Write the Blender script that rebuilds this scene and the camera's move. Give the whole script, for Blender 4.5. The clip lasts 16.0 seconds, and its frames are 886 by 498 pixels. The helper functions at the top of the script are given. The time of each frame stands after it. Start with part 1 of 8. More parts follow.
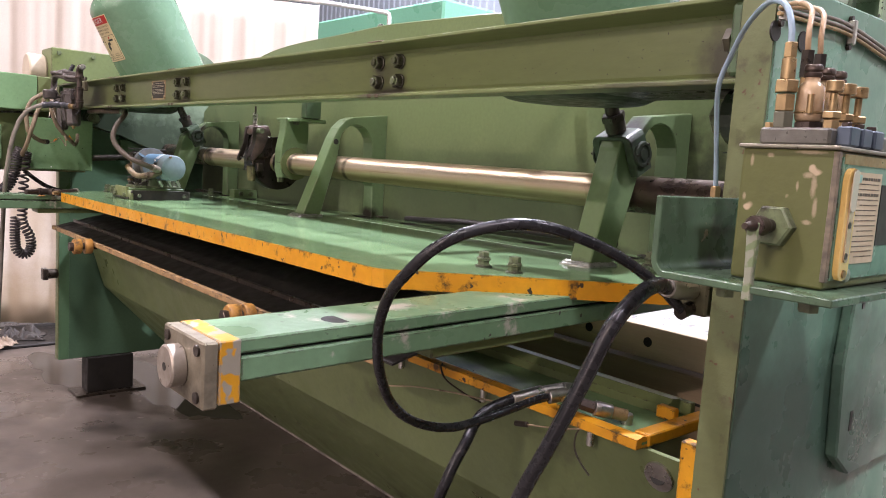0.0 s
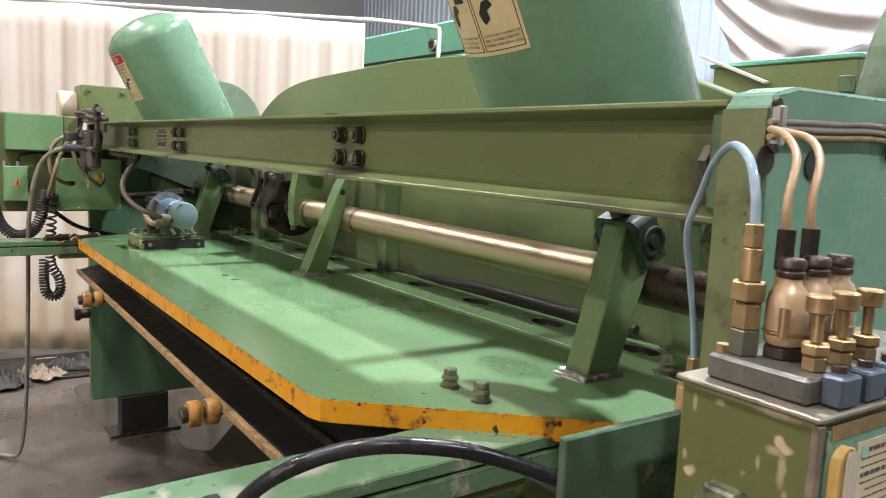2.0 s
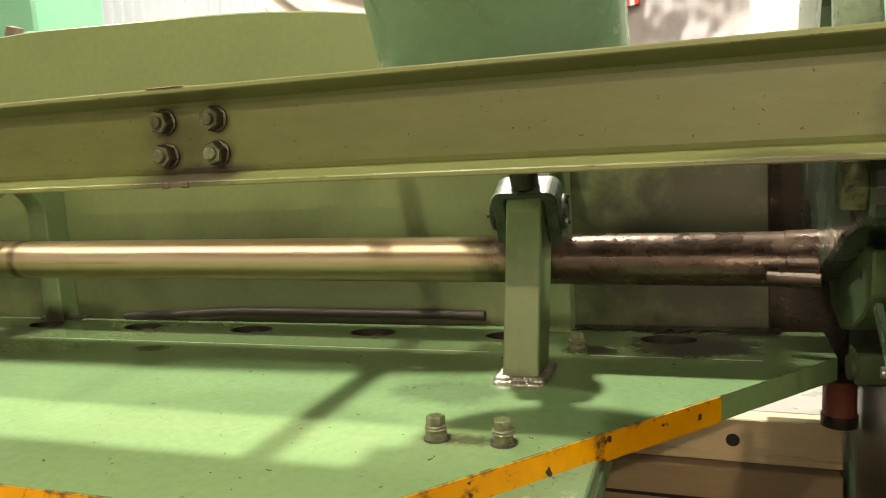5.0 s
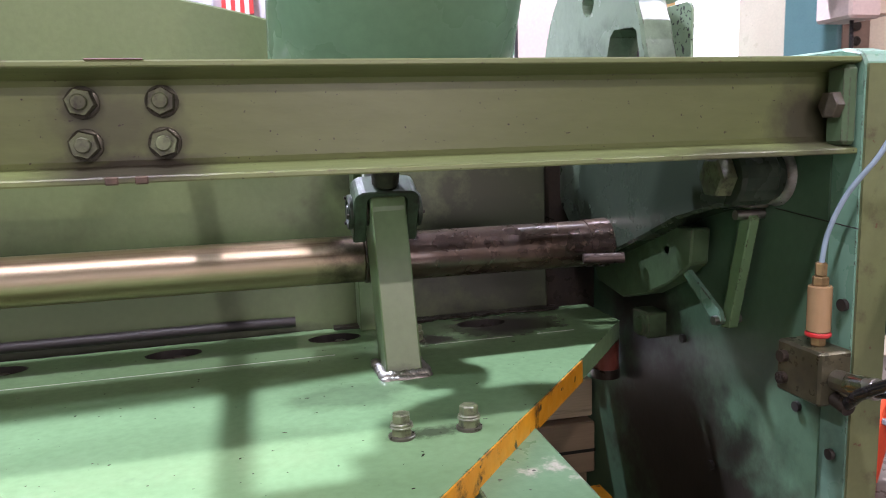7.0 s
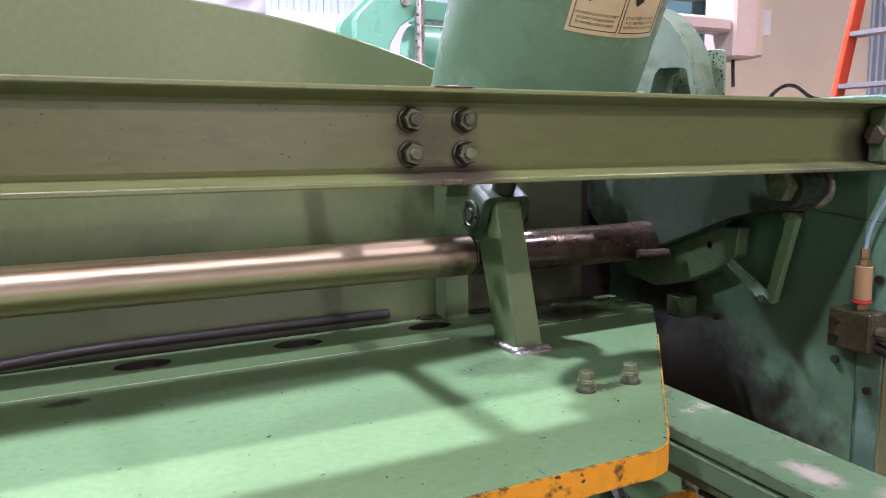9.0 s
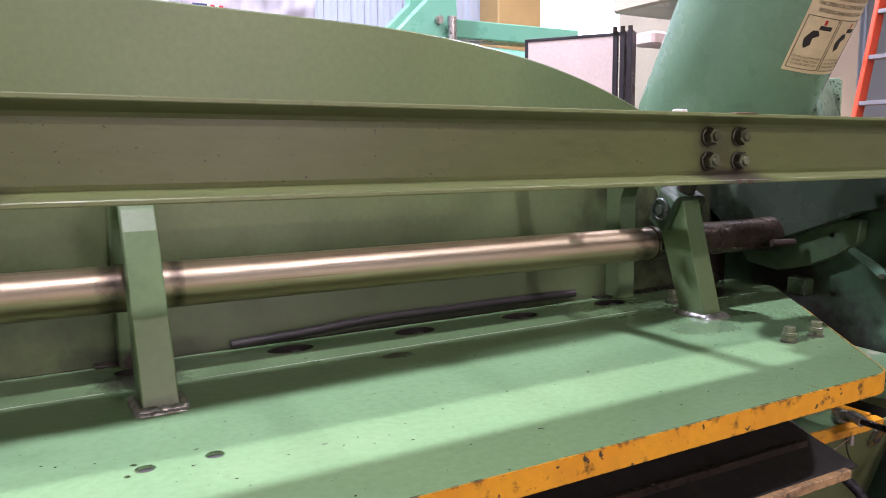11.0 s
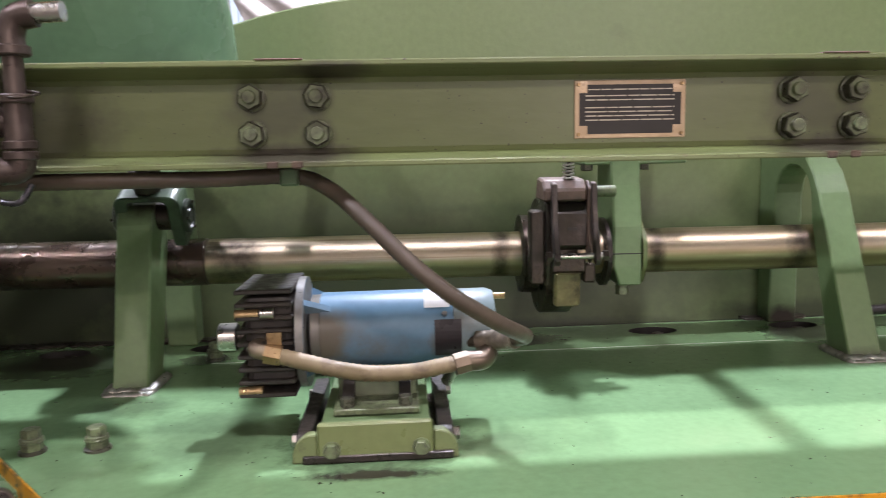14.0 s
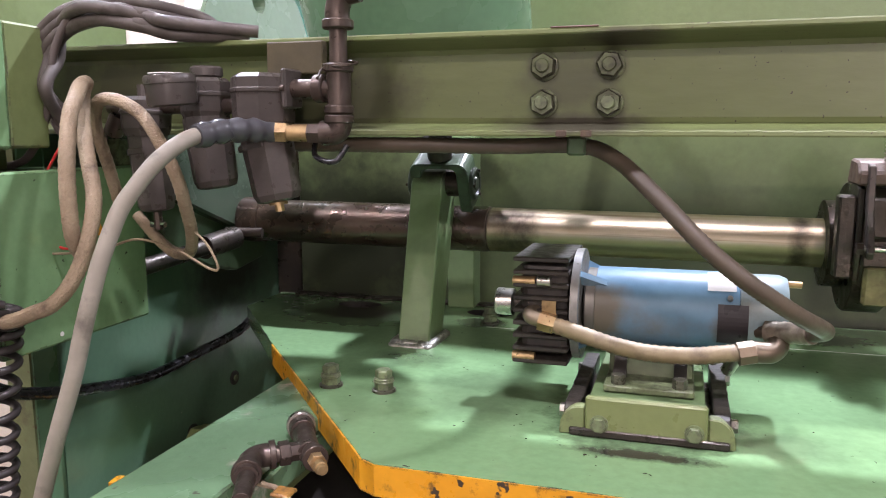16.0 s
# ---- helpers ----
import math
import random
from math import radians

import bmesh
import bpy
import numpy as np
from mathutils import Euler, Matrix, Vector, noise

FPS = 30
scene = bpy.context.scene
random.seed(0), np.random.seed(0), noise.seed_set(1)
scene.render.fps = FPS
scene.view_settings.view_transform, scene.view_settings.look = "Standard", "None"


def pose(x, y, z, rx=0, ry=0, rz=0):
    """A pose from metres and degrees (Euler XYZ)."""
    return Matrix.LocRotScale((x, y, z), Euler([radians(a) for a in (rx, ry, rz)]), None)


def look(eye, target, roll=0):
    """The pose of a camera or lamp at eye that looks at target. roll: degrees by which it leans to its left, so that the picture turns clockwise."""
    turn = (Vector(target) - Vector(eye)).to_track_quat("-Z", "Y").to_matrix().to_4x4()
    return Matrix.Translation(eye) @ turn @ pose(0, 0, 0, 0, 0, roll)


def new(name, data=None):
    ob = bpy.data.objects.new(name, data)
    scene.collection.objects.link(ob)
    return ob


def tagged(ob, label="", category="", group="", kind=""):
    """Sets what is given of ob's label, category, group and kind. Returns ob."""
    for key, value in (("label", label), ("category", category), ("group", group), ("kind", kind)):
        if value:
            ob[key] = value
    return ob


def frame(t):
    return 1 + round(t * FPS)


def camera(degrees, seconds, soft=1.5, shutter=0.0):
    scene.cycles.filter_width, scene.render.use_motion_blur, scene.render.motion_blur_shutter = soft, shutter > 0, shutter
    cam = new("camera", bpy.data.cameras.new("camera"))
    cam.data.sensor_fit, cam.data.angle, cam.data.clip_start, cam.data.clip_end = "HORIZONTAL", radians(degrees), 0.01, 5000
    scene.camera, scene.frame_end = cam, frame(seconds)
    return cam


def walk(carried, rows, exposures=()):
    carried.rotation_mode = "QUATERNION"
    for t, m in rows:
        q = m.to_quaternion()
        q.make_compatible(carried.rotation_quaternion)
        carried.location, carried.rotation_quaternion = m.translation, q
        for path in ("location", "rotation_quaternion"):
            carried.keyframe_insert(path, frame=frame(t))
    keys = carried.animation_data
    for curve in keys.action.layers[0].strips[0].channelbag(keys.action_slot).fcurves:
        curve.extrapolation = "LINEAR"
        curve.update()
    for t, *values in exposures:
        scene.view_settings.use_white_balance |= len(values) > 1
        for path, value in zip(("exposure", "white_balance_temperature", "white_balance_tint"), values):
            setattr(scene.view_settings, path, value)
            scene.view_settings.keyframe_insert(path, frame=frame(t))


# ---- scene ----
cam = camera(60.6, 16.0, 0.95, 0.25)
PATH = [
    (0, (2.81, -1.227, 1.594), (1.304, 0.069, 1.365), 3.7),
    (0.5, (2.792, -1.18, 1.632), (1.27, 0.096, 1.402), 3.6),
    (1, (2.766, -1.042, 1.724), (1.208, 0.19, 1.488), 3.5),
    (1.5, (2.747, -0.898, 1.789), (1.144, 0.273, 1.547), 3.3),
    (2, (2.701, -0.809, 1.821), (1.063, 0.31, 1.569), 2.7),
    (2.5, (2.568, -0.797, 1.816), (0.922, 0.311, 1.558), 2.1),
    (3, (2.42, -0.838, 1.818), (0.817, 0.329, 1.555), 1.3),
    (3.5, (2.331, -0.862, 1.798), (0.843, 0.448, 1.53), 0.3),
    (4, (2.165, -0.887, 1.803), (0.877, 0.619, 1.534), -0.5),
    (4.5, (2.015, -0.914, 1.809), (1.025, 0.8, 1.522), -2.0),
    (5, (1.858, -0.978, 1.798), (1.19, 0.886, 1.517), -3.2),
    (5.2, (1.775, -1.014, 1.801), (1.246, 0.894, 1.519), -3.5),
    (7.3, (1.144, -1.021, 1.801), (1.726, 0.869, 1.501), -1.3),
    (7.5, (1.055, -1.021, 1.81), (1.702, 0.847, 1.511), -1.1),
    (8, (0.836, -1.02, 1.826), (1.606, 0.802, 1.532), -0.6),
    (8.2, (0.778, -1.032, 1.815), (1.583, 0.777, 1.53), -0.6),
    (10.3, (0.094, -1.089, 1.811), (1.03, 0.659, 1.546), -0.4),
    (10.5, (-0.015, -1.1, 1.813), (0.935, 0.641, 1.554), -0.5),
    (11, (-0.236, -1.128, 1.817), (0.74, 0.6, 1.569), -0.4),
    (11.5, (-0.395, -1.111, 1.799), (0.59, 0.613, 1.557), -0.3),
    (12, (-0.595, -1.085, 1.793), (0.348, 0.663, 1.553), -0.5),
    (12.5, (-0.719, -1.064, 1.791), (0.109, 0.74, 1.544), -0.5),
    (13, (-0.828, -1.054, 1.77), (-0.21, 0.832, 1.525), -1.1),
    (13.5, (-0.916, -1.06, 1.764), (-0.539, 0.888, 1.517), -1.1),
    (14, (-0.967, -1.102, 1.769), (-0.864, 0.88, 1.516), -1.1),
    (14.5, (-1.002, -1.115, 1.757), (-1.136, 0.865, 1.509), -0.9),
    (15, (-1.002, -1.105, 1.752), (-1.338, 0.848, 1.486), -0.4),
    (15.5, (-1.0, -1.106, 1.754), (-1.478, 0.816, 1.471), -0.1),
    (16, (-0.981, -1.099, 1.754), (-1.576, 0.787, 1.455), 0.2),
]
EXPOSURES = [
    (0.0, 0.3, 6350, 29), (1.0, 0.2, 6350, 23), (2.5, 0.0, 6450, 14), (3.0, -0.05, 6450, 13), (3.5, 0.05, 6650, 12), (4.5, 0.2, 8400, 12), (5.0, 0.22, 8800, 12),
    (5.4, 0.2, 8500, 13), (7.0, 0.18, 5950, 31), (8.2, 0.13, 5900, 35), (10.5, -0.06, 6050, 35), (12.5, -0.10, 6050, 33), (14.0, 0.10, 6150, 25), (14.6, 0.22, 6200, 25), (15.0, 0.28, 6250, 25), (16.0, 0.4, 6150, 26),
]
walk(cam, [(t, look(eye, target, roll)) for t, eye, target, roll in PATH], EXPOSURES)


# ---- world and light ----
world = bpy.data.worlds.new("hall")
scene.world = world
world.use_nodes = True
wn = world.node_tree.nodes
sky = wn.new("ShaderNodeTexSky")
sky.sky_type, sky.sun_disc = "NISHITA", False
sky.sun_elevation, sky.sun_rotation = radians(40), radians(150)
world.node_tree.links.new(sky.outputs[0], wn["Background"].inputs[0])
wn["Background"].inputs[1].default_value = 0.12


def high_bay(x, y, z, watts, colour, wide=0.36, long=0.36):
    lamp = bpy.data.lights.new("high_bay_lamp", "AREA")
    lamp.shape, lamp.size, lamp.size_y, lamp.energy, lamp.color = "RECTANGLE", wide, long, watts, colour
    ob = new("high_bay_lamp", lamp)
    ob.location = (x, y, z)
    return ob


WARM, COOL, PLAIN = (1.0, 0.86, 0.70), (0.94, 1.0, 1.04), (1.0, 0.98, 0.96)
LAMPS = [
    (-6.0, 3.9, 7.9, 720, COOL), (0.0, 3.9, 7.9, 1350, COOL), (6.2, 3.9, 7.9, 460, COOL),
    (-6.0, -2.5, 7.9, 480, PLAIN), (0.1, -2.5, 7.9, 410, PLAIN), (6.2, -2.5, 7.9, 360, PLAIN),
    (-4.0, -12.0, 7.9, 480, WARM), (4.5, -12.0, 7.9, 840, WARM),
]
for row in LAMPS:
    high_bay(*row)
# evening daylight through the window strip in the wall behind the walk
strip = bpy.data.lights.new("window_light", "AREA")
strip.shape, strip.size, strip.size_y, strip.energy, strip.color = "RECTANGLE", 13.0, 1.8, 300, WARM
strip_ob = new("window_light", strip)
strip_ob.matrix_world = look((0, -13.95, 6.9), (0, 0, 3.0))
# low warm light added to lift tray and front faces; its doorways are unseen
low_fill_light = bpy.data.lights.new("low_fill_light", "AREA")
low_fill_light.shape, low_fill_light.size, low_fill_light.size_y, low_fill_light.energy, low_fill_light.color = "RECTANGLE", 3.8, 3.4, 14, (1.0, 0.84, 0.72)
low_fill_ob = new("low_fill_light", low_fill_light)
low_fill_ob.matrix_world = look((-5.0, -13.95, 1.8), (1.5, 0, 1.4))
side_light = bpy.data.lights.new("low_fill_light", "AREA")
side_light.shape, side_light.size, side_light.size_y, side_light.energy, side_light.color = "RECTANGLE", 2.8, 4.2, 170, (1.0, 0.84, 0.72)
side_ob = new("low_fill_light", side_light)
side_ob.matrix_world = look((3.5, -13.95, 2.3), (1.9, 0, 1.2))


# ---- materials ----
def nodes_of(name):
    m = bpy.data.materials.new(name)
    m.use_nodes = True
    return m, m.node_tree.nodes, m.node_tree.links, m.node_tree.nodes["Principled BSDF"]


def mix(nodes, links, fac, a, b):
    n = nodes.new("ShaderNodeMix")
    n.data_type = "RGBA"
    for socket, v in ((n.inputs[0], fac), (n.inputs[6], a), (n.inputs[7], b)):
        if isinstance(v, bpy.types.NodeSocket):
            links.new(v, socket)
        else:
            socket.default_value = v if isinstance(v, float) else (*v, 1)
    return n.outputs[2]


def ramp(nodes, links, source, lo, hi):
    n = nodes.new("ShaderNodeMapRange")
    n.inputs[1].default_value, n.inputs[2].default_value = lo, hi
    links.new(source, n.inputs[0])
    return n.outputs[0]


def noise_of(nodes, links, scale, detail=4.0, stretch=(1, 1, 1), rough=0.55):
    tc, mp, nz = nodes.new("ShaderNodeTexCoord"), nodes.new("ShaderNodeMapping"), nodes.new("ShaderNodeTexNoise")
    mp.inputs["Scale"].default_value = stretch
    nz.inputs["Scale"].default_value, nz.inputs["Detail"].default_value, nz.inputs["Roughness"].default_value = scale, detail, rough
    links.new(tc.outputs["Object"], mp.inputs[0])
    links.new(mp.outputs[0], nz.inputs[0])
    return nz.outputs[0]


def stain_shade_mask(nodes, links, centre, size, strength=1.0, grain=14.0):
    """An oil or soot stain, or painted-in shade, with a ragged edge: an ellipsoid of that centre and half-size, broken
    up by noise.
    """
    tc, take, scale, far = nodes.new("ShaderNodeTexCoord"), nodes.new("ShaderNodeVectorMath"), nodes.new("ShaderNodeVectorMath"), nodes.new("ShaderNodeVectorMath")
    take.operation, scale.operation, far.operation = "SUBTRACT", "MULTIPLY", "LENGTH"
    take.inputs[1].default_value = centre
    scale.inputs[1].default_value = [1 / c for c in size]
    links.new(tc.outputs["Object"], take.inputs[0])
    links.new(take.outputs[0], scale.inputs[0])
    links.new(scale.outputs[0], far.inputs[0])
    fall = nodes.new("ShaderNodeMapRange")
    fall.inputs[1].default_value, fall.inputs[2].default_value, fall.inputs[3].default_value, fall.inputs[4].default_value = 0.15, 1.0, 0.75, -0.25
    links.new(far.outputs["Value"], fall.inputs[0])
    both = nodes.new("ShaderNodeMath")
    both.operation = "ADD"
    links.new(fall.outputs[0], both.inputs[0])
    key = f"grain {grain}"
    made = nodes.get(key)
    if made is None:
        made = noise_of(nodes, links, grain, 6.0, (1, 1, 1), 0.65).node
        made.name = key
    links.new(made.outputs[0], both.inputs[1])
    n = nodes.new("ShaderNodeMapRange")
    n.inputs[1].default_value, n.inputs[2].default_value, n.inputs[4].default_value = 0.55, 1.05, strength
    links.new(both.outputs[0], n.inputs[0])
    return n.outputs[0]


def surface(name, base, second=None, rough=0.45, metal=0.0, big=2.5, small=60.0, bump=0.12, dirt=None, dirt_at=(0.62, 0.75), dirt_scale=7.0,
            chips=None, chips_at=(0.72, 0.76), chips_scale=45.0, stretch=(1, 1, 1), rough_var=0.15, coat=0.0, coat_rough=None, stains_and_shade=(), stain_shade_colour=(0.02, 0.018, 0.014), worn_edge=None, worn_at=(0.50, 0.56)):
    """A worn surface: two tones at a large scale, dirt blotches, chips, scuffed outer edges and a fine relief."""
    m, nodes, links, p = nodes_of(name)
    second = second or tuple(c * 0.8 for c in base)
    wide = noise_of(nodes, links, big, 5.0, stretch)
    fine = noise_of(nodes, links, small, 3.0, stretch)
    col = mix(nodes, links, ramp(nodes, links, wide, 0.35, 0.65), base, second)
    col = mix(nodes, links, ramp(nodes, links, fine, 0.3, 1.1), col, tuple(c * 0.72 for c in base))
    if dirt:
        d = ramp(nodes, links, noise_of(nodes, links, dirt_scale, 6.0, stretch, 0.65), *dirt_at)
        col = mix(nodes, links, d, col, dirt)
    if chips:
        c = ramp(nodes, links, noise_of(nodes, links, chips_scale, 2.0), *chips_at)
        col = mix(nodes, links, c, col, chips)
    if worn_edge:
        # paint knocked off along the outer edges, in uneven nicks
        soft, geo, dot, nick = nodes.new("ShaderNodeBevel"), nodes.new("ShaderNodeNewGeometry"), nodes.new("ShaderNodeVectorMath"), nodes.new("ShaderNodeMath")
        soft.samples, dot.operation, nick.operation = 4, "DOT_PRODUCT", "MULTIPLY"
        soft.inputs[0].default_value = 0.005
        links.new(soft.outputs[0], dot.inputs[0])
        links.new(geo.outputs["Normal"], dot.inputs[1])
        links.new(ramp(nodes, links, dot.outputs["Value"], 0.995, 0.93), nick.inputs[0])
        links.new(ramp(nodes, links, noise_of(nodes, links, 38.0, 5.0, (1, 1, 1), 0.7), *worn_at), nick.inputs[1])
        col = mix(nodes, links, nick.outputs[0], col, worn_edge)
    for row in stains_and_shade:
        col = mix(nodes, links, stain_shade_mask(nodes, links, *row), col, stain_shade_colour)
    links.new(col, p.inputs["Base Color"])
    p.inputs["Metallic"].default_value = metal
    p.inputs["Specular IOR Level"].default_value = 0.38
    r = nodes.new("ShaderNodeMapRange")
    r.inputs[1].default_value, r.inputs[2].default_value = 0.3, 0.7
    r.inputs[3].default_value, r.inputs[4].default_value = max(0.03, rough - rough_var), min(1.0, rough + rough_var)
    links.new(noise_of(nodes, links, big * 3, 5.0, stretch), r.inputs[0])
    links.new(r.outputs[0], p.inputs["Roughness"])
    p.inputs["Coat Weight"].default_value = coat
    if coat_rough is not None:
        p.inputs["Coat Roughness"].default_value = coat_rough
    if bump:
        b = nodes.new("ShaderNodeBump")
        b.inputs["Strength"].default_value, b.inputs["Distance"].default_value = bump, 0.004
        links.new(fine, b.inputs["Height"])
        links.new(b.outputs[0], p.inputs["Normal"])
    return m


GREEN = (0.150, 0.188, 0.070)
paint = surface("green_paint", GREEN, (0.128, 0.165, 0.07), rough=0.42, dirt=(0.045, 0.05, 0.025), dirt_at=(0.66, 0.85), chips=(0.06, 0.045, 0.03), chips_at=(0.76, 0.79), bump=0.1, rough_var=0.05, worn_edge=(0.05, 0.038, 0.028))
# Oil stains; the patch at x 1.40 paints in the cylinder's cast shadow.
paint_table = surface("table_paint", (0.165, 0.29, 0.140), (0.148, 0.262, 0.127), rough=0.20, rough_var=0.05, big=3.0, dirt=(0.09, 0.155, 0.095), dirt_at=(0.66, 0.95),
                      dirt_scale=4.0, chips=(0.03, 0.03, 0.022), chips_at=(0.735, 0.75), chips_scale=80.0, bump=0.03, coat=0.22,
                      stains_and_shade=[((1.82, 0.66, 1.333), (0.22, 0.16, 0.1), 1.0, 25.0), ((1.62, 0.60, 1.333), (0.10, 0.07, 0.1), 1.0, 30.0), ((-1.75, 0.62, 1.333), (0.25, 0.2, 0.1), 1.0, 25.0), ((-1.42, 0.60, 1.333), (0.09, 0.07, 0.1), 0.9, 30.0),
                              ((-0.02, 0.62, 1.333), (0.16, 0.14, 0.1), 0.9, 30.0), ((-0.72, 0.66, 1.333), (0.20, 0.09, 0.1), 0.9, 30.0), ((0.55, 0.50, 1.333), (0.07, 0.035, 0.1), 1.0, 45.0), ((-1.02, -0.07, 1.333), (0.16, 0.03, 0.1), 1.0, 40.0), ((1.50, 0.082, 1.333), (0.09, 0.035, 0.1), 0.7, 60.0), ((0.2, 0.79, 1.333), (1.9, 0.022, 0.1), 1.0, 20.0), ((-1.02, 0.06, 1.333), (0.22, 0.20, 0.1), 0.75, 30.0), ((-1.30, 0.12, 1.333), (0.22, 0.22, 0.1), 0.4, 14.0), ((-0.82, 0.02, 1.333), (0.14, 0.10, 0.1), 0.35, 12.0), ((-1.48, 0.28, 1.333), (0.16, 0.10, 0.1), 0.45, 20.0), ((1.40, 0.30, 1.333), (0.20, 0.12, 0.1), 0.4, 16.0)], worn_edge=(0.05, 0.038, 0.028))
paint_tank = surface("tank_paint", (0.15, 0.27, 0.17), (0.14, 0.25, 0.155), rough=0.27, rough_var=0.08, dirt=(0.06, 0.10, 0.06), dirt_at=(0.7, 0.95), bump=0.04)
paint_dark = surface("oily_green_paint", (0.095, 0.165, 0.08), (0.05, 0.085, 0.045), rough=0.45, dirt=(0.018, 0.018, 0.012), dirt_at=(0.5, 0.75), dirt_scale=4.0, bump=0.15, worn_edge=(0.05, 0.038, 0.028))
# Both arms are darker below their heads.
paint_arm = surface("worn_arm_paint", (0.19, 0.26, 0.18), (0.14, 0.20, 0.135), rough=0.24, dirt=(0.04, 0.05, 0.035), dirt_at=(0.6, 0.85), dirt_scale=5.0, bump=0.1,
                    stains_and_shade=[((sx * 2.08, 0.45, 1.58), (0.3, 0.75, 0.40), 0.8) for sx in (1, -1)] + [((sx * 2.08, 0.20, 1.70), (0.3, 0.35, 0.16), 0.9) for sx in (1, -1)] + [((2.08, 0.45, 1.66), (0.3, 0.9, 0.5), 1.0)], stain_shade_colour=(0.028, 0.040, 0.027), worn_edge=(0.05, 0.038, 0.028))
paint_frame = surface("frame_paint", (0.10, 0.20, 0.105), (0.08, 0.16, 0.085), rough=0.38, dirt=(0.035, 0.045, 0.028), dirt_at=(0.55, 0.85), dirt_scale=3.0,
                      chips=(0.2, 0.22, 0.16), chips_at=(0.77, 0.79), bump=0.12, worn_edge=(0.05, 0.038, 0.028))
# The one large patch paints shade below the bracket onto the outer face.
paint_teal = surface("outer_frame_paint", (0.175, 0.33, 0.235), (0.125, 0.25, 0.175), rough=0.3, dirt=(0.05, 0.08, 0.06), dirt_at=(0.58, 0.8), dirt_scale=4.0, chips=(0.5, 0.52, 0.45), chips_at=(0.78, 0.8), bump=0.1, stains_and_shade=[((2.21, 0.15, 1.10), (0.2, 0.75, 0.50), 1.0, 5.0)], stain_shade_colour=(0.045, 0.085, 0.06), worn_edge=(0.05, 0.038, 0.028))
yellow = surface("safety_yellow_paint", (0.64, 0.30, 0.010), (0.55, 0.235, 0.008), rough=0.4, big=9.0, dirt=(0.09, 0.045, 0.012), dirt_at=(0.56, 0.66), dirt_scale=19.0, chips=(0.035, 0.025, 0.018), chips_at=(0.665, 0.70), bump=0.15, worn_edge=(0.05, 0.034, 0.024), worn_at=(0.47, 0.58))
yellow_old = surface("worn_yellow_paint", (0.50, 0.25, 0.05), (0.30, 0.15, 0.05), rough=0.5, big=12.0, dirt=(0.06, 0.035, 0.02), dirt_at=(0.5, 0.7), dirt_scale=30.0, bump=0.2, worn_edge=(0.05, 0.035, 0.025), worn_at=(0.44, 0.54))
steel_bare = surface("bare_steel", (0.56, 0.54, 0.50), (0.40, 0.38, 0.34), rough=0.34, metal=1.0, big=8.0, dirt=(0.12, 0.09, 0.06), dirt_at=(0.55, 0.8), bump=0.15)
steel_black = surface("oily_black_steel", (0.035, 0.03, 0.026), (0.06, 0.045, 0.032), rough=0.35, metal=0.5, big=9.0, bump=0.3, small=90)
weld = surface("weld_bead", (0.5, 0.5, 0.47), (0.22, 0.22, 0.17), rough=0.4, metal=0.8, big=40.0, bump=0.5)
nut_paint = surface("painted_nut", (0.15, 0.19, 0.095), (0.07, 0.075, 0.045), rough=0.4, big=40.0, dirt=(0.03, 0.025, 0.02), dirt_at=(0.5, 0.7), dirt_scale=60, bump=0.2)
nut_dark = surface("dark_nut", (0.05, 0.05, 0.035), (0.10, 0.10, 0.07), rough=0.35, metal=0.3, big=50.0, bump=0.2)
SPLICES = (1.103, -0.342, -1.132)
beam_stains = [((c + dx, -0.01, z), (rx, 0.2, rz), f) for c in SPLICES for dx, z, rx, rz, f in ((-0.01, 1.825, 0.12, 0.08, 0.5), (0.0, 1.768, 0.17, 0.03, 0.9), (-0.0465, 1.850, 0.038, 0.038, 0.65), (0.0465, 1.850, 0.040, 0.038, 0.65), (-0.0465, 1.798, 0.038, 0.036, 0.7), (0.0465, 1.798, 0.042, 0.038, 0.7))]
beam_stains += [((2.10, 0, 1.80), (0.09, 0.2, 0.10), 0.8), ((-1.50, 0, 1.80), (0.22, 0.2, 0.13), 0.65), ((-1.90, 0, 1.83), (0.25, 0.2, 0.12), 0.7), ((1.95, -0.03, 1.755), (0.22, 0.2, 0.022), 0.6), ((-1.06, -0.03, 1.885), (0.10, 0.2, 0.02), 0.8)]
paint_beam = surface("beam_paint", GREEN, (0.13, 0.162, 0.066), rough=0.36, coat=0.16, coat_rough=0.38, dirt=(0.045, 0.05, 0.025), dirt_at=(0.68, 0.88), chips=(0.04, 0.03, 0.02), chips_at=(0.715, 0.735), chips_scale=150.0, stretch=(0.3, 1, 1), bump=0.14, rough_var=0.05, stains_and_shade=beam_stains, stain_shade_colour=(0.035, 0.028, 0.024), worn_edge=(0.07, 0.055, 0.035), worn_at=(0.57, 0.66))
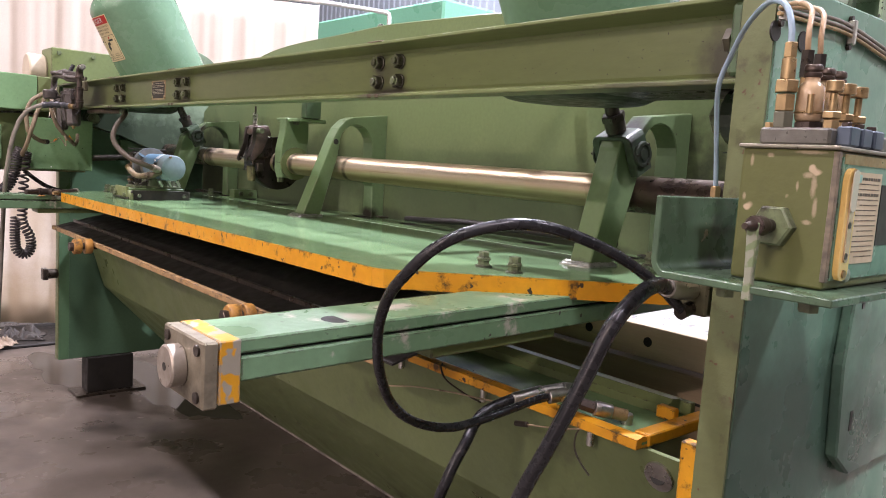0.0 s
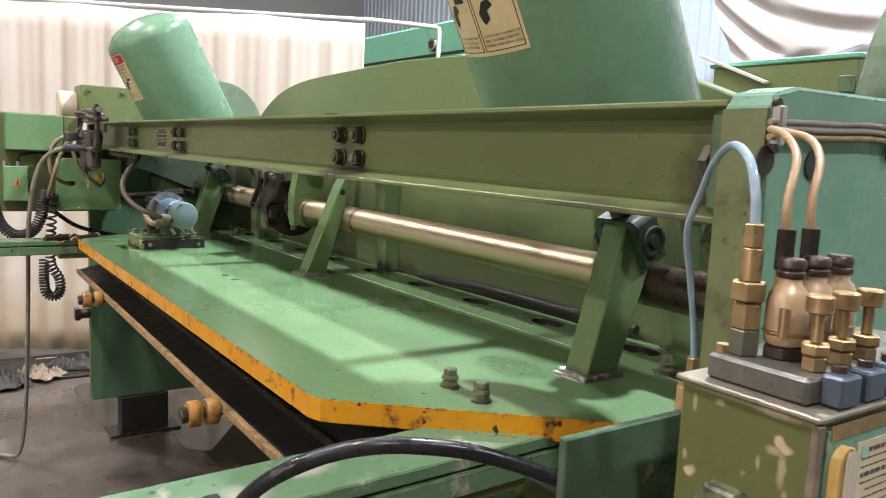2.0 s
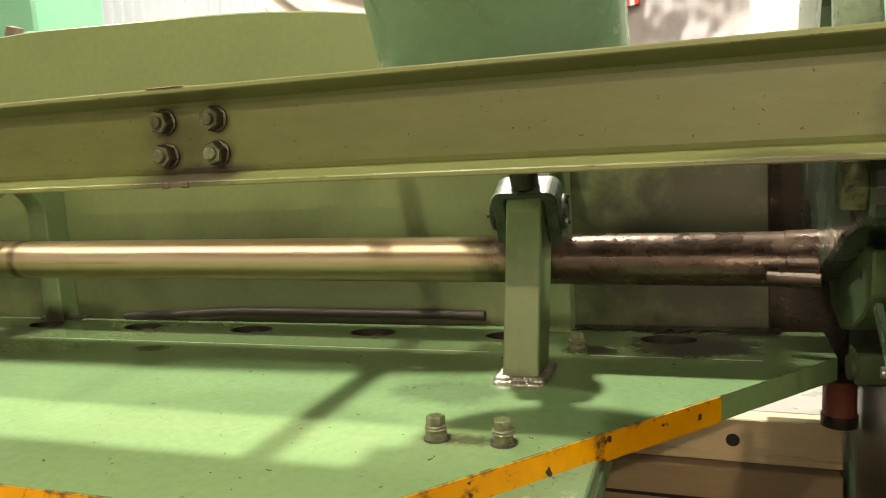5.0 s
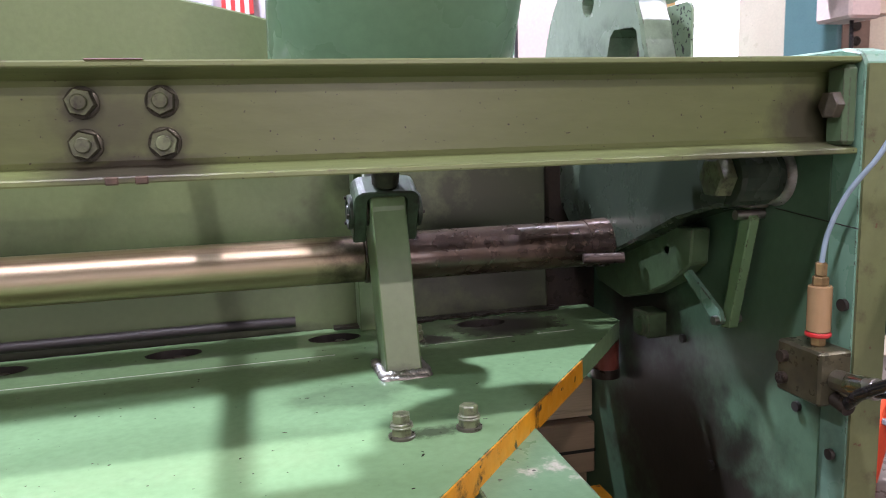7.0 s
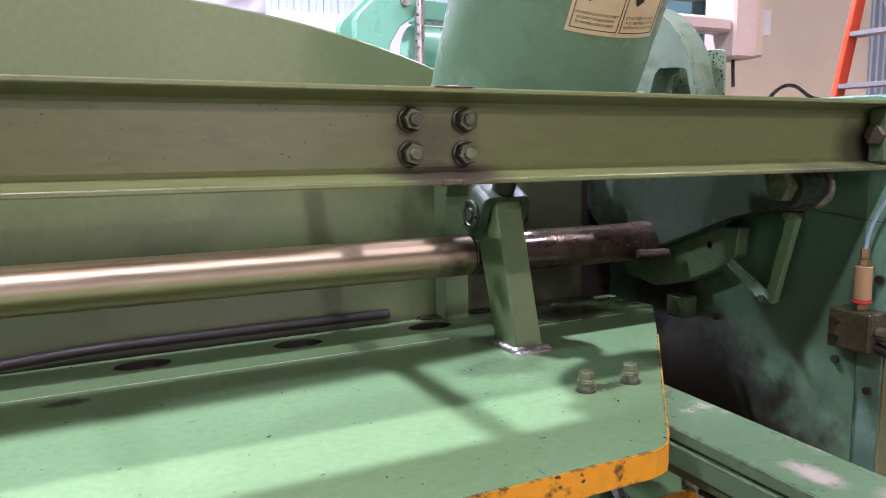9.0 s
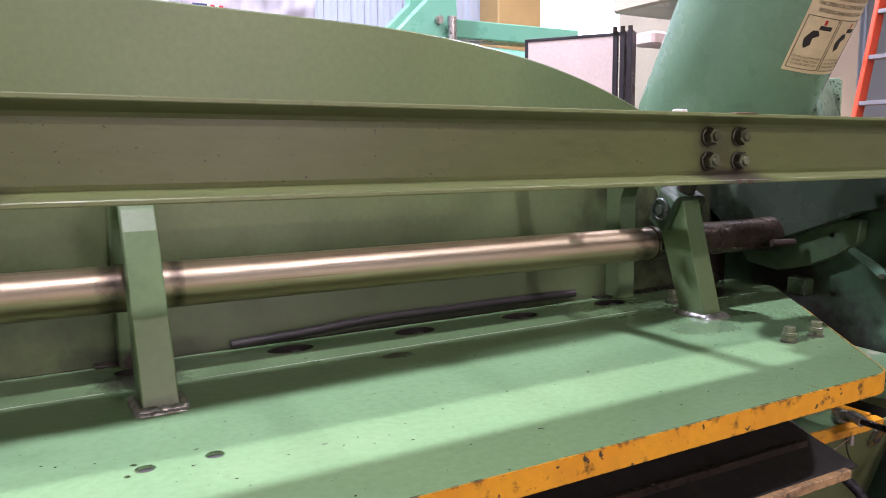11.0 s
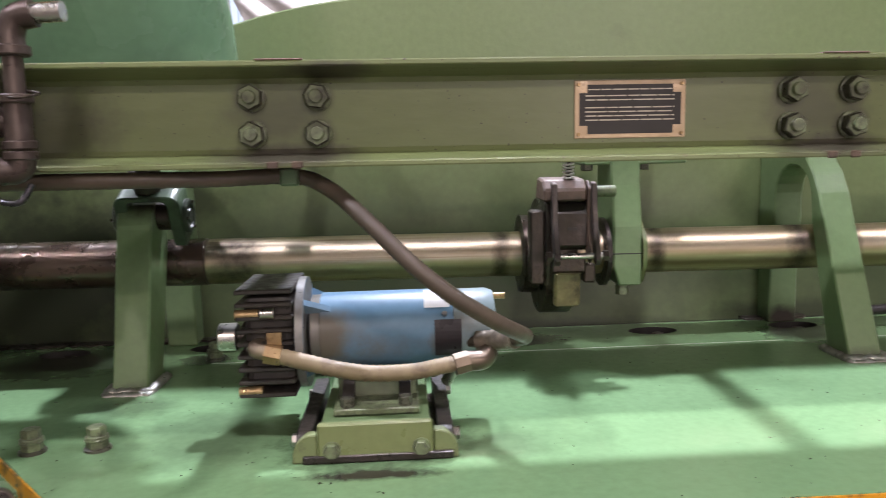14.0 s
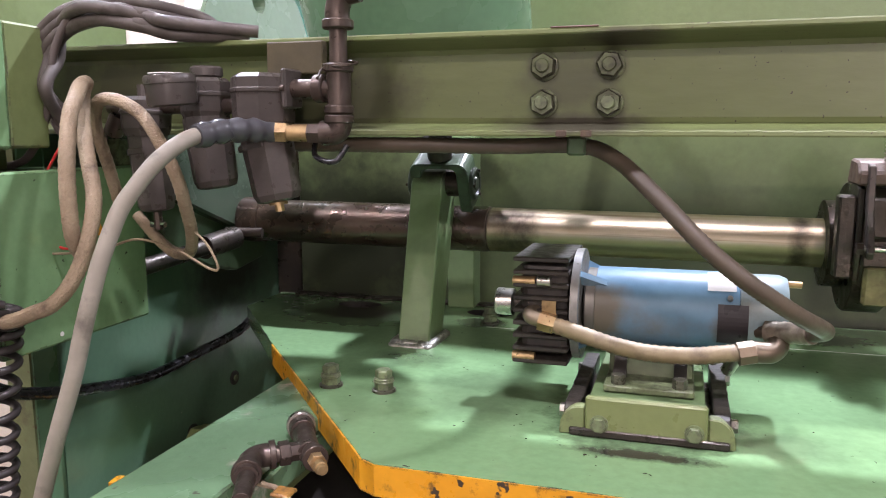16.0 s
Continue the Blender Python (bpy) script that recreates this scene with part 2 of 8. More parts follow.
# Oil stains; the last two wide patches paint in shade under the beam.
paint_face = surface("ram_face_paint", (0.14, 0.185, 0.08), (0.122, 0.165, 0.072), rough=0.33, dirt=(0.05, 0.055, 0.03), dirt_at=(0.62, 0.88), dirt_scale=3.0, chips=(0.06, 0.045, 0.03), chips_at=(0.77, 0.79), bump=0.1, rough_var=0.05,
                     stains_and_shade=[((1.86, 0.8, 1.52), (0.55, 0.3, 0.50), 1.0), ((-1.85, 0.8, 1.48), (0.55, 0.3, 0.45), 1.0), ((0.0, 0.8, 1.345), (0.30, 0.3, 0.06), 0.8), ((0.85, 0.8, 1.335), (0.9, 0.3, 0.035), 0.9), ((-0.8, 0.8, 1.335), (0.8, 0.3, 0.035), 0.8), ((1.51, 0.8, 1.68), (0.13, 0.3, 0.09), 0.8), ((-1.49, 0.8, 1.68), (0.13, 0.3, 0.09), 0.8), ((-0.9, 0.8, 1.48), (1.4, 0.3, 0.40), 0.75, 3.0), ((0.6, 0.8, 1.42), (1.5, 0.3, 0.34), 0.6, 3.0)], stain_shade_colour=(0.034, 0.040, 0.022))
# Oil marks, plus shade below the table painted in as the lower patches.
paint_skin = surface("oily_shaded_frame_paint", (0.080, 0.155, 0.092), (0.064, 0.128, 0.075), rough=0.36, rough_var=0.06, dirt=(0.035, 0.045, 0.028), dirt_at=(0.6, 0.9), dirt_scale=3.0, chips=(0.2, 0.22, 0.16), chips_at=(0.78, 0.8), bump=0.1,
                     stains_and_shade=[((2.15, 0.62, 1.40), (0.3, 0.30, 0.24), 1.0), ((2.15, 0.50, 1.12), (0.3, 0.46, 0.40), 1.0), ((2.15, 0.30, 1.00), (0.3, 0.60, 0.38), 1.0), ((2.15, 0.25, 1.70), (0.3, 0.22, 0.10), 0.8), ((2.15, -0.02, 1.34), (0.3, 0.05, 0.07), 0.8), ((-2.12, 0.62, 1.42), (0.3, 0.28, 0.22), 0.9)])
brass = surface("old_brass", (0.44, 0.315, 0.16), (0.29, 0.195, 0.095), rough=0.40, metal=0.75, big=30.0, dirt=(0.10, 0.06, 0.03), dirt_at=(0.55, 0.8), dirt_scale=50, bump=0.1)
iron_pipe = surface("brown_iron_pipe", (0.095, 0.072, 0.06), (0.055, 0.042, 0.036), rough=0.38, metal=0.6, big=25.0, bump=0.25)
plastic_dark = surface("grey_cast_housing", (0.048, 0.040, 0.036), (0.066, 0.056, 0.050), rough=0.36, big=20.0, bump=0.12)
rubber = surface("black_rubber_hose", (0.012, 0.012, 0.014), (0.02, 0.02, 0.021), rough=0.27, big=15.0, bump=0.08)
hose_grey = surface("grey_hose", (0.275, 0.248, 0.205), (0.19, 0.17, 0.135), rough=0.5, big=12.0, dirt=(0.07, 0.06, 0.05), dirt_at=(0.55, 0.8), dirt_scale=20)
hose_tan = surface("tan_conduit", (0.22, 0.172, 0.098), (0.13, 0.098, 0.056), rough=0.5, big=14.0, dirt=(0.07, 0.05, 0.035), dirt_at=(0.5, 0.75), dirt_scale=25)
hose_brown = surface("brown_conduit", (0.085, 0.065, 0.045), (0.06, 0.048, 0.034), rough=0.5, big=14.0, bump=0.2)
hose_braid = surface("braided_hose", (0.34, 0.265, 0.18), (0.21, 0.155, 0.10), rough=0.55, big=18.0, small=260, dirt=(0.07, 0.045, 0.03), dirt_at=(0.54, 0.72), dirt_scale=14, bump=0.7)
motor_blue = surface("blue_enamel", (0.13, 0.26, 0.39), (0.11, 0.22, 0.33), rough=0.38, rough_var=0.05, big=6.0, dirt=(0.13, 0.115, 0.085), dirt_at=(0.6, 0.85), dirt_scale=7.0, bump=0.06, stains_and_shade=[((-0.99, 0.02, 1.452), (0.26, 0.10, 0.066), 1.0), ((-1.09, 0.05, 1.48), (0.09, 0.1, 0.09), 1.0), ((-0.88, 0.03, 1.46), (0.10, 0.1, 0.075), 0.9)], stain_shade_colour=(0.125, 0.115, 0.09))
fin_black = surface("black_finned_casting", (0.022, 0.02, 0.018), (0.045, 0.038, 0.03), rough=0.5, big=20.0, bump=0.2)
black_plate = surface("black_cover", (0.03, 0.026, 0.03), rough=0.4)
flaking_yellow = surface("flaking_yellow_paint", (0.62, 0.30, 0.012), (0.52, 0.24, 0.01), rough=0.45, big=9.0, chips=(0.27, 0.245, 0.19), chips_at=(0.53, 0.56), chips_scale=26.0, bump=0.2, worn_edge=(0.25, 0.22, 0.18), worn_at=(0.44, 0.52))
chute_paint = surface("grimy_olive_paint", (0.14, 0.178, 0.075), (0.115, 0.148, 0.062), rough=0.42, dirt=(0.03, 0.03, 0.018), dirt_at=(0.55, 0.8), dirt_scale=4.0, chips=(0.16, 0.14, 0.09), chips_at=(0.75, 0.78), chips_scale=40, bump=0.12)
rail_grey = surface("scraped_grey_rail", (0.30, 0.27, 0.24), (0.16, 0.14, 0.12), rough=0.4, big=6, dirt=(0.05, 0.04, 0.035), dirt_at=(0.5, 0.7), dirt_scale=9)
wet_floor = surface("wet_oily_concrete", (0.055, 0.05, 0.045), (0.04, 0.036, 0.032), rough=0.05, rough_var=0.03, big=3.0, bump=0.02)
white_label = surface("white_label", (0.72, 0.72, 0.7), (0.6, 0.6, 0.58), rough=0.5, bump=0.0)
cream_label = surface("cream_label", (0.68, 0.58, 0.36), (0.62, 0.5, 0.28), rough=0.45, bump=0.0)
red_label = surface("red_label", (0.5, 0.03, 0.025), rough=0.45, bump=0.0)
ink = surface("black_ink", (0.025, 0.023, 0.02), rough=0.5, bump=0.0)
concrete = surface("stained_concrete", (0.125, 0.103, 0.086), (0.068, 0.056, 0.047), rough=0.35, rough_var=0.27, big=0.9, small=35.0, dirt=(0.035, 0.03, 0.026), dirt_at=(0.5, 0.68), dirt_scale=1.6, chips=(0.3, 0.27, 0.24), chips_at=(0.7, 0.8), chips_scale=9, bump=0.12)
blade_steel = surface("tan_blade_steel", (0.68, 0.56, 0.38), (0.58, 0.46, 0.30), rough=0.5, metal=0.0, big=4.0, stretch=(0.3, 1, 4), dirt=(0.09, 0.065, 0.045), dirt_at=(0.58, 0.78), dirt_scale=9, bump=0.1)
blade_dark = surface("brown_steel", (0.40, 0.30, 0.20), (0.27, 0.20, 0.135), rough=0.45, metal=0.0, big=4.0, stretch=(0.3, 1, 4), bump=0.15)
black_void = surface("flat_black", (0.012, 0.011, 0.010), (0.022, 0.019, 0.016), rough=0.6, big=6.0)
cloth = surface("cream_drape", (0.64, 0.575, 0.50), (0.55, 0.485, 0.415), rough=0.9, rough_var=0.05, big=1.2, small=120, bump=0.15,
                stains_and_shade=[((-4.3, -0.1, 0.10), (1.6, 1.6, 0.75), 0.55, 5.0), ((-4.1, 0.25, 0.9), (0.18, 0.3, 0.6), 0.4, 8.0)], stain_shade_colour=(0.40, 0.30, 0.17))
tarp_grey = surface("grey_tarpaulin", (0.42, 0.41, 0.43), (0.33, 0.32, 0.35), rough=0.6, big=2.0, bump=0.2)
tarp_cream = surface("cream_sheet", (0.42, 0.375, 0.345), (0.37, 0.33, 0.30), rough=0.85, rough_var=0.05, big=1.0, small=90, bump=0.15)
wall_metal = surface("pale_blue_cladding", (0.48, 0.54, 0.60), (0.42, 0.48, 0.54), rough=0.45, big=0.8, bump=0.03)
mint = surface("mint_machine_paint", (0.16, 0.42, 0.28), (0.14, 0.37, 0.25), rough=0.35, big=1.5, bump=0.06)
aqua = surface("aqua_panel_paint", (0.30, 0.56, 0.46), (0.27, 0.5, 0.42), rough=0.35, big=1.5, bump=0.05)
teal_box = surface("teal_cabinet_paint", (0.09, 0.17, 0.175), (0.075, 0.145, 0.15), rough=0.4, big=2.0, bump=0.05)
beige = surface("beige_machine_paint", (0.58, 0.50, 0.38), (0.52, 0.44, 0.33), rough=0.4, big=1.5, bump=0.05)
ochre = surface("ochre_column_paint", (0.55, 0.36, 0.14), (0.48, 0.31, 0.12), rough=0.5, big=2.0)
orange = surface("orange_ladder_fibreglass", (0.75, 0.09, 0.03), (0.65, 0.07, 0.02), rough=0.4)
white_pipe = surface("white_pipe_paint", (0.72, 0.71, 0.68), (0.62, 0.6, 0.57), rough=0.35)
panel_tan = surface("pale_panel", (0.62, 0.52, 0.47), (0.56, 0.46, 0.41), rough=0.55, big=3.0, bump=0.03)
ceiling_mat = surface("dark_roof_deck", (0.25, 0.25, 0.26), rough=0.7)
hall_mat = surface("hall_wall", (0.42, 0.42, 0.40), (0.36, 0.36, 0.34), rough=0.7, big=0.6)


clouded = surface("clouded_sight_plastic", (0.46, 0.34, 0.21), (0.36, 0.25, 0.15), rough=0.14, rough_var=0.04, big=30, coat=0.6)
gauge_yellow = surface("yellowed_acrylic", (0.70, 0.48, 0.16), (0.60, 0.40, 0.13), rough=0.15, rough_var=0.04, big=20, coat=0.6)
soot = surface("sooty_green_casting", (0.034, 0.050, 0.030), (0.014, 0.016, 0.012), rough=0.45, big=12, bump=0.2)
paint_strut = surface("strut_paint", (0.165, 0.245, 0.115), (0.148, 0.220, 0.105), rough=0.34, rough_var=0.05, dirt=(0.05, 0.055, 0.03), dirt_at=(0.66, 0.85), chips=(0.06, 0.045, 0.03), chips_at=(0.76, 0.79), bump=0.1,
                      stains_and_shade=[((x, 0.52, 1.715), (0.09, 0.16, 0.085), 1.0) for x in (1.511, -1.489)] + [((x, 0.40, 1.338), (0.09, 0.06, 0.030), 0.5, 40.0) for x in (1.511, -0.013, -1.489)] + [((-0.013, 0.75, 1.34), (0.08, 0.08, 0.06), 1.0)], stain_shade_colour=(0.028, 0.022, 0.016))
clevis_paint = surface("oily_clevis_paint", (0.058, 0.098, 0.054), (0.030, 0.048, 0.028), rough=0.48, big=14, dirt=(0.02, 0.018, 0.014), dirt_at=(0.48, 0.68), dirt_scale=16, bump=0.15)
edge_paint = surface("speckled_edge_paint", (0.135, 0.16, 0.07), (0.11, 0.125, 0.055), rough=0.45, big=5, dirt=(0.05, 0.038, 0.024), dirt_at=(0.56, 0.76), dirt_scale=16, chips=(0.10, 0.055, 0.03), chips_at=(0.68, 0.72), chips_scale=60, bump=0.2)
bracket_paint = surface("oily_bracket_paint", (0.085, 0.15, 0.085), (0.05, 0.085, 0.052), rough=0.32, big=9, dirt=(0.02, 0.02, 0.014), dirt_at=(0.5, 0.7), dirt_scale=8, chips=(0.32, 0.28, 0.2), chips_at=(0.73, 0.76), chips_scale=30, bump=0.15,
                        stains_and_shade=[((2.33, -0.1, 1.462), (0.16, 0.3, 0.02), 0.9, 20.0)])
clear_tube = surface("clear_plastic_tube", (0.30, 0.40, 0.48), (0.26, 0.36, 0.44), rough=0.15, bump=0.0)


def shaft_mat():
    """Bright turned bar, browned and streaked along its length."""
    m, nodes, links, p = nodes_of("turned_steel_bar")
    streak = noise_of(nodes, links, 9.0, 5.0, (0.05, 2.6, 2.6))
    thin = noise_of(nodes, links, 30.0, 4.0, (0.03, 2.0, 2.0))
    spot = noise_of(nodes, links, 5.0, 6.0, (1.5, 1, 1), 0.7)
    col = mix(nodes, links, ramp(nodes, links, streak, 0.38, 0.62), (0.62, 0.53, 0.39), (0.47, 0.36, 0.22))
    col = mix(nodes, links, ramp(nodes, links, thin, 0.58, 0.72), col, (0.30, 0.20, 0.12))
    col = mix(nodes, links, ramp(nodes, links, spot, 0.64, 0.80), col, (0.20, 0.14, 0.10))
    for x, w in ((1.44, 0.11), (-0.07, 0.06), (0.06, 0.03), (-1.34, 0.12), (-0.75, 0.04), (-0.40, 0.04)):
        col = mix(nodes, links, stain_shade_mask(nodes, links, (x, 0.60, 1.537), (w, 0.12, 0.12), 0.9, 18.0), col, (0.06, 0.045, 0.04))
    links.new(col, p.inputs["Base Color"])
    p.inputs["Metallic"].default_value = 0.95
    r = nodes.new("ShaderNodeMapRange")
    r.inputs[1].default_value, r.inputs[2].default_value, r.inputs[3].default_value, r.inputs[4].default_value = 0.3, 0.7, 0.48, 0.58
    links.new(spot, r.inputs[0])
    links.new(r.outputs[0], p.inputs["Roughness"])
    # turned grooves run round the bar and spread its gloss along it
    along = nodes.new("ShaderNodeCombineXYZ")
    along.inputs[0].default_value = 1.0
    links.new(along.outputs[0], p.inputs["Tangent"])
    p.inputs["Anisotropic"].default_value = 0.78
    return m


bar_steel = shaft_mat()
bar_dark = surface("greased_bar", (0.13, 0.085, 0.06), (0.04, 0.03, 0.026), rough=0.30, metal=0.6, big=7.0, small=38, dirt=(0.36, 0.26, 0.17), dirt_at=(0.66, 0.8), dirt_scale=14, bump=0.55, coat=0.5)


def glow(name, colour, strength):
    m, nodes, links, p = nodes_of(name)
    p.inputs["Base Color"].default_value = (0.8, 0.8, 0.8, 1)
    p.inputs["Emission Color"].default_value = (*colour, 1)
    p.inputs["Emission Strength"].default_value = strength
    return m


daylight = glow("daylight_outside", (1.0, 1.0, 1.0), 3.0)


# ---- building helpers ----
def part(name, bm, material, parent=None, label="", smooth=None):
    me = bpy.data.meshes.new(name)
    bmesh.ops.recalc_face_normals(bm, faces=bm.faces)
    bm.to_mesh(me)
    bm.free()
    me.materials.append(material)
    if smooth:
        me.polygons.foreach_set("use_smooth", [True] * len(me.polygons))
        me.set_sharp_from_angle(angle=radians(smooth))
    ob = new(name, me)
    if parent:
        ob.parent = parent
    if label:
        ob["label"] = label
    return ob


def thing(name, label, category, group="", kind="", at=(0, 0, 0)):
    ob = new(name)
    ob.location = at
    ob.empty_display_size = 0.1
    return tagged(ob, label, category, group, kind)


def box(bm, x0, x1, y0, y1, z0, z1, bevel=0.0, segs=1):
    made = bmesh.ops.create_cube(bm, size=1, matrix=Matrix.Translation(((x0 + x1) / 2, (y0 + y1) / 2, (z0 + z1) / 2)) @ Matrix.Diagonal((abs(x1 - x0), abs(y1 - y0), abs(z1 - z0), 1)))
    if bevel:
        edges = list({e for v in made["verts"] for e in v.link_edges})
        bmesh.ops.bevel(bm, geom=edges, offset=bevel, segments=segs, affect="EDGES", profile=0.5)
    return bm


def cube(x0, x1, y0, y1, z0, z1, bevel=0.003, segs=1):
    return box(bmesh.new(), x0, x1, y0, y1, z0, z1, bevel, segs)


def prism(bm, outline, axis, lo, hi, bevel=0.0):
    """A plate: an outline in the two other axes (x: y,z; y: x,z; z: x,y), from lo to hi along axis."""
    def at(a, b, c):
        return {"x": (c, a, b), "y": (a, c, b), "z": (a, b, c)}[axis]
    low, high = [bm.verts.new(at(a, b, lo)) for a, b in outline], [bm.verts.new(at(a, b, hi)) for a, b in outline]
    faces = [bm.faces.new(low), bm.faces.new(high)]
    for i in range(len(outline)):
        j = (i + 1) % len(outline)
        faces.append(bm.faces.new((low[i], low[j], high[j], high[i])))
    bmesh.ops.recalc_face_normals(bm, faces=faces)
    if bevel:
        edges = [e for v in low + high for e in v.link_edges if e.calc_face_angle(0) > 0.5]
        bmesh.ops.bevel(bm, geom=list(set(edges)), offset=bevel, segments=1, affect="EDGES")
    return bm


def arc(cx, cy, r, a0, a1, n=10):
    return [(cx + r * math.cos(radians(a0 + (a1 - a0) * i / n)), cy + r * math.sin(radians(a0 + (a1 - a0) * i / n))) for i in range(n + 1)]


def frame_to(p0, p1):
    d = Vector(p1) - Vector(p0)
    return Matrix.Translation(p0) @ d.to_track_quat("Z", "Y").to_matrix().to_4x4(), d.length


def cyl(bm, p0, p1, r0, r1=None, segs=20, bevel=0.0):
    m, length = frame_to(p0, p1)
    r1 = r0 if r1 is None else r1
    prof = [(r0, 0), (r1, length)]
    if bevel:
        prof = [(r0 - bevel, 0), (r0, bevel), (r1, length - bevel), (r1 - bevel, length)]
    return lathe(bm, prof, m, segs)


def lathe(bm, prof, m, segs=20, closed=True):
    """Turns a profile of (radius, height) round z, at the pose m."""
    rings = []
    for r, h in prof:
        rings.append([bm.verts.new(m @ Vector((r * math.cos(2 * math.pi * k / segs), r * math.sin(2 * math.pi * k / segs), h))) for k in range(segs)])
    for a, b in zip(rings, rings[1:]):
        for k in range(segs):
            bm.faces.new((a[k], a[(k + 1) % segs], b[(k + 1) % segs], b[k]))
    if closed:
        bm.faces.new(rings[0][::-1])
        bm.faces.new(rings[-1])
    return bm


def spline(points, steps=8):
    pts = [Vector(p) for p in points]
    pts = [2 * pts[0] - pts[1]] + pts + [2 * pts[-1] - pts[-2]]
    out = []
    for a, b, c, d in zip(pts, pts[1:], pts[2:], pts[3:]):
        for i in range(steps):
            t = i / steps
            out.append(0.5 * (2 * b + (c - a) * t + (2 * a - 5 * b + 4 * c - d) * t * t + (3 * b - a - 3 * c + d) * t ** 3))
    return out + [pts[-2]]


def sweep(bm, path, r, segs=10, rib=0.0, every=2):
    """A round tube along a path; rib: extra radius on every so many rings (corrugated conduit)."""
    rings, side = [], None
    for i, p in enumerate(path):
        d = (path[min(i + 1, len(path) - 1)] - path[max(i - 1, 0)]).normalized()
        side = d.orthogonal().normalized() if side is None else (side - d * side.dot(d)).normalized()
        up = d.cross(side)
        rr = r + (rib * (0.5 + 0.5 * math.cos(2 * math.pi * i / every)) if rib else 0)
        rings.append([bm.verts.new(p + rr * (math.cos(2 * math.pi * k / segs) * side + math.sin(2 * math.pi * k / segs) * up)) for k in range(segs)])
    for a, b in zip(rings, rings[1:]):
        for k in range(segs):
            bm.faces.new((a[k], a[(k + 1) % segs], b[(k + 1) % segs], b[k]))
    bm.faces.new(rings[0][::-1])
    bm.faces.new(rings[-1])
    return bm


def hose(name, points, r, material, parent=None, label="", steps=8, rib=0.0, segs=10, every=2):
    return part(name, sweep(bmesh.new(), spline(points, steps), r, segs, rib, every), material, parent, label, smooth=60)


def hexagon(bm, p0, p1, across, bevel=0.0):
    m, length = frame_to(p0, p1)
    r = across / math.sqrt(3)
    b = bevel or across * 0.06
    return lathe(bm, [(r, 0), (r, length - b), (r - b, length)], m, 6)


def slot_outline(cx, cy, length, width, n=6):
    h = (length - width) / 2
    return arc(cx + h, cy, width / 2, -90, 90, n) + arc(cx - h, cy, width / 2, 90, 270, n)


def cut(ob, cutter):
    """Takes the shape of a bmesh out of an object's mesh, for good."""
    me = bpy.data.meshes.new("cutter")
    bmesh.ops.recalc_face_normals(cutter, faces=cutter.faces)
    cutter.to_mesh(me)
    cutter.free()
    tool = new("cutter", me)
    mod = ob.modifiers.new("cut", "BOOLEAN")
    mod.object, mod.operation, mod.solver = tool, "DIFFERENCE", "EXACT"
    dg = bpy.context.evaluated_depsgraph_get()
    done = bpy.data.meshes.new_from_object(ob.evaluated_get(dg))
    ob.modifiers.clear()
    ob.data = done
    bpy.data.objects.remove(tool)
    return ob


# ---- the hall ----
def hall():
    floor = part("floor", cube(-16, 16, -14, 12, -0.2, 0.0, 0), concrete)
    tagged(floor, "oil-stained grey concrete workshop floor with wet patches", "floor", kind="structure")
    bm = bmesh.new()
    # cladding with trapezoid ribs; a tall window bay is left open
    outline, pitch = [], 0.2
    x = -16.0
    while x < 16.0:
        outline += [(x, 9.0), (x + 0.12, 9.0), (x + 0.14, 8.965), (x + 0.18, 8.965)]
        x += pitch
    def clad(a, b, z0, z1):
        row = [p for p in outline if a <= p[0] <= b]
        lo, hi = [bm.verts.new((px, py, z0)) for px, py in row], [bm.verts.new((px, py, z1)) for px, py in row]
        for i in range(len(row) - 1):
            bm.faces.new((lo[i], lo[i + 1], hi[i + 1], hi[i]))
    clad(-16, 6.9, 0, 8)
    clad(10.5, 16, 0, 8)
    clad(6.9, 10.5, 0, 2.6)
    clad(6.9, 10.5, 6.2, 8)
    wall = part("wall_north", bm, wall_metal)
    tagged(wall, "pale blue ribbed metal cladding wall", "wall", kind="structure")
    sol = wall.modifiers.new("thick", "SOLIDIFY")
    sol.thickness = 0.04
    day = part("backdrop", cube(6.0, 11.5, 10.2, 10.25, 2.0, 6.6, 0), daylight)
    tagged(day, "white overexposed daylight outside the open bay", "daylight", kind="structure")
    for nm, dims in (("wall_south", (-16, -7.0, -14.2, -14, 0, 5.95)), ("wall_south_corner", (-3.0, 2.0, -14.2, -14, 0, 5.95)), ("wall_south_side", (5.0, 16, -14.2, -14, 0, 5.95)), ("wall_south_head", (2.0, 5.0, -14.2, -14, 4.5, 5.95)), ("wall_south_lintel", (-7.0, -3.0, -14.2, -14, 3.6, 5.95)), ("wall_south_upper", (-16, 16, -14.2, -14, 7.85, 8.9)), ("wall_south_pier", (-16, -6.6, -14.2, -14, 5.95, 7.85)), ("wall_south_end", (6.6, 16, -14.2, -14, 5.95, 7.85)), ("wall_west", (-16.2, -16, -14, 12, 0, 8.9)), ("wall_east", (16, 16.2, -14, 12, 0, 8.9)), ("wall_far", (-16, 16, 12, 12.2, 0, 8.9))):
        tagged(part(nm, cube(*dims, 0), hall_mat), "plain grey workshop hall wall", "wall", kind="structure")
    tagged(part("ceiling", cube(-16.2, 16.2, -14.2, 12.2, 8.9, 9.1, 0), ceiling_mat), "dark metal roof deck of the workshop", "ceiling", kind="structure")


hall()


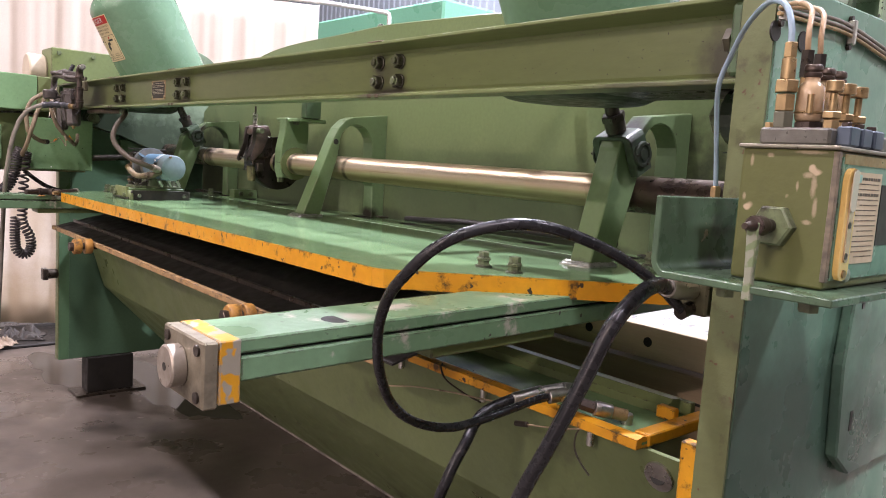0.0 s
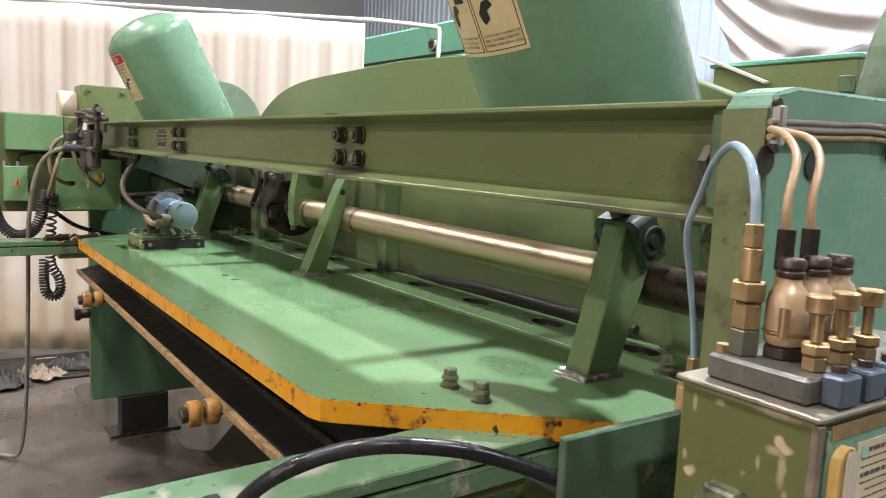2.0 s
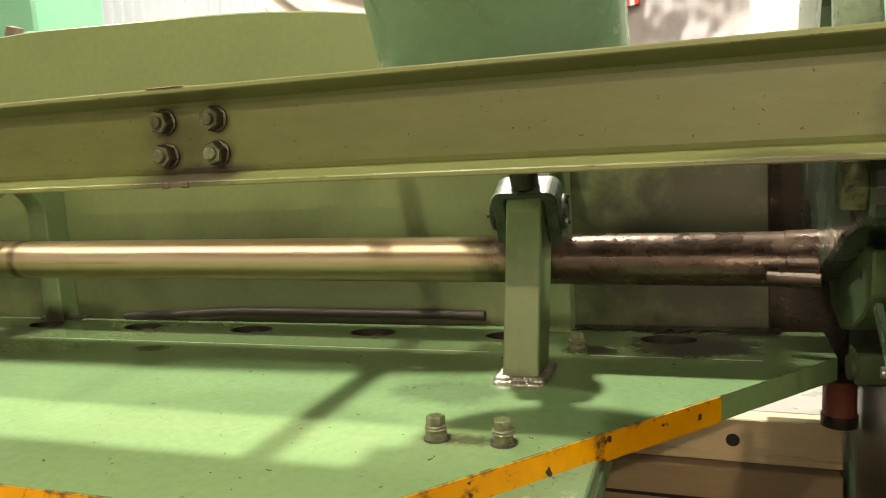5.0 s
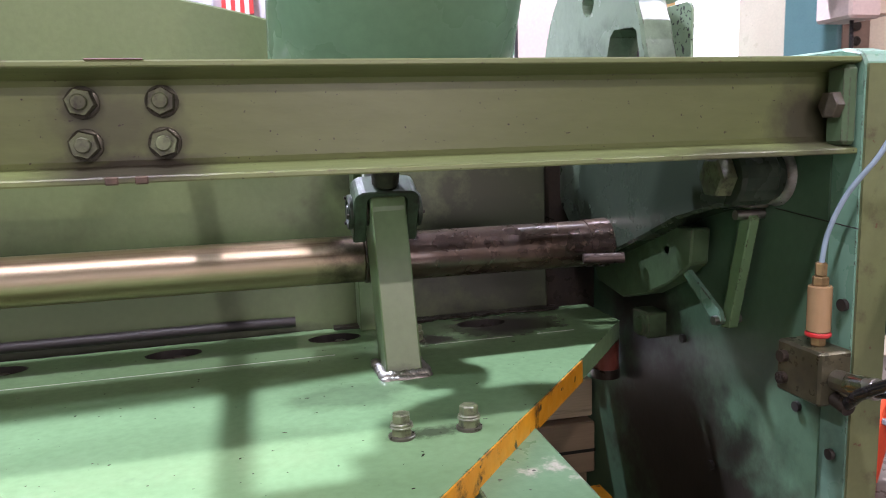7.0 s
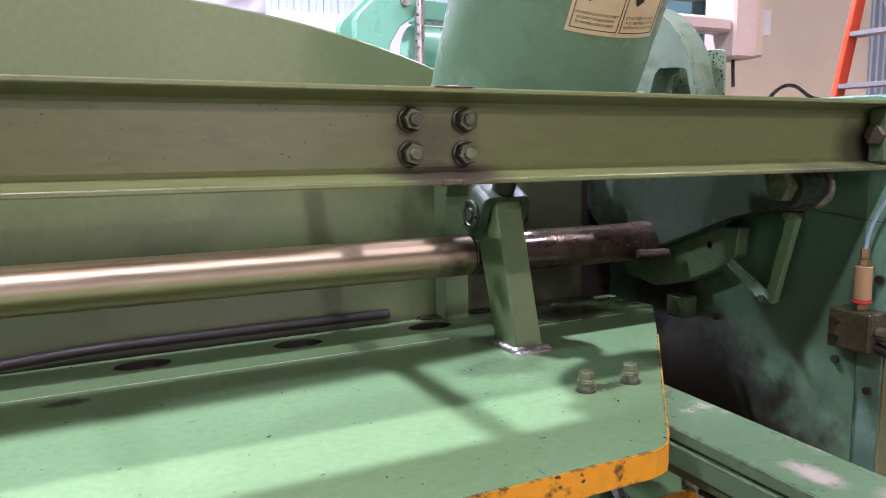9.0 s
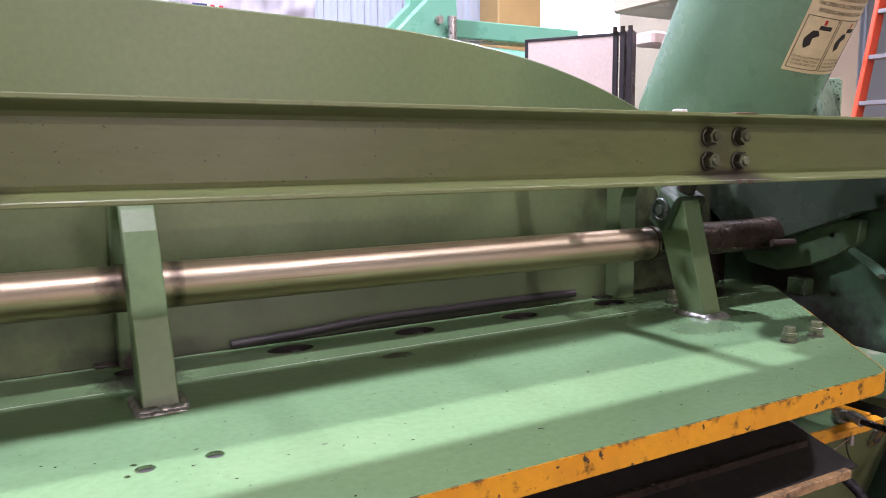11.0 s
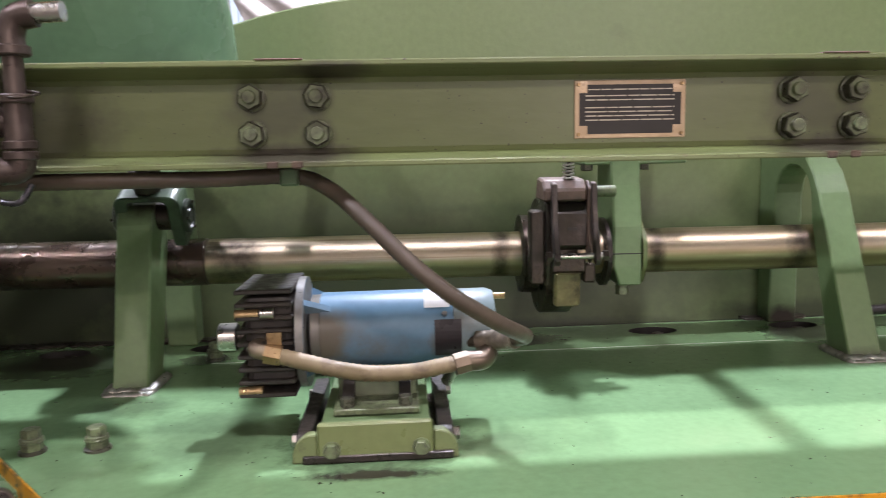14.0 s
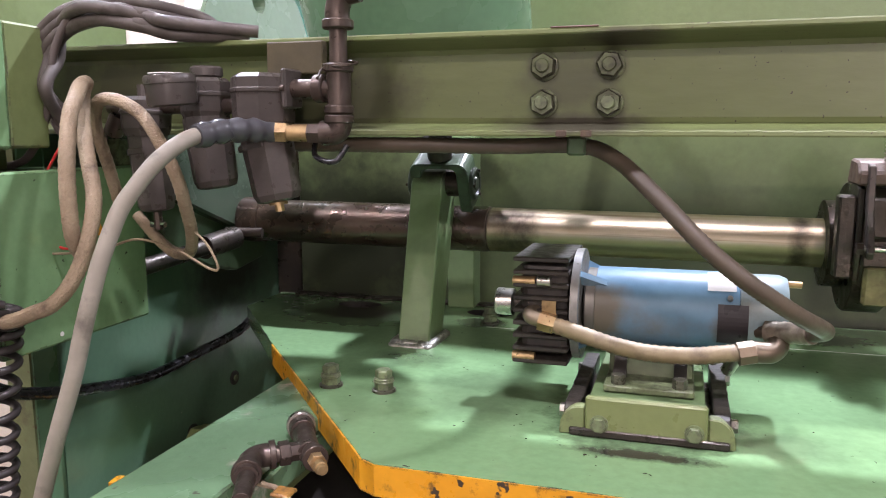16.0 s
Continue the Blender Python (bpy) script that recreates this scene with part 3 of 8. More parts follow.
# ---- the shear: side frames ----
def side_frame(inner, outer, y_back, outer_mat, side):
    x0, x1 = min(inner, outer), max(inner, outer)
    sf = thing("side_frame", "thick green steel side frame of the shear, oily and darkened inside", "machine frame", "side frames", at=((x0 + x1) / 2, 0.5, 0))
    base = Matrix.Translation((-(x0 + x1) / 2, -0.5, 0))
    def sub(*a, **k):
        ob = part(*a, **k)
        ob.parent = sf
        ob.matrix_basis = base
        return ob
    out = [(y_back, 0.235), (1.6, 0.235), (1.6, 1.93)] + [(y_back + 0.05, 1.912), (y_back + 0.012, 1.903), (y_back, 1.885)]
    plate = sub("frame_plate", prism(bmesh.new(), out, "x", x0, x1, 0.004), paint_frame if outer_mat is None else outer_mat)
    # the inner skin, darkened by oil and by shade painted into it
    s = 1 if inner < outer else -1
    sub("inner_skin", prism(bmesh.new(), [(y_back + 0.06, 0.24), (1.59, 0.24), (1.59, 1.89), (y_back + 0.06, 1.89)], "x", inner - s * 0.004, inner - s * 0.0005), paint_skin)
    sub("back_edge", cube(x0 + 0.002, x1 - 0.002, y_back - 0.003, y_back + 0.002, 0.24, 1.885, 0), edge_paint)
    # added block that keeps light out of the gap beside the ram
    sub("ram_guide", cube(inner - s * 0.200, inner - s * 0.0045, 0.865, 0.94, 1.20, 1.88, 0.004), steel_black, label="black block added to close the gap beside the ram")
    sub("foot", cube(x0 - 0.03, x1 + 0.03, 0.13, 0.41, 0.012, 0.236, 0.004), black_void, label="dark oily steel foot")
    sub("foot_plate", cube(x0 - 0.07, x1 + 0.07, 0.06, 0.48, 0.0, 0.014, 0.003), steel_black)
    return sf, sub


right_frame, right_sub = side_frame(2.15, 2.21, -0.055, paint_teal, 1)
left_frame, left_sub = side_frame(-2.12, -2.18, -0.03, None, -1)


# ---- cross beam ----
def bolt_set(parent, x, z, base, stain=True):
    """A washer, nut and bolt end facing -y on the web."""
    m = pose(x, 0.011, z, 90, 0, 0)
    rim = bmesh.new()
    lathe(rim, [(0.0205, 0), (0.0205, 0.003), (0.019, 0.004)], m, 24)
    washer = part("washer", rim, base, parent, smooth=40)
    nutb = lathe(bmesh.new(), [(0.0186, 0.004), (0.0186, 0.0175), (0.0166, 0.0205)], m @ Matrix.Rotation(random.uniform(0, 1), 4, "Z"), 6)
    nut = part("nut", nutb, nut_dark, washer)
    nut.data.materials.append(nut_paint)
    for face in nut.data.polygons:
        face.material_index = int(face.normal.y < -0.8)
    st = lathe(bmesh.new(), [(0.0098, 0.020), (0.0098, 0.0255), (0.0085, 0.027)], m, 16)
    part("bolt_end", st, nut_paint, washer, smooth=40)


def cross_beam():
    beam = thing("cross_beam", "long olive green steel channel beam with bolted splices", "steel beam", at=(0, 0, 1.755))
    def sub(name, bm, mat, label="", smooth=None, parent=None):
        ob = part(name, bm, mat, parent or beam, label, smooth)
        if not parent:
            ob.matrix_basis = Matrix.Translation((0, 0, -1.755))
        return ob
    # tapered flanges, web set back behind the lips
    zb, zt, lip, web, tf, root = 1.752, 1.897, -0.045, 0.012, 0.0085, 0.0165
    prof = [(web + 0.007, zb), (lip, zb), (lip - 0.0008, zb + 0.002), (lip - 0.0008, zb + tf - 0.002), (lip + 0.001, zb + tf), (web - 0.011, zb + root), (web - 0.004, zb + root + 0.003), (web, zb + root + 0.010)]
    prof += [(y, zb + zt - z) for y, z in prof[:0:-1]] + [(web + 0.007, zt)]
    sub("channel", prism(bmesh.new(), prof, "x", -2.118, 2.149), paint_beam, smooth=14)
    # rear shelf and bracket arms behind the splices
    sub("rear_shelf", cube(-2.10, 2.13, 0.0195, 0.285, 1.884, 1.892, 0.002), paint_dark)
    for cx in (1.103, -0.342, -1.132):
        sub("bracket_arm", cube(cx - 0.025, cx + 0.025, 0.286, 0.74, 1.868, 1.892, 0.002), paint)
    sub("end_pad", cube(2.125, 2.149, -0.044, -0.001, 1.765, 1.885, 0.006), paint_dark)
    hx = bmesh.new()
    hexagon(hx, (2.125, -0.022, 1.826), (2.111, -0.022, 1.826), 0.038)
    sub("end_bolt", hx, surface("rusty_bolt", (0.075, 0.07, 0.045), (0.05, 0.04, 0.028), rough=0.6, big=40), "rusty hexagon bolt head")
    for cx in (1.103, -0.342, -1.132):
        mat = nut_paint if cx < 0 else nut_dark
        for dx in (-0.0465, 0.0465):
            for z in (1.851, 1.799):
                bolt_set(beam, cx + dx, z - 1.755, mat)
        # burnt and stained pad behind the nuts, torch-cut lugs on the lower flange
        sub("splice_pad", prism(bmesh.new(), [(cx - 0.085, 1.772), (cx + 0.10, 1.772), (cx + 0.09, 1.88), (cx - 0.075, 1.88)], "y", 0.0192, 0.042), paint_dark)
        for dx in (-0.012, 0.022):
            sub("cut_lug", cube(cx + dx - 0.008, cx + dx + 0.008, -0.0475, -0.043, 1.7505, 1.761, 0.002), surface("rust_scar", (0.11, 0.075, 0.05), (0.05, 0.035, 0.027), rough=0.7, big=60))
        sub("flange_scar", cube(cx - 0.03, cx + 0.035, -0.047, -0.02, 1.8965, 1.899, 0.001), surface("rust_scar", (0.17, 0.10, 0.075), (0.08, 0.05, 0.04), rough=0.7, big=60))
    # instruction plate with lines of unreadable writing
    plate = sub("instruction_plate", cube(-0.713, -0.548, -0.0022, 0.0, 1.785, 1.869, 0.0008), surface("dull_brass_plate", (0.52, 0.40, 0.26), (0.42, 0.31, 0.19), rough=0.4, metal=0.3, big=25), "brass-edged black instruction plate")
    plate.matrix_basis = Matrix.Translation((0, 0.012, -1.755))
    px0, px1, pz0, pz1 = -0.706, -0.555, 1.7915, 1.8625
    c = 0.012
    outl = [(px0 + c, pz0), (px1 - c, pz0), (px1 - c, pz0 + c), (px1, pz0 + c), (px1, pz1 - c), (px1 - c, pz1 - c), (px1 - c, pz1), (px0 + c, pz1), (px0 + c, pz1 - c), (px0, pz1 - c), (px0, pz0 + c), (px0 + c, pz0 + c)]
    sub("black_field", prism(bmesh.new(), outl, "y", -0.0030, -0.0021), ink, parent=plate)
    plate_text = surface("engraved_text", (0.62, 0.57, 0.48), (0.52, 0.47, 0.38), rough=0.5, bump=0.0)
    rnd = random.Random(4)
    for i, z in enumerate((1.8555, 1.8465, 1.8405, 1.8295, 1.8235, 1.8175, 1.8115)):
        lines, x = bmesh.new(), px0 + 0.009 + (0.004 if i == 0 else 0)
        end = px1 - 0.010 - (0.004 if i in (0, 4) else 0)
        while x < end:
            w = rnd.uniform(0.012, 0.034)
            box(lines, x, min(x + w, end), -0.0034, -0.0029, z - 0.0009, z + 0.0009)
            x += w + 0.0022
        sub("text_line", lines, plate_text, parent=plate)
    for a in (-0.707, -0.554):
        for b in (1.791, 1.863):
            sub("plate_rivet", cyl(bmesh.new(), (a, -0.002, b), (a, -0.005, b), 0.0032, 0.0024, 10), brass, parent=plate, smooth=40)
    sub("mounting_bracket", cube(-1.588, -1.495, -0.062, -0.0455, 1.842, 1.890, 0.002), surface("rusty_bracket", (0.075, 0.062, 0.032), (0.05, 0.042, 0.024), rough=0.6, big=20), "brown bracket plate with two holes")
    return beam


cross_beam()


# ---- ram: face plate with the arched top, table, struts ----
ZT = 1.333
ram = thing("ram", "green shear ram with arched top plate, table and struts", "shear ram", at=(0, 0.8, ZT - 0.007))
# the ram hangs with the rake of its blade: lower at one end
RAKE = 0.009
ram.rotation_euler = (0, -RAKE, 0)


def ram_part(name, bm, mat, label="", smooth=None, parent=None):
    ob = part(name, bm, mat, parent or ram, label, smooth)
    if not parent:
        ob.matrix_basis = Matrix.Translation((0, -0.8, -ZT))
    return ob


def dome_height(x):
    right, x = x > 0, abs(x + 0.01)
    rise = 0.007 - RAKE * (x if right else -x)
    if x < 0.45:
        return 2.185 - 0.03 * x + rise
    if right:
        t = (x - 0.45) / 1.22
        return 2.1715 - 0.03 * t - 0.1945 * t ** 2.64 + rise
    t = min(1.0, (x - 0.45) / 1.22)
    return 2.1715 - 0.03 * t - 0.22 * t ** 4 + rise


xs = [-1.78 + 0.06 * i for i in range(60)]
top = [(x, dome_height(x)) for x in xs if x <= 1.76]
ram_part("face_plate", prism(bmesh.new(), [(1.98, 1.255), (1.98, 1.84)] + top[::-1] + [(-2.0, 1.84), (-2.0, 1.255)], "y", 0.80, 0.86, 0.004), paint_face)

TABLE_EDGE = [(-2.055, 0.79), (-2.055, 0.60), (-1.80, 0.29)]
TABLE_EDGE += [(-1.405, -0.165), (-1.385, -0.190), (-1.36, -0.203)]
TABLE_EDGE += [(1.375, -0.203), (1.405, -0.192), (1.43, -0.168), (1.870, 0.343), (2.085, 0.600), (2.085, 0.79)]
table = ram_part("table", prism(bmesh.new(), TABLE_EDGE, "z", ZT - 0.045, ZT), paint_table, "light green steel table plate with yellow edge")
cut_tool = bmesh.new()
SLOTS = [(1.768 - 0.3545 * k, 0.700) for k in range(11)]
for sx, sy in SLOTS:
    prism(cut_tool, [(sx + 0.06 * math.cos(a * math.pi / 12), min(sy + 0.036 * math.sin(a * math.pi / 12), 0.775)) for a in range(24)], "z", ZT - 0.06, ZT + 0.02)
HOLES = [(-0.083, 0.107, 0.0155), (0.025, 0.107, 0.0155), (-0.112, 0.089, 0.005), (-0.098, 0.132, 0.005), (-0.02, 0.48, 0.012), (0.36, 0.55, 0.012)]
for hx_, hy_, hr in HOLES:
    prism(cut_tool, arc(hx_, hy_, hr, 0, 342, 18), "z", ZT - 0.06, ZT + 0.02)
cut(table, cut_tool)
# Black fill and black slot walls paint in the shade inside the openings.
for hx_, hy_, hr in HOLES:
    ram_part("hole_dark_fill", cyl(bmesh.new(), (hx_, hy_, ZT - 0.044), (hx_, hy_, ZT - 0.006), hr * 0.97, segs=18), black_void, parent=table)
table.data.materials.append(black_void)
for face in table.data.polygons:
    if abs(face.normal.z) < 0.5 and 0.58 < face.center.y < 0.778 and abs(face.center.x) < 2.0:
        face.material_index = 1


def edge_strip(points, z0, z1, out):
    """A band laid on the outside of a run of edge points."""
    outer = []
    for i, p in enumerate(points):
        a, b = Vector(points[max(i - 1, 0)]), Vector(points[min(i + 1, len(points) - 1)])
        d = (b - a).normalized()
        outer.append((p[0] + d.y * out, p[1] - d.x * out))
    return prism(bmesh.new(), list(points) + outer[::-1], "z", z0, z1)


ram_part("yellow_edge", edge_strip(TABLE_EDGE[2:10], ZT - 0.0452, ZT - 0.0005, 0.003), yellow, "chipped safety yellow edge band")

PROFILE_M = [(0.383, ZT), (0.523, 1.672), (0.548, 1.715), (0.585, 1.752), (0.62, 1.765), (0.80, 1.788), (0.80, ZT), (0.735, ZT), (0.735, 1.47), (0.722, 1.50), (0.722, 1.645)]
PROFILE_M += arc(0.638, 1.650, 0.084, 8, 165, 10) + [(0.548, 1.600), (0.468, ZT)]
PROFILE_S = [(0.372, ZT), (0.462, 1.645)] + arc(0.515, 1.645, 0.053, 170, 60, 6) + [(0.60, 1.75), (0.80, 1.775), (0.80, ZT), (0.735, ZT), (0.735, 1.645)]
PROFILE_S += arc(0.648, 1.645, 0.087, 0, 160, 10) + [(0.562, 1.60), (0.468, ZT)]


def weld_bead(x0, x1, y0, y1):
    bm, rnd = bmesh.new(), random.Random(int(1000 * abs(x0)))
    def run(ax, ay, bx, by):
        n = max(3, int(math.hypot(bx - ax, by - ay) / 0.006))
        for i in range(n + 1):
            t = i / n
            bmesh.ops.create_icosphere(bm, subdivisions=1, radius=0.0115 * rnd.uniform(0.85, 1.2), matrix=Matrix.Translation((ax + (bx - ax) * t, ay + (by - ay) * t, ZT + 0.002)) @ Matrix.Diagonal((1, 1, 0.9, 1)))
            bmesh.ops.create_icosphere(bm, subdivisions=1, radius=0.0105 * rnd.uniform(0.8, 1.2), matrix=Matrix.Translation((ax + (bx - ax) * t, ay + (by - ay) * t - 0.012, ZT + 0.0)) @ Matrix.Diagonal((1, 1, 0.6, 1)))
    run(x0 - 0.004, y0 - 0.006, x1 + 0.004, y0 - 0.006)
    run(x0 - 0.007, y0, x0 - 0.007, y1)
    run(x1 + 0.007, y0, x1 + 0.007, y1)
    return bm


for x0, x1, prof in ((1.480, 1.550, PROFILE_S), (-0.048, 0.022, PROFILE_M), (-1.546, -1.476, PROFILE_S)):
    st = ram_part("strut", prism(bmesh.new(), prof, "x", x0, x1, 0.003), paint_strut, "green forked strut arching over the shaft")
    ram_part("weld", weld_bead(x0, x1, prof[0][0], 0.468), weld, "bare rough weld bead", smooth=60)
    if prof is PROFILE_M:
        ram_part("strut_hole", cyl(bmesh.new(), (x1 - 0.001, 0.534, 1.655), (x1 + 0.0015, 0.534, 1.655), 0.012, segs=14), ink)


stop_block = ram_part("stop_block", cube(-1.262, -1.200, 0.650, 0.792, ZT - 0.0002, ZT + 0.047, 0.003), paint_strut, "green block bolted against the face plate")
for by in (0.690, 0.750):
    ram_part("block_bolt", hexagon(bmesh.new(), (-1.200, by, ZT + 0.024), (-1.188, by, ZT + 0.024), 0.024), nut_paint, parent=stop_block)


def table_bolt(x, y, tilt=0.0):
    """A levelling bolt with two washers and a lock nut standing on the table."""
    m = pose(x, y, ZT, tilt, 0, random.uniform(0, 60))
    tb = ram_part("table_bolt", lathe(bmesh.new(), [(0.021, 0), (0.021, 0.004), (0.019, 0.005)], m, 20), nut_dark, "green painted hexagon bolt with oily ring", smooth=40)
    for z0, z1, r, s in ((0.005, 0.017, 0.0165, 6), (0.0175, 0.0205, 0.0185, 20), (0.021, 0.025, 0.0175, 20), (0.0255, 0.039, 0.0148, 6)):
        ram_part("bolt_nut", lathe(bmesh.new(), [(r, z0), (r, z1 - 0.002), (r - 0.002, z1)], m, s), nut_paint, parent=tb)


for bx in (1.452, 1.560, -1.560, -1.459):
    table_bolt(bx, 0.078)
for bx in (1.585, -1.40):
    table_bolt(bx, 0.60)
for sx, sy in SLOTS:
    ram_part("slot_bolt", lathe(bmesh.new(), [(0.0155, 0), (0.0155, 0.011), (0.012, 0.013)], pose(sx + 0.012, sy - 0.004, ZT - 0.018), 6), iron_pipe)
    ram_part("slot_floor", cube(sx - 0.066, sx + 0.066, sy - 0.042, min(sy + 0.042, 0.779), ZT - 0.032, ZT - 0.018, 0), surface("rusty_slot_floor", (0.06, 0.045, 0.03), (0.025, 0.02, 0.015), rough=0.6, big=40))
# bare scraped line where two plates meet, and scratches of bare metal
for a, b in ((-1.40, -1.02), (-0.95, -0.1), (0.08, 1.40), (1.62, 1.80), (1.86, 1.95)):
    ram_part("seam_line", cube(a, b, 0.5585, 0.5620, ZT, ZT + 0.0006, 0), surface("scraped_seam", (0.36, 0.42, 0.33), (0.2, 0.26, 0.2), rough=0.4, big=30))
# tar-black sealant along the foot of the face plate
hose("rear_hose", [(0.22, 0.782, ZT + 0.010), (0.40, 0.775, ZT + 0.018), (0.62, 0.776, ZT + 0.030), (0.9, 0.778, ZT + 0.030), (1.2, 0.778, ZT + 0.030), (1.33, 0.778, ZT + 0.028)], 0.0125, surface("dull_oily_rubber", (0.018, 0.016, 0.016), (0.03, 0.026, 0.024), rough=0.5, rough_var=0.05, big=15.0, bump=0.05), ram, "black hose lying along the ram").matrix_basis = Matrix.Translation((0, -0.8, -ZT))
for a, b in ((1.42, 2.0), (-2.0, -1.38), (-0.10, 0.07)):
    rnd = random.Random(int(a * 100))
    n = int((b - a) / 0.015)
    near = [(a + (b - a) * i / n, rnd.uniform(0.752, 0.775)) for i in range(n + 1)]
    ram_part("grease_line", prism(bmesh.new(), near + [(b, 0.798), (a, 0.798)], "z", ZT, ZT + 0.006, 0.002), steel_black, "caked black grease along the seam")


# ---- torque shaft with its hanger and brake ----
SY, SZ, SR = 0.60, 1.537, 0.0505
shaft = thing("torque_shaft", "bright turned steel torque shaft, browned, greased at its ends", "machine shaft", at=(0, SY, SZ))
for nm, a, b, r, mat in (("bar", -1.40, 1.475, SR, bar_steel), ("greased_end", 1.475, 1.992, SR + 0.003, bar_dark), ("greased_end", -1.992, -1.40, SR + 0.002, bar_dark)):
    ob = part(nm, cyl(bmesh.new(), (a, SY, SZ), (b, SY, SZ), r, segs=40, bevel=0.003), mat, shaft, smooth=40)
    ob.matrix_basis = Matrix.Translation((0, -SY, -SZ))


def sprung(parent, at):
    def sub(name, bm, mat, label="", smooth=None, under=None):
        ob = part(name, bm, mat, under or parent, label, smooth)
        if not under:
            ob.matrix_basis = Matrix.Translation([-c for c in at])
        return ob
    return sub


hanger = thing("shaft_hanger", "green split bearing hanger bolted under the beam", "bearing bracket", at=(-0.49, SY, 1.75))
hsub = sprung(hanger, (-0.49, SY, 1.75))
hp = [(0.548, 1.752), (0.668, 1.752), (0.672, 1.66)] + arc(SY, SZ, 0.084, 40, -40, 8) + [(0.645, 1.468), (0.530, 1.468), (0.526, 1.512), (0.526, 1.600), (0.544, 1.690)]
hanger_bm = prism(bmesh.new(), hp, "x", -0.508, -0.444, 0.004)
for v in hanger_bm.verts:
    # the foot narrows from one side
    if v.co.z < 1.50 and v.co.x < -0.476:
        v.co.x += 0.014
hsub("hanger_body", hanger_bm, paint_strut)
hsub("joint_line", cube(-0.5085, -0.4435, 0.5252, 0.60, 1.539, 1.5415, 0), ink)
hsub("top_flange", cube(-0.565, -0.335, 0.560, 0.70, 1.735, 1.752, 0.003), paint_strut)
hsub("hanger_post", cube(-0.366, -0.320, 0.58, 0.66, 1.7525, 1.8675, 0.003), paint_dark)
for bx in (-0.552, -0.425):
    hsub("flange_bolt", hexagon(bmesh.new(), (bx, 0.59, 1.735), (bx, 0.59, 1.722), 0.024), nut_dark)
hsub("cap_bolt", hexagon(bmesh.new(), (-0.482, 0.548, 1.468), (-0.482, 0.548, 1.446), 0.026), nut_paint)
hsub("bearing_ring", lathe(bmesh.new(), [(0.066, 0), (0.078, 0.002), (0.078, 0.012), (0.052, 0.014)], pose(-0.444, SY, SZ, 0, 90, 0), 28), paint, "green painted bearing ring with bolts", smooth=40)
hsub("bearing_ring", lathe(bmesh.new(), [(0.052, 0), (0.078, 0.002), (0.078, 0.012), (0.066, 0.014)], pose(-0.522, SY, SZ, 0, 90, 0), 28), steel_black, smooth=40)

brake = thing("shaft_brake", "oily black band brake on the shaft with a coil spring", "brake", at=(-0.63, SY, SZ))
bsub = sprung(brake, (-0.63, SY, SZ))
bsub("drum", lathe(bmesh.new(), [(0.05, 0), (0.128, 0.0), (0.131, 0.004), (0.131, 0.062), (0.128, 0.066), (0.05, 0.066)], pose(-0.665, SY, SZ - 0.005, 0, 90, 0), 40), steel_black, smooth=40)
bsub("hub", lathe(bmesh.new(), [(0.05, 0), (0.088, 0), (0.088, 0.035), (0.05, 0.035)], pose(-0.705, SY, SZ, 0, 90, 0), 32), steel_black, smooth=40)
rust = surface("rusty_casting", (0.12, 0.075, 0.052), (0.05, 0.034, 0.026), rough=0.55, big=20, bump=0.4)
worn_bar = surface("worn_lever_steel", (0.10, 0.08, 0.07), (0.055, 0.045, 0.04), rough=0.4, metal=0.5, big=30)
for lx in (-0.655, -0.572):
    bsub("lever", prism(bmesh.new(), [(0.442, 1.700), (0.458, 1.704), (0.464, 1.69), (0.452, 1.62), (0.430, 1.545), (0.412, 1.533), (0.403, 1.546), (0.432, 1.62)], "x", lx - 0.006, lx + 0.006, 0.002), worn_bar, "worn brown steel lever bar")
bsub("cheek", prism(bmesh.new(), [(0.462, 1.66), (0.53, 1.68), (0.56, 1.60), (0.53, 1.49), (0.470, 1.482), (0.458, 1.53)], "x", -0.671, -0.659, 0.003), steel_black)
bsub("cheek", prism(bmesh.new(), [(0.448, 1.690), (0.470, 1.706), (0.527, 1.694), (0.522, 1.64), (0.498, 1.585), (0.446, 1.532), (0.434, 1.545), (0.452, 1.62)], "x", -0.584, -0.577, 0.002), rust, "leaning rust-brown cheek plate")
bsub("cap_block", prism(bmesh.new(), [(0.448, 1.664), (0.448, 1.688), (0.468, 1.708), (0.53, 1.712), (0.55, 1.664)], "x", -0.676, -0.586, 0.004), rust, "rust-brown cap block")
bsub("caliper", prism(bmesh.new(), [(0.470, 1.66), (0.458, 1.636), (0.458, 1.568), (0.475, 1.558), (0.55, 1.558), (0.55, 1.66)], "x", -0.648, -0.580, 0.003), steel_black)
bsub("caliper_slot", cube(-0.625, -0.603, 0.4565, 0.47, 1.603, 1.608, 0), ink)
bsub("shoe", cube(-0.660, -0.586, 0.452, 0.52, 1.512, 1.548, 0.005), steel_black)
bsub("side_plate", cube(-0.702, -0.672, 0.462, 0.50, 1.488, 1.645, 0.004), steel_black)
bsub("side_plate", cube(-0.588, -0.562, 0.466, 0.50, 1.488, 1.530, 0.004), steel_black)
bsub("band_tail", prism(bmesh.new(), [(0.460, 1.436), (0.480, 1.444), (0.472, 1.515), (0.452, 1.515)], "x", -0.653, -0.597, 0.006), surface("worn_lining", (0.22, 0.20, 0.09), (0.07, 0.06, 0.03), rough=0.6, big=30, dirt=(0.03, 0.025, 0.015), dirt_at=(0.5, 0.7), dirt_scale=25))
bsub("cross_pin", cyl(bmesh.new(), (-0.672, 0.424, 1.552), (-0.551, 0.424, 1.552), 0.0065, segs=12), steel_bare, smooth=40)
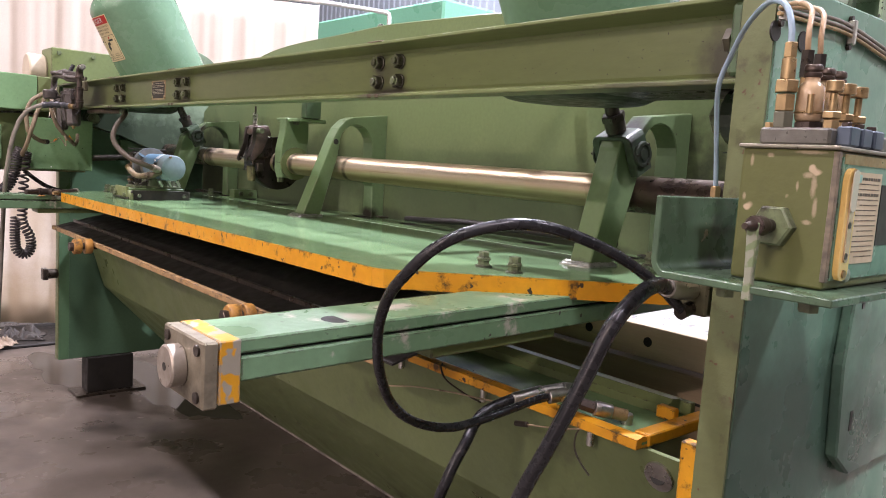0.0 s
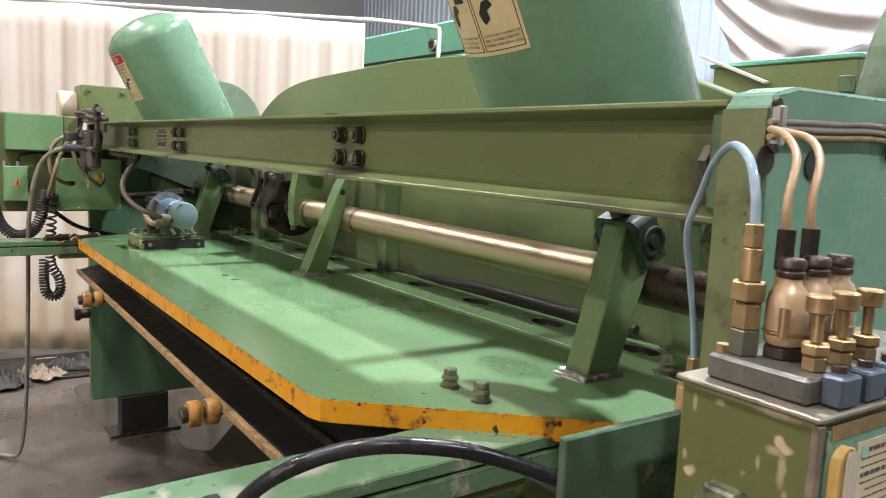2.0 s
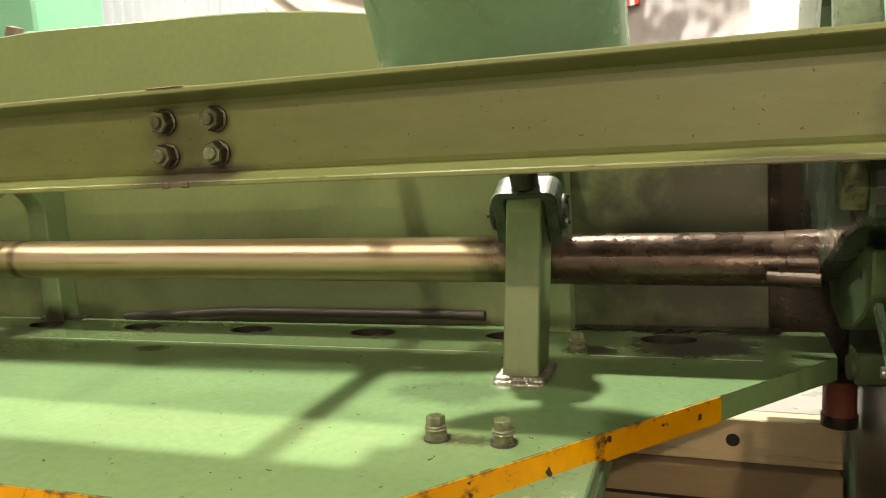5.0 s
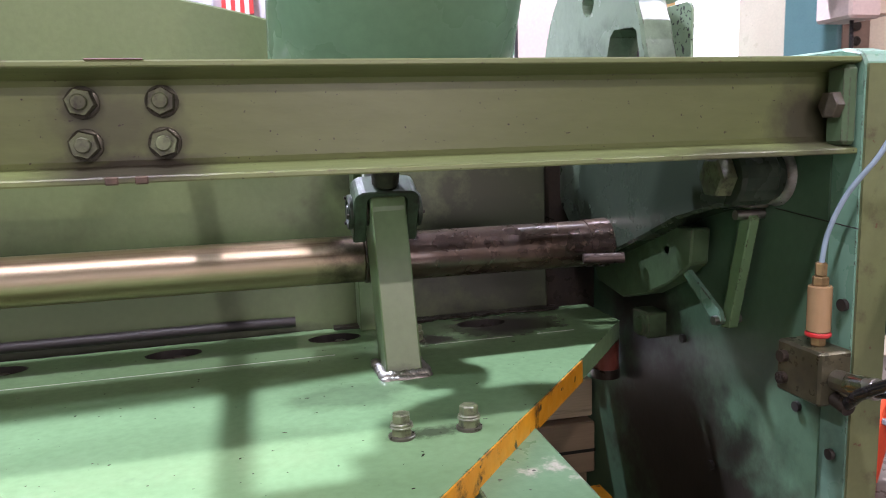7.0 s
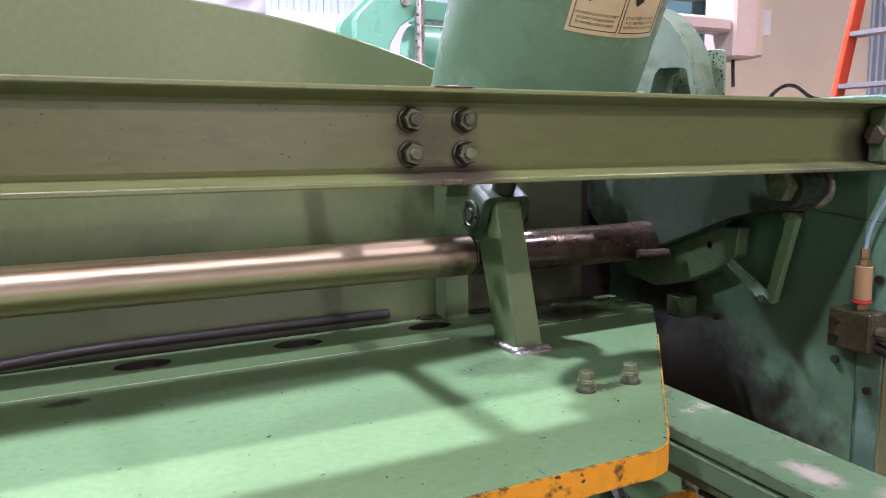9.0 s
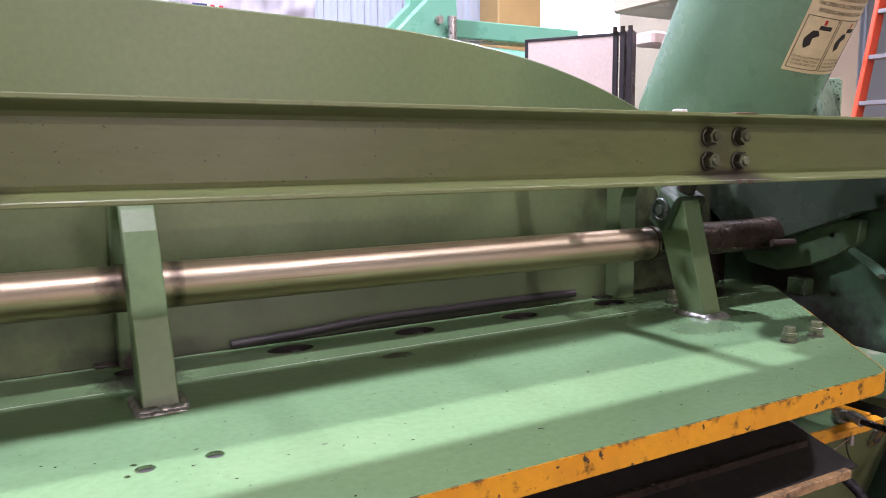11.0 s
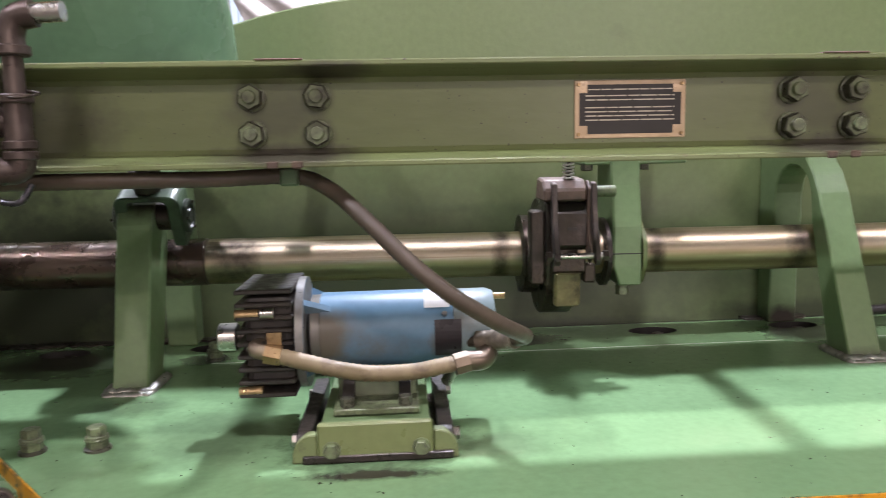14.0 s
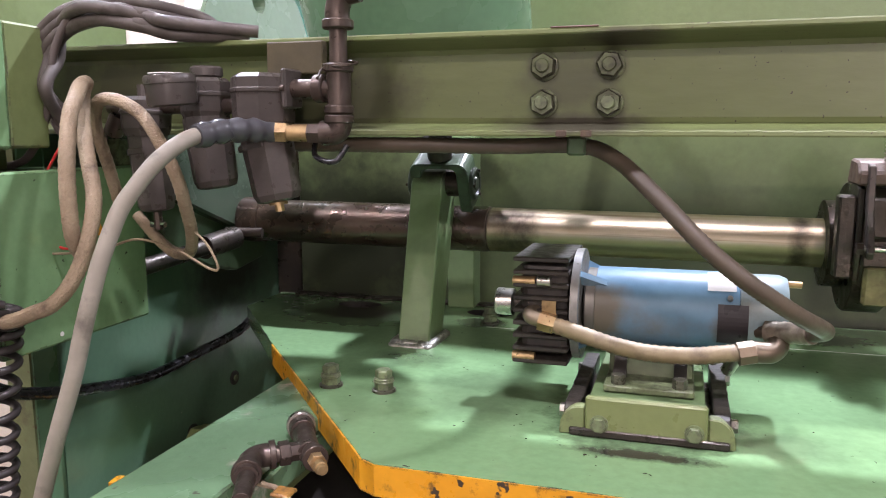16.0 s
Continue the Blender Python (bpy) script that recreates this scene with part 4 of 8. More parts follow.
for lx in (-0.670, -0.553):
    bsub("pin_nut", hexagon(bmesh.new(), (lx - 0.006, 0.424, 1.552), (lx + 0.006, 0.424, 1.552), 0.02), iron_pipe)
bsub("upper_pin", cyl(bmesh.new(), (-0.566, 0.465, 1.682), (-0.523, 0.465, 1.682), 0.012, segs=14), nut_paint, smooth=40)
helix = [Vector((-0.619 + 0.011 * math.cos(a * 0.7), 0.475 + 0.011 * math.sin(a * 0.7), 1.706 + 0.062 * a / 80)) for a in range(81)]
bsub("spring", sweep(bmesh.new(), helix, 0.0022, 6), steel_bare, "small coil spring", smooth=60)
bsub("spring_rod", cyl(bmesh.new(), (-0.619, 0.475, 1.68), (-0.619, 0.475, 1.80), 0.005, segs=10), steel_black)


# ---- nitrogen cylinders with rods and clevises ----
TILT = radians(27.5)


def bent_text(words, size, u, v, radius, frame_m, parent, mat, name="lettering", squeeze=1.0):
    """Raised letters laid round a cylinder: u along the girth, v along the axis, in metres from the label's middle."""
    cu = bpy.data.curves.new("lettering", "FONT")
    cu.body, cu.size, cu.align_x, cu.align_y = words, size, "CENTER", "CENTER"
    cu.resolution_u = 2
    tmp = new("lettering", cu)
    me = bpy.data.meshes.new_from_object(tmp.evaluated_get(bpy.context.evaluated_depsgraph_get()))
    bpy.data.objects.remove(tmp)
    me.name = name
    for vert in me.vertices:
        a = (vert.co.x * squeeze + u) / radius - math.pi / 2
        vert.co = frame_m @ Vector((radius * math.cos(a), radius * math.sin(a), vert.co.y + v))
    me.materials.append(mat)
    ob = new(name, me)
    ob.parent = parent
    return ob


def bent_patch(u0, u1, v0, v1, radius, frame_m, n=14, thick=0.0008):
    bm = bmesh.new()
    cols = []
    for i in range(n + 1):
        a = (u0 + (u1 - u0) * i / n) / radius - math.pi / 2
        cols.append([bm.verts.new(frame_m @ Vector((r * math.cos(a), r * math.sin(a), v))) for r, v in ((radius - thick, v0), (radius, v0), (radius, v1), (radius - thick, v1))])
    for a, b in zip(cols, cols[1:]):
        for k in range(4):
            bm.faces.new((a[k], b[k], b[(k + 1) % 4], a[(k + 1) % 4]))
    bm.faces.new(cols[0])
    bm.faces.new(cols[-1][::-1])
    return bm


def bent_shape(points, radius, frame_m):
    """A small flat silhouette laid round the cylinder."""
    bm = bmesh.new()
    fine = []
    for i, p in enumerate(points):
        q = points[(i + 1) % len(points)]
        fine += [(p[0] + (q[0] - p[0]) * k / 3, p[1] + (q[1] - p[1]) * k / 3) for k in range(3)]
    vs = []
    for u, v in fine:
        a = u / radius - math.pi / 2
        vs.append(bm.verts.new(frame_m @ Vector((radius * math.cos(a), radius * math.sin(a), v))))
    f = bm.faces.new(vs)
    bmesh.ops.triangulate(bm, faces=[f])
    return bm


def nitrogen_cylinder(x, turn_label):
    foot = Vector((x, 0.389, 1.9))
    axis = Matrix.Translation(foot) @ Matrix.Rotation(TILT, 4, "X")
    tk = thing("return_cylinder", "tall leaning green return cylinder with a cream danger label", "pressure cylinder", "return cylinders", at=foot)
    inv = Matrix.Translation(-foot)
    def sub(name, bm, mat, label="", smooth=None, under=None):
        ob = part(name, bm, mat, under or tk, label, smooth)
        if not under:
            ob.matrix_basis = inv
        return ob
    R = 0.218
    prof = [(0.06, -0.085), (0.13, -0.08), (0.185, -0.062), (R - 0.006, -0.035), (R, -0.012), (R, 0.485)]
    prof += [(R * math.cos(radians(a)) if a < 90 else 0.002, 0.485 + 0.115 * math.sin(radians(a))) for a in (8, 18, 30, 42, 54, 66, 78, 86)]
    sub("shell", lathe(bmesh.new(), prof, axis, 64), paint_tank, smooth=50)
    for a in (215, 250, 300, 335, 30):
        q = axis @ Vector((R * math.cos(radians(a)), R * math.sin(radians(a)), -0.015))
        o = axis @ Vector(((R + 0.006) * math.cos(radians(a)), (R + 0.006) * math.sin(radians(a)), -0.015))
        sub("set_screw", cyl(bmesh.new(), q, o, 0.007, segs=10), ink)
    # danger label
    lm = axis @ Matrix.Rotation(radians(turn_label), 4, "Z")
    W, V0, V1 = 0.105, 0.235, 0.475
    lab = sub("danger_label", bent_patch(-W, W, V0, V1, R + 0.0012, lm), cream_label, "cream danger label with red header")
    def lab_sub(ob):
        ob.parent = lab
        return ob
    def lpart(name, bm, mat):
        return lab_sub(part(name, bm, mat))
    lpart("red_header", bent_patch(-W + 0.004, W - 0.004, V1 - 0.045, V1 - 0.004, R + 0.0018, lm), red_label)
    bent_text("DANGER", 0.036, 0, V1 - 0.025, R + 0.0026, lm, lab, white_label)
    for i, row in enumerate(("TURN OFF MAIN DRIVE OR LOCK OUT", "THE OPERATOR CONTROLS BEFORE", "ENTERING REAR AREA OF SHEAR")):
        bent_text(row, 0.0135, 0, V1 - 0.057 - 0.0165 * i, R + 0.0022, lm, lab, ink, squeeze=0.80)
    top, low = V1 - 0.104, V0 + 0.008
    for u0, u1 in ((-W + 0.006, -0.003), (0.003, W - 0.006)):
        for a in ((u0, u1, top - 0.0014, top), (u0, u1, low, low + 0.0014), (u0, u0 + 0.0014, low, top), (u1 - 0.0014, u1, low, top)):
            lpart("border_line", bent_patch(*a, R + 0.0018, lm, n=6), ink)
        m_ = (u0 + u1) / 2
        lpart("press_bar_symbol", bent_shape([(m_ - 0.005, top - 0.030), (m_ + 0.032, top - 0.030), (m_ + 0.032, top - 0.020), (m_ - 0.005, top - 0.020)], R + 0.002, lm), ink)
        lpart("arrow_symbol", bent_shape([(m_ + 0.003, top - 0.018), (m_ + 0.011, top - 0.018), (m_ + 0.011, top - 0.006), (m_ + 0.003, top - 0.006)], R + 0.002, lm), red_label)
        lpart("warning_symbol", bent_shape([(m_ - 0.034, top - 0.055), (m_ - 0.020, top - 0.034), (m_ - 0.004, top - 0.032), (m_ + 0.004, top - 0.044), (m_ - 0.012, top - 0.052), (m_ - 0.010, top - 0.068), (m_ - 0.024, top - 0.078), (m_ - 0.030, top - 0.070)], R + 0.002, lm), ink)
    for rows, m_ in ((("DO NOT ALLOW ANY PART", "OF BODY TO BE STRUCK", "BY MOVING BACK GAGE"), -W / 2), (("DO NOT GET ANY PART OF", "BODY BETWEEN STACKED", "MATERIAL AND BACK GAGE"), W / 2)):
        for i, row in enumerate(rows):
            bent_text(row, 0.0074, m_, low + 0.029 - 0.0088 * i, R + 0.0022, lm, lab, ink, squeeze=0.92)
    # rod, lock nut and clevis round the strut's head, in line with the cylinder
    pin_at = 0.152 + 0.133
    base = axis @ Matrix.Translation((0, 0, -pin_at))
    sub("piston_rod", cyl(bmesh.new(), base @ Vector((0, 0, 0.10)), base @ Vector((0, 0, 0.20)), 0.019, segs=20), steel_black, "oily black piston rod", smooth=40)
    bm = bmesh.new()
    hexagon(bm, base @ Vector((0, 0, 0.100)), base @ Vector((0, 0, 0.118)), 0.058)
    sub("lock_nut", bm, steel_black)
    def horseshoe(w, top, r, low):
        return [(-w, low)] + arc(-w + r, top - r, r, 180, 90, 5) + arc(w - r, top - r, r, 90, 0, 5) + [(w, low)]
    fork = horseshoe(0.066, 0.064, 0.022, -0.055) + horseshoe(0.0395, 0.052, 0.012, -0.055)[::-1]
    bm = bmesh.new()
    prism(bm, fork, "y", -0.034, 0.034, 0.003)
    bm.transform(base)
    sub("clevis", bm, clevis_paint, "sooty green forked clevis")
    sub("pin_barrel", cyl(bmesh.new(), base @ Vector((-0.039, 0, 0.0)), base @ Vector((0.039, 0, 0.0)), 0.030, segs=24), steel_black, smooth=40)
    sub("clevis_neck", cyl(bmesh.new(), base @ Vector((0, 0, 0.0645)), base @ Vector((0, 0, 0.102)), 0.028, segs=20, bevel=0.003), steel_black, smooth=40)
    for s in (-1, 1):
        sub("pin", lathe(bmesh.new(), [(0.036, 0), (0.036, 0.006), (0.033, 0.009), (0.026, 0.009), (0.024, 0.005), (0.016, 0.005), (0.014, 0.010)], base @ pose(s * 0.0665, 0, 0, 0, 90 * s, 0), 28), soot, "round pivot pin with a retaining ring", smooth=40)
        for a in (40, 160, 280):
            c = Vector((s * 0.0755, 0.0305 * math.cos(radians(a)), 0.0305 * math.sin(radians(a))))
            sub("pin_screw", cyl(bmesh.new(), base @ c, base @ (c + Vector((s * 0.004, 0, 0))), 0.0036, segs=8), steel_black)
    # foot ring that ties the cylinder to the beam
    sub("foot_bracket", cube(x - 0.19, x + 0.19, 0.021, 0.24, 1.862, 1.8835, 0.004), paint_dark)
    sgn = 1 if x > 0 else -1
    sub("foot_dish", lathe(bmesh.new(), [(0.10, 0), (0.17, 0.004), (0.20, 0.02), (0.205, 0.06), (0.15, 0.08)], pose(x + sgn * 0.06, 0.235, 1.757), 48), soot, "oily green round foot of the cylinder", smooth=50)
    sub("oil_strip", cube(x + sgn * 0.22, x + sgn * 0.50, 0.10, 0.30, 1.765, 1.80, 0.006, 2), steel_black)
    for s in (-1, 1):
        bm = bmesh.new()
        hexagon(bm, (x + s * 0.235, 0.30, 1.905), (x + s * 0.235, 0.30, 1.928), 0.034)
        sub("foot_nut", bm, white_pipe)
        sub("foot_lug", cube(x + s * 0.20 - 0.06, x + s * 0.20 + 0.06, 0.22, 0.36, 1.885, 1.905, 0.004), paint)
    return tk


nitrogen_cylinder(1.511, 0)
nitrogen_cylinder(-1.489, 0)


# ---- swing arms beside the side frames ----
def swing_arm(x0, x1, tube_to):
    s = 1 if tube_to > 0 else -1
    sa = thing("swing_arm", "green cast swing arm with a rounded head and holes, darker below", "machine arm", "swing arms", at=(x0, 0.6, 1.6))
    sub = sprung(sa, (x0, 0.6, 1.6))
    out = arc(0.70, 1.92, 0.28, -10, 168, 20) + [(0.38, 1.86), (0.10, 1.768)] + arc(0.135, 1.712, 0.055, 110, 250, 6) + [(0.151, 1.660), (0.293, 1.622), (0.411, 1.574), (0.575, 1.512), (0.70, 1.475), (0.86, 1.60)]
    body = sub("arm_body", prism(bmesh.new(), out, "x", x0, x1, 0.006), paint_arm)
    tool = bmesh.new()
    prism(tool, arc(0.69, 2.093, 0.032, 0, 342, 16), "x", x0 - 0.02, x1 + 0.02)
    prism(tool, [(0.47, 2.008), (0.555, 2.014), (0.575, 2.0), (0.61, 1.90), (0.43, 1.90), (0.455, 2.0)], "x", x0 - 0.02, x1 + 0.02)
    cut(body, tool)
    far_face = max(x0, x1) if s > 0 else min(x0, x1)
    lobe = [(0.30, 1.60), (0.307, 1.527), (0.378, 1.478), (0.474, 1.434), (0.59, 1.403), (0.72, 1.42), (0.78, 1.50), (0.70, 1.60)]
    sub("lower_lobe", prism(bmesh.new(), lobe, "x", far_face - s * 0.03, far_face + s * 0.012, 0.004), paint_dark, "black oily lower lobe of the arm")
    sub("pivot_tube", cyl(bmesh.new(), (far_face - s * 0.004, 0.135, 1.712), (tube_to, 0.135, 1.712), 0.045, segs=28), paint_arm, smooth=40)
    face = x0 if s > 0 else x1
    sub("pivot_nut", hexagon(bmesh.new(), (face, 0.135, 1.712), (face - s * 0.03, 0.135, 1.712), 0.062), nut_paint)
    sub("shaft_boss", cyl(bmesh.new(), (face, SY, SZ), (face - s * 0.055, SY, SZ), 0.0575, 0.0555, 28), bar_dark, smooth=40)
    sub("oil_pipe", cyl(bmesh.new(), (face - s * 0.002, 0.50, 1.515), (face - s * 0.09, 0.52, 1.515), 0.012, segs=12), iron_pipe, smooth=40)
    return sa


swing_arm(2.045, 2.118, 2.149)
swing_arm(-2.105, -2.045, -2.119)


# ---- right side frame: links, valve and oil bottle ----
def right_details():
    def r(name, bm, mat, label="", smooth=None):
        return right_sub(name, bm, mat, label=label, smooth=smooth)
    lk = [(0.405, 1.555), (0.385, 1.525), (0.228, 1.418), (0.212, 1.432), (0.222, 1.452)]
    r("link_bar", prism(bmesh.new(), lk, "x", 2.098, 2.108, 0.001), paint_teal, "narrow green link bar")
    r("link_lever", prism(bmesh.new(), [(0.235, 1.415), (0.205, 1.42), (0.150, 1.635), (0.178, 1.652)], "x", 2.110, 2.130, 0.002), paint_table, "flat green lever")
    r("scratch", prism(bmesh.new(), [(0.13, 1.652), (0.13, 1.6535), (-0.06, 1.6385), (-0.06, 1.637)], "x", 2.1440, 2.1458), ink)
    r("tube_weld", lathe(bmesh.new(), [(0.045, 0), (0.056, 0.0), (0.054, 0.006), (0.046, 0.012)], pose(2.1458, 0.135, 1.712, 0, -90, 0), 28), weld, "", 60)
    for y, z in ((0.395, 1.545), (0.225, 1.432), (0.165, 1.640)):
        r("link_pin", cyl(bmesh.new(), (2.148, y, z), (2.088, y, z), 0.009, segs=14), steel_bare, smooth=40)
    r("link_stop", cube(2.108, 2.148, 0.150, 0.205, 1.652, 1.668, 0.003), steel_bare)
    r("guide_roller", cyl(bmesh.new(), (2.088, 0.515, 1.352), (2.118, 0.515, 1.352), 0.024, segs=24, bevel=0.004), paint_dark, smooth=40)
    r("guide_block", cube(2.098, 2.149, 0.49, 0.56, 1.325, 1.385, 0.004), paint_dark)
    for y, z, rad in ((0.415, 1.342, 0.009), (0.054, 1.315, 0.009), (-0.028, 1.262, 0.009), (-0.040, 1.515, 0.010), (0.30, 1.10, 0.010)):
        r("frame_hole", cyl(bmesh.new(), (2.1455, y, z), (2.1385, y, z), rad, segs=16), ink)
    for y, z, rad in ((0.036, 1.826, 0.017), (-0.059, 1.829, 0.016)):
        r("frame_hole", cyl(bmesh.new(), (2.2095, y, z), (2.2125, y, z), rad, segs=18), ink)
    valve = thing("hydraulic_valve", "oily steel valve block with a brass-capped oil bottle on top", "valve", at=(2.12, -0.03, 1.40))
    v = sprung(valve, (2.12, -0.03, 1.40))
    v("valve_block", cube(2.086, 2.146, -0.062, 0.038, 1.36, 1.447, 0.004), surface("oily_valve_steel", (0.12, 0.115, 0.065), (0.05, 0.047, 0.03), rough=0.35, metal=0.6, big=25))
    for i, (y, z) in enumerate(((0.03, 1.422), (0.03, 1.385))):
        v("socket_screw", cyl(bmesh.new(), (2.086, y - 0.012, z), (2.076, y - 0.012, z), 0.010, segs=14), steel_black, smooth=40)
    bx, by = 2.116, -0.02
    for nm, z0, z1, rad, mat in (("base_nut", 1.447, 1.462, 0.012, brass), ("red_ring", 1.462, 1.47, 0.020, red_label), ("bottle", 1.47, 1.545, 0.0185, surface("clouded_bottle", (0.37, 0.25, 0.13), (0.29, 0.19, 0.095), rough=0.2)), ("cap_nut", 1.545, 1.56, 0.013, brass), ("tube_nut", 1.56, 1.582, 0.0095, brass)):
        v(nm, cyl(bmesh.new(), (bx, by, z0), (bx, by, z1), rad, segs=20 if "nut" not in nm else 6, bevel=0.002), mat, smooth=40)
    v("drip_tube", sweep(bmesh.new(), spline([(bx, by, 1.578), (2.117, -0.03, 1.63), (2.125, -0.055, 1.69), (2.143, -0.09, 1.745), (2.168, -0.105, 1.79), (2.212, -0.145, 1.825), (2.27, -0.20, 1.840), (2.308, -0.23, 1.828), (2.326, -0.243, 1.80), (2.330, -0.245, 1.768)], 8), 0.0042, 10), clear_tube, "pale clear plastic tube", smooth=60)
    v("hose_fitting", cyl(bmesh.new(), (2.116, -0.062, 1.403), (2.116, -0.102, 1.405), 0.0165, segs=12, bevel=0.002), steel_bare)
    v("hose_fitting", cyl(bmesh.new(), (2.116, -0.062, 1.372), (2.116, -0.092, 1.365), 0.012, segs=16), steel_black, smooth=40)
    # clipped tubes on the outer face
    wires = thing("clipped_tubes", "grey and brass tubes clipped along the frame", "tubes", at=(2.22, 0, 1.86))
    w = sprung(wires, (2.22, 0, 1.86))
    for dz, mat in ((0, hose_grey), (-0.008, brass), (0.008, hose_grey)):
        w("tube", sweep(bmesh.new(), spline([(2.217, -0.065, 1.862 + dz), (2.218, 0.06, 1.866 + dz), (2.218, 0.2, 1.868 + dz), (2.218, 0.5, 1.84 + dz), (2.218, 0.9, 1.84 + dz)], 6), 0.0035, 8), mat, smooth=60)
    for y in (-0.05, 0.205):
        w("pipe_clip", cube(2.211, 2.224, y - 0.006, y + 0.006, 1.845, 1.888, 0.002), steel_bare)
        for z in (1.842, 1.890):
            w("clip_screw", cyl(bmesh.new(), (2.211, y, z), (2.217, y, z), 0.006, segs=12), steel_black, smooth=40)
    # guard plate low on the outer face
    r("cover_plate", prism(bmesh.new(), [(0.40, 1.01), (0.86, 1.01), (0.86, 1.42), (0.33, 1.42), (0.31, 1.25), (0.33, 1.06)], "x", 2.2105, 2.235, 0.004), paint_teal, "green cover plate bolted to the frame")
    for y, z in ((0.36, 1.38), (0.37, 1.13)):
        r("cover_slot", cube(2.2351, 2.2365, y, y + 0.012, z - 0.02, z + 0.02, 0), ink)
    gusset = [(0.442, 1.89)] + arc(0.462, 2.04, 0.020, 180, 90, 5) + arc(0.617, 2.043, 0.020, 90, 0, 5) + [(0.637, 1.89)]
    r("top_gusset", prism(bmesh.new(), gusset, "x", 2.164, 2.172, 0.0015), surface("flecked_gusset_paint", (0.24, 0.33, 0.21), (0.2, 0.28, 0.18), rough=0.4, chips=(0.03, 0.035, 0.03), chips_at=(0.58, 0.62), chips_scale=90.0), "pale green gusset plate with black flecks")
    r("yellow_edge", cube(2.030, 2.072, 0.10, 0.128, 0.40, 1.075, 0.002), yellow)
    r("edge_web", cube(2.072, 2.1455, 0.104, 0.122, 0.40, 1.07, 0.002), paint_dark)


right_details()


# ---- lubricator on its angle bracket ----
def lubricator():
    br = thing("angle_bracket", "oily green steel angle bracket bolted to the frame", "bracket", at=(2.22, -0.1, 1.46))
    b = sprung(br, (2.22, -0.1, 1.46))
    prof = [(2.211, 1.567)] + [(2.211, 1.485)] + arc(2.236, 1.481, 0.025, 180, 270, 6) + [(2.455, 1.456), (2.455, 1.466)] + arc(2.236, 1.481, 0.015, 270, 180, 6) + [(2.221, 1.567)]
    b("angle", prism(bmesh.new(), prof, "y", -0.335, 0.12, 0.0015), bracket_paint, "", 30)
    b("slot_hole", prism(bmesh.new(), [(q[0], q[1]) for q in slot_outline(-0.115, 1.515, 0.012, 0.011)], "x", 2.2205, 2.2222), white_label)
    for x in (2.30, 2.41):
        b("bolt", hexagon(bmesh.new(), (x, -0.29, 1.456), (x, -0.29, 1.440), 0.022), nut_paint)
    lu = thing("lubricator", "green oil lubricator box with brass fittings and a sight glass", "lubricator", at=(2.36, -0.15, 1.466))
    s = sprung(lu, (2.36, -0.15, 1.466))
    x0, x1, y0, y1, z0, z1 = 2.297, 2.418, -0.278, 0.02, 1.467, 1.638
    chipped = surface("chipped_box_paint", (0.118, 0.130, 0.042), (0.092, 0.102, 0.034), rough=0.4, dirt=(0.06, 0.06, 0.03), dirt_at=(0.6, 0.8), dirt_scale=14, chips=(0.42, 0.33, 0.22), chips_at=(0.69, 0.72), chips_scale=22.0, bump=0.15,
                      stains_and_shade=[((2.394, y0, 1.592), (0.006, 0.05, 0.022), 1.0, 160.0), ((2.386, y0, 1.606), (0.012, 0.05, 0.006), 1.0, 160.0), ((2.398, y0, 1.566), (0.005, 0.05, 0.020), 1.0, 160.0), ((2.312, y0, 1.622), (0.004, 0.05, 0.012), 1.0, 160.0), ((2.336, y0, 1.629), (0.007, 0.05, 0.005), 1.0, 160.0), ((2.385, y0, 1.634), (0.030, 0.05, 0.004), 1.0, 160.0), ((2.374, y0, 1.592), (0.003, 0.05, 0.010), 1.0, 160.0), ((2.390, y0, 1.548), (0.010, 0.05, 0.005), 1.0, 160.0), ((2.306, y0, 1.575), (0.004, 0.05, 0.008), 1.0, 160.0)], stain_shade_colour=(0.29, 0.24, 0.15))
    s("tank", cube(x0, x1, y0, y1, z0, z1, 0.004, 2), chipped)
    s("lid", cube(x0 - 0.004, x1 + 0.004, y0 - 0.004, y1 + 0.004, z1, z1 + 0.005, 0.0015), surface("lid_steel", (0.30, 0.28, 0.22), (0.2, 0.18, 0.14), rough=0.4, metal=0.4, big=30))
    s("face_panel", cube(x1 + 0.0005, x1 + 0.0022, y0 + 0.012, y1 - 0.01, z0 + 0.012, z1 - 0.008, 0), paint_teal)
    s("corner_wear", cube(x1 - 0.0045, x1 + 0.0028, y0 - 0.0008, y0 + 0.0075, z0 + 0.01, z1 - 0.002, 0.001), surface("worn_corner", (0.10, 0.09, 0.07), (0.25, 0.2, 0.14), rough=0.5, big=40))
    # manifold block and brass fittings
    s("manifold", cube(2.312, 2.402, -0.268, -0.02, z1 + 0.005, z1 + 0.027, 0.003), surface("manifold_grey", (0.16, 0.155, 0.135), (0.10, 0.095, 0.08), rough=0.4, metal=0.4, big=30))
    for y in (-0.255, -0.12):
        s("manifold_screw", hexagon(bmesh.new(), (2.318, y, z1 + 0.027), (2.318, y, z1 + 0.034), 0.011), brass)
    zt = z1 + 0.027
    def fit(x, y, rows):
        for nm, a, c, rad, sides, mat in rows:
            s(nm, cyl(bmesh.new(), (x, y, zt + a), (x, y, zt + c), rad, segs=sides, bevel=0.0012), mat, "", 40)
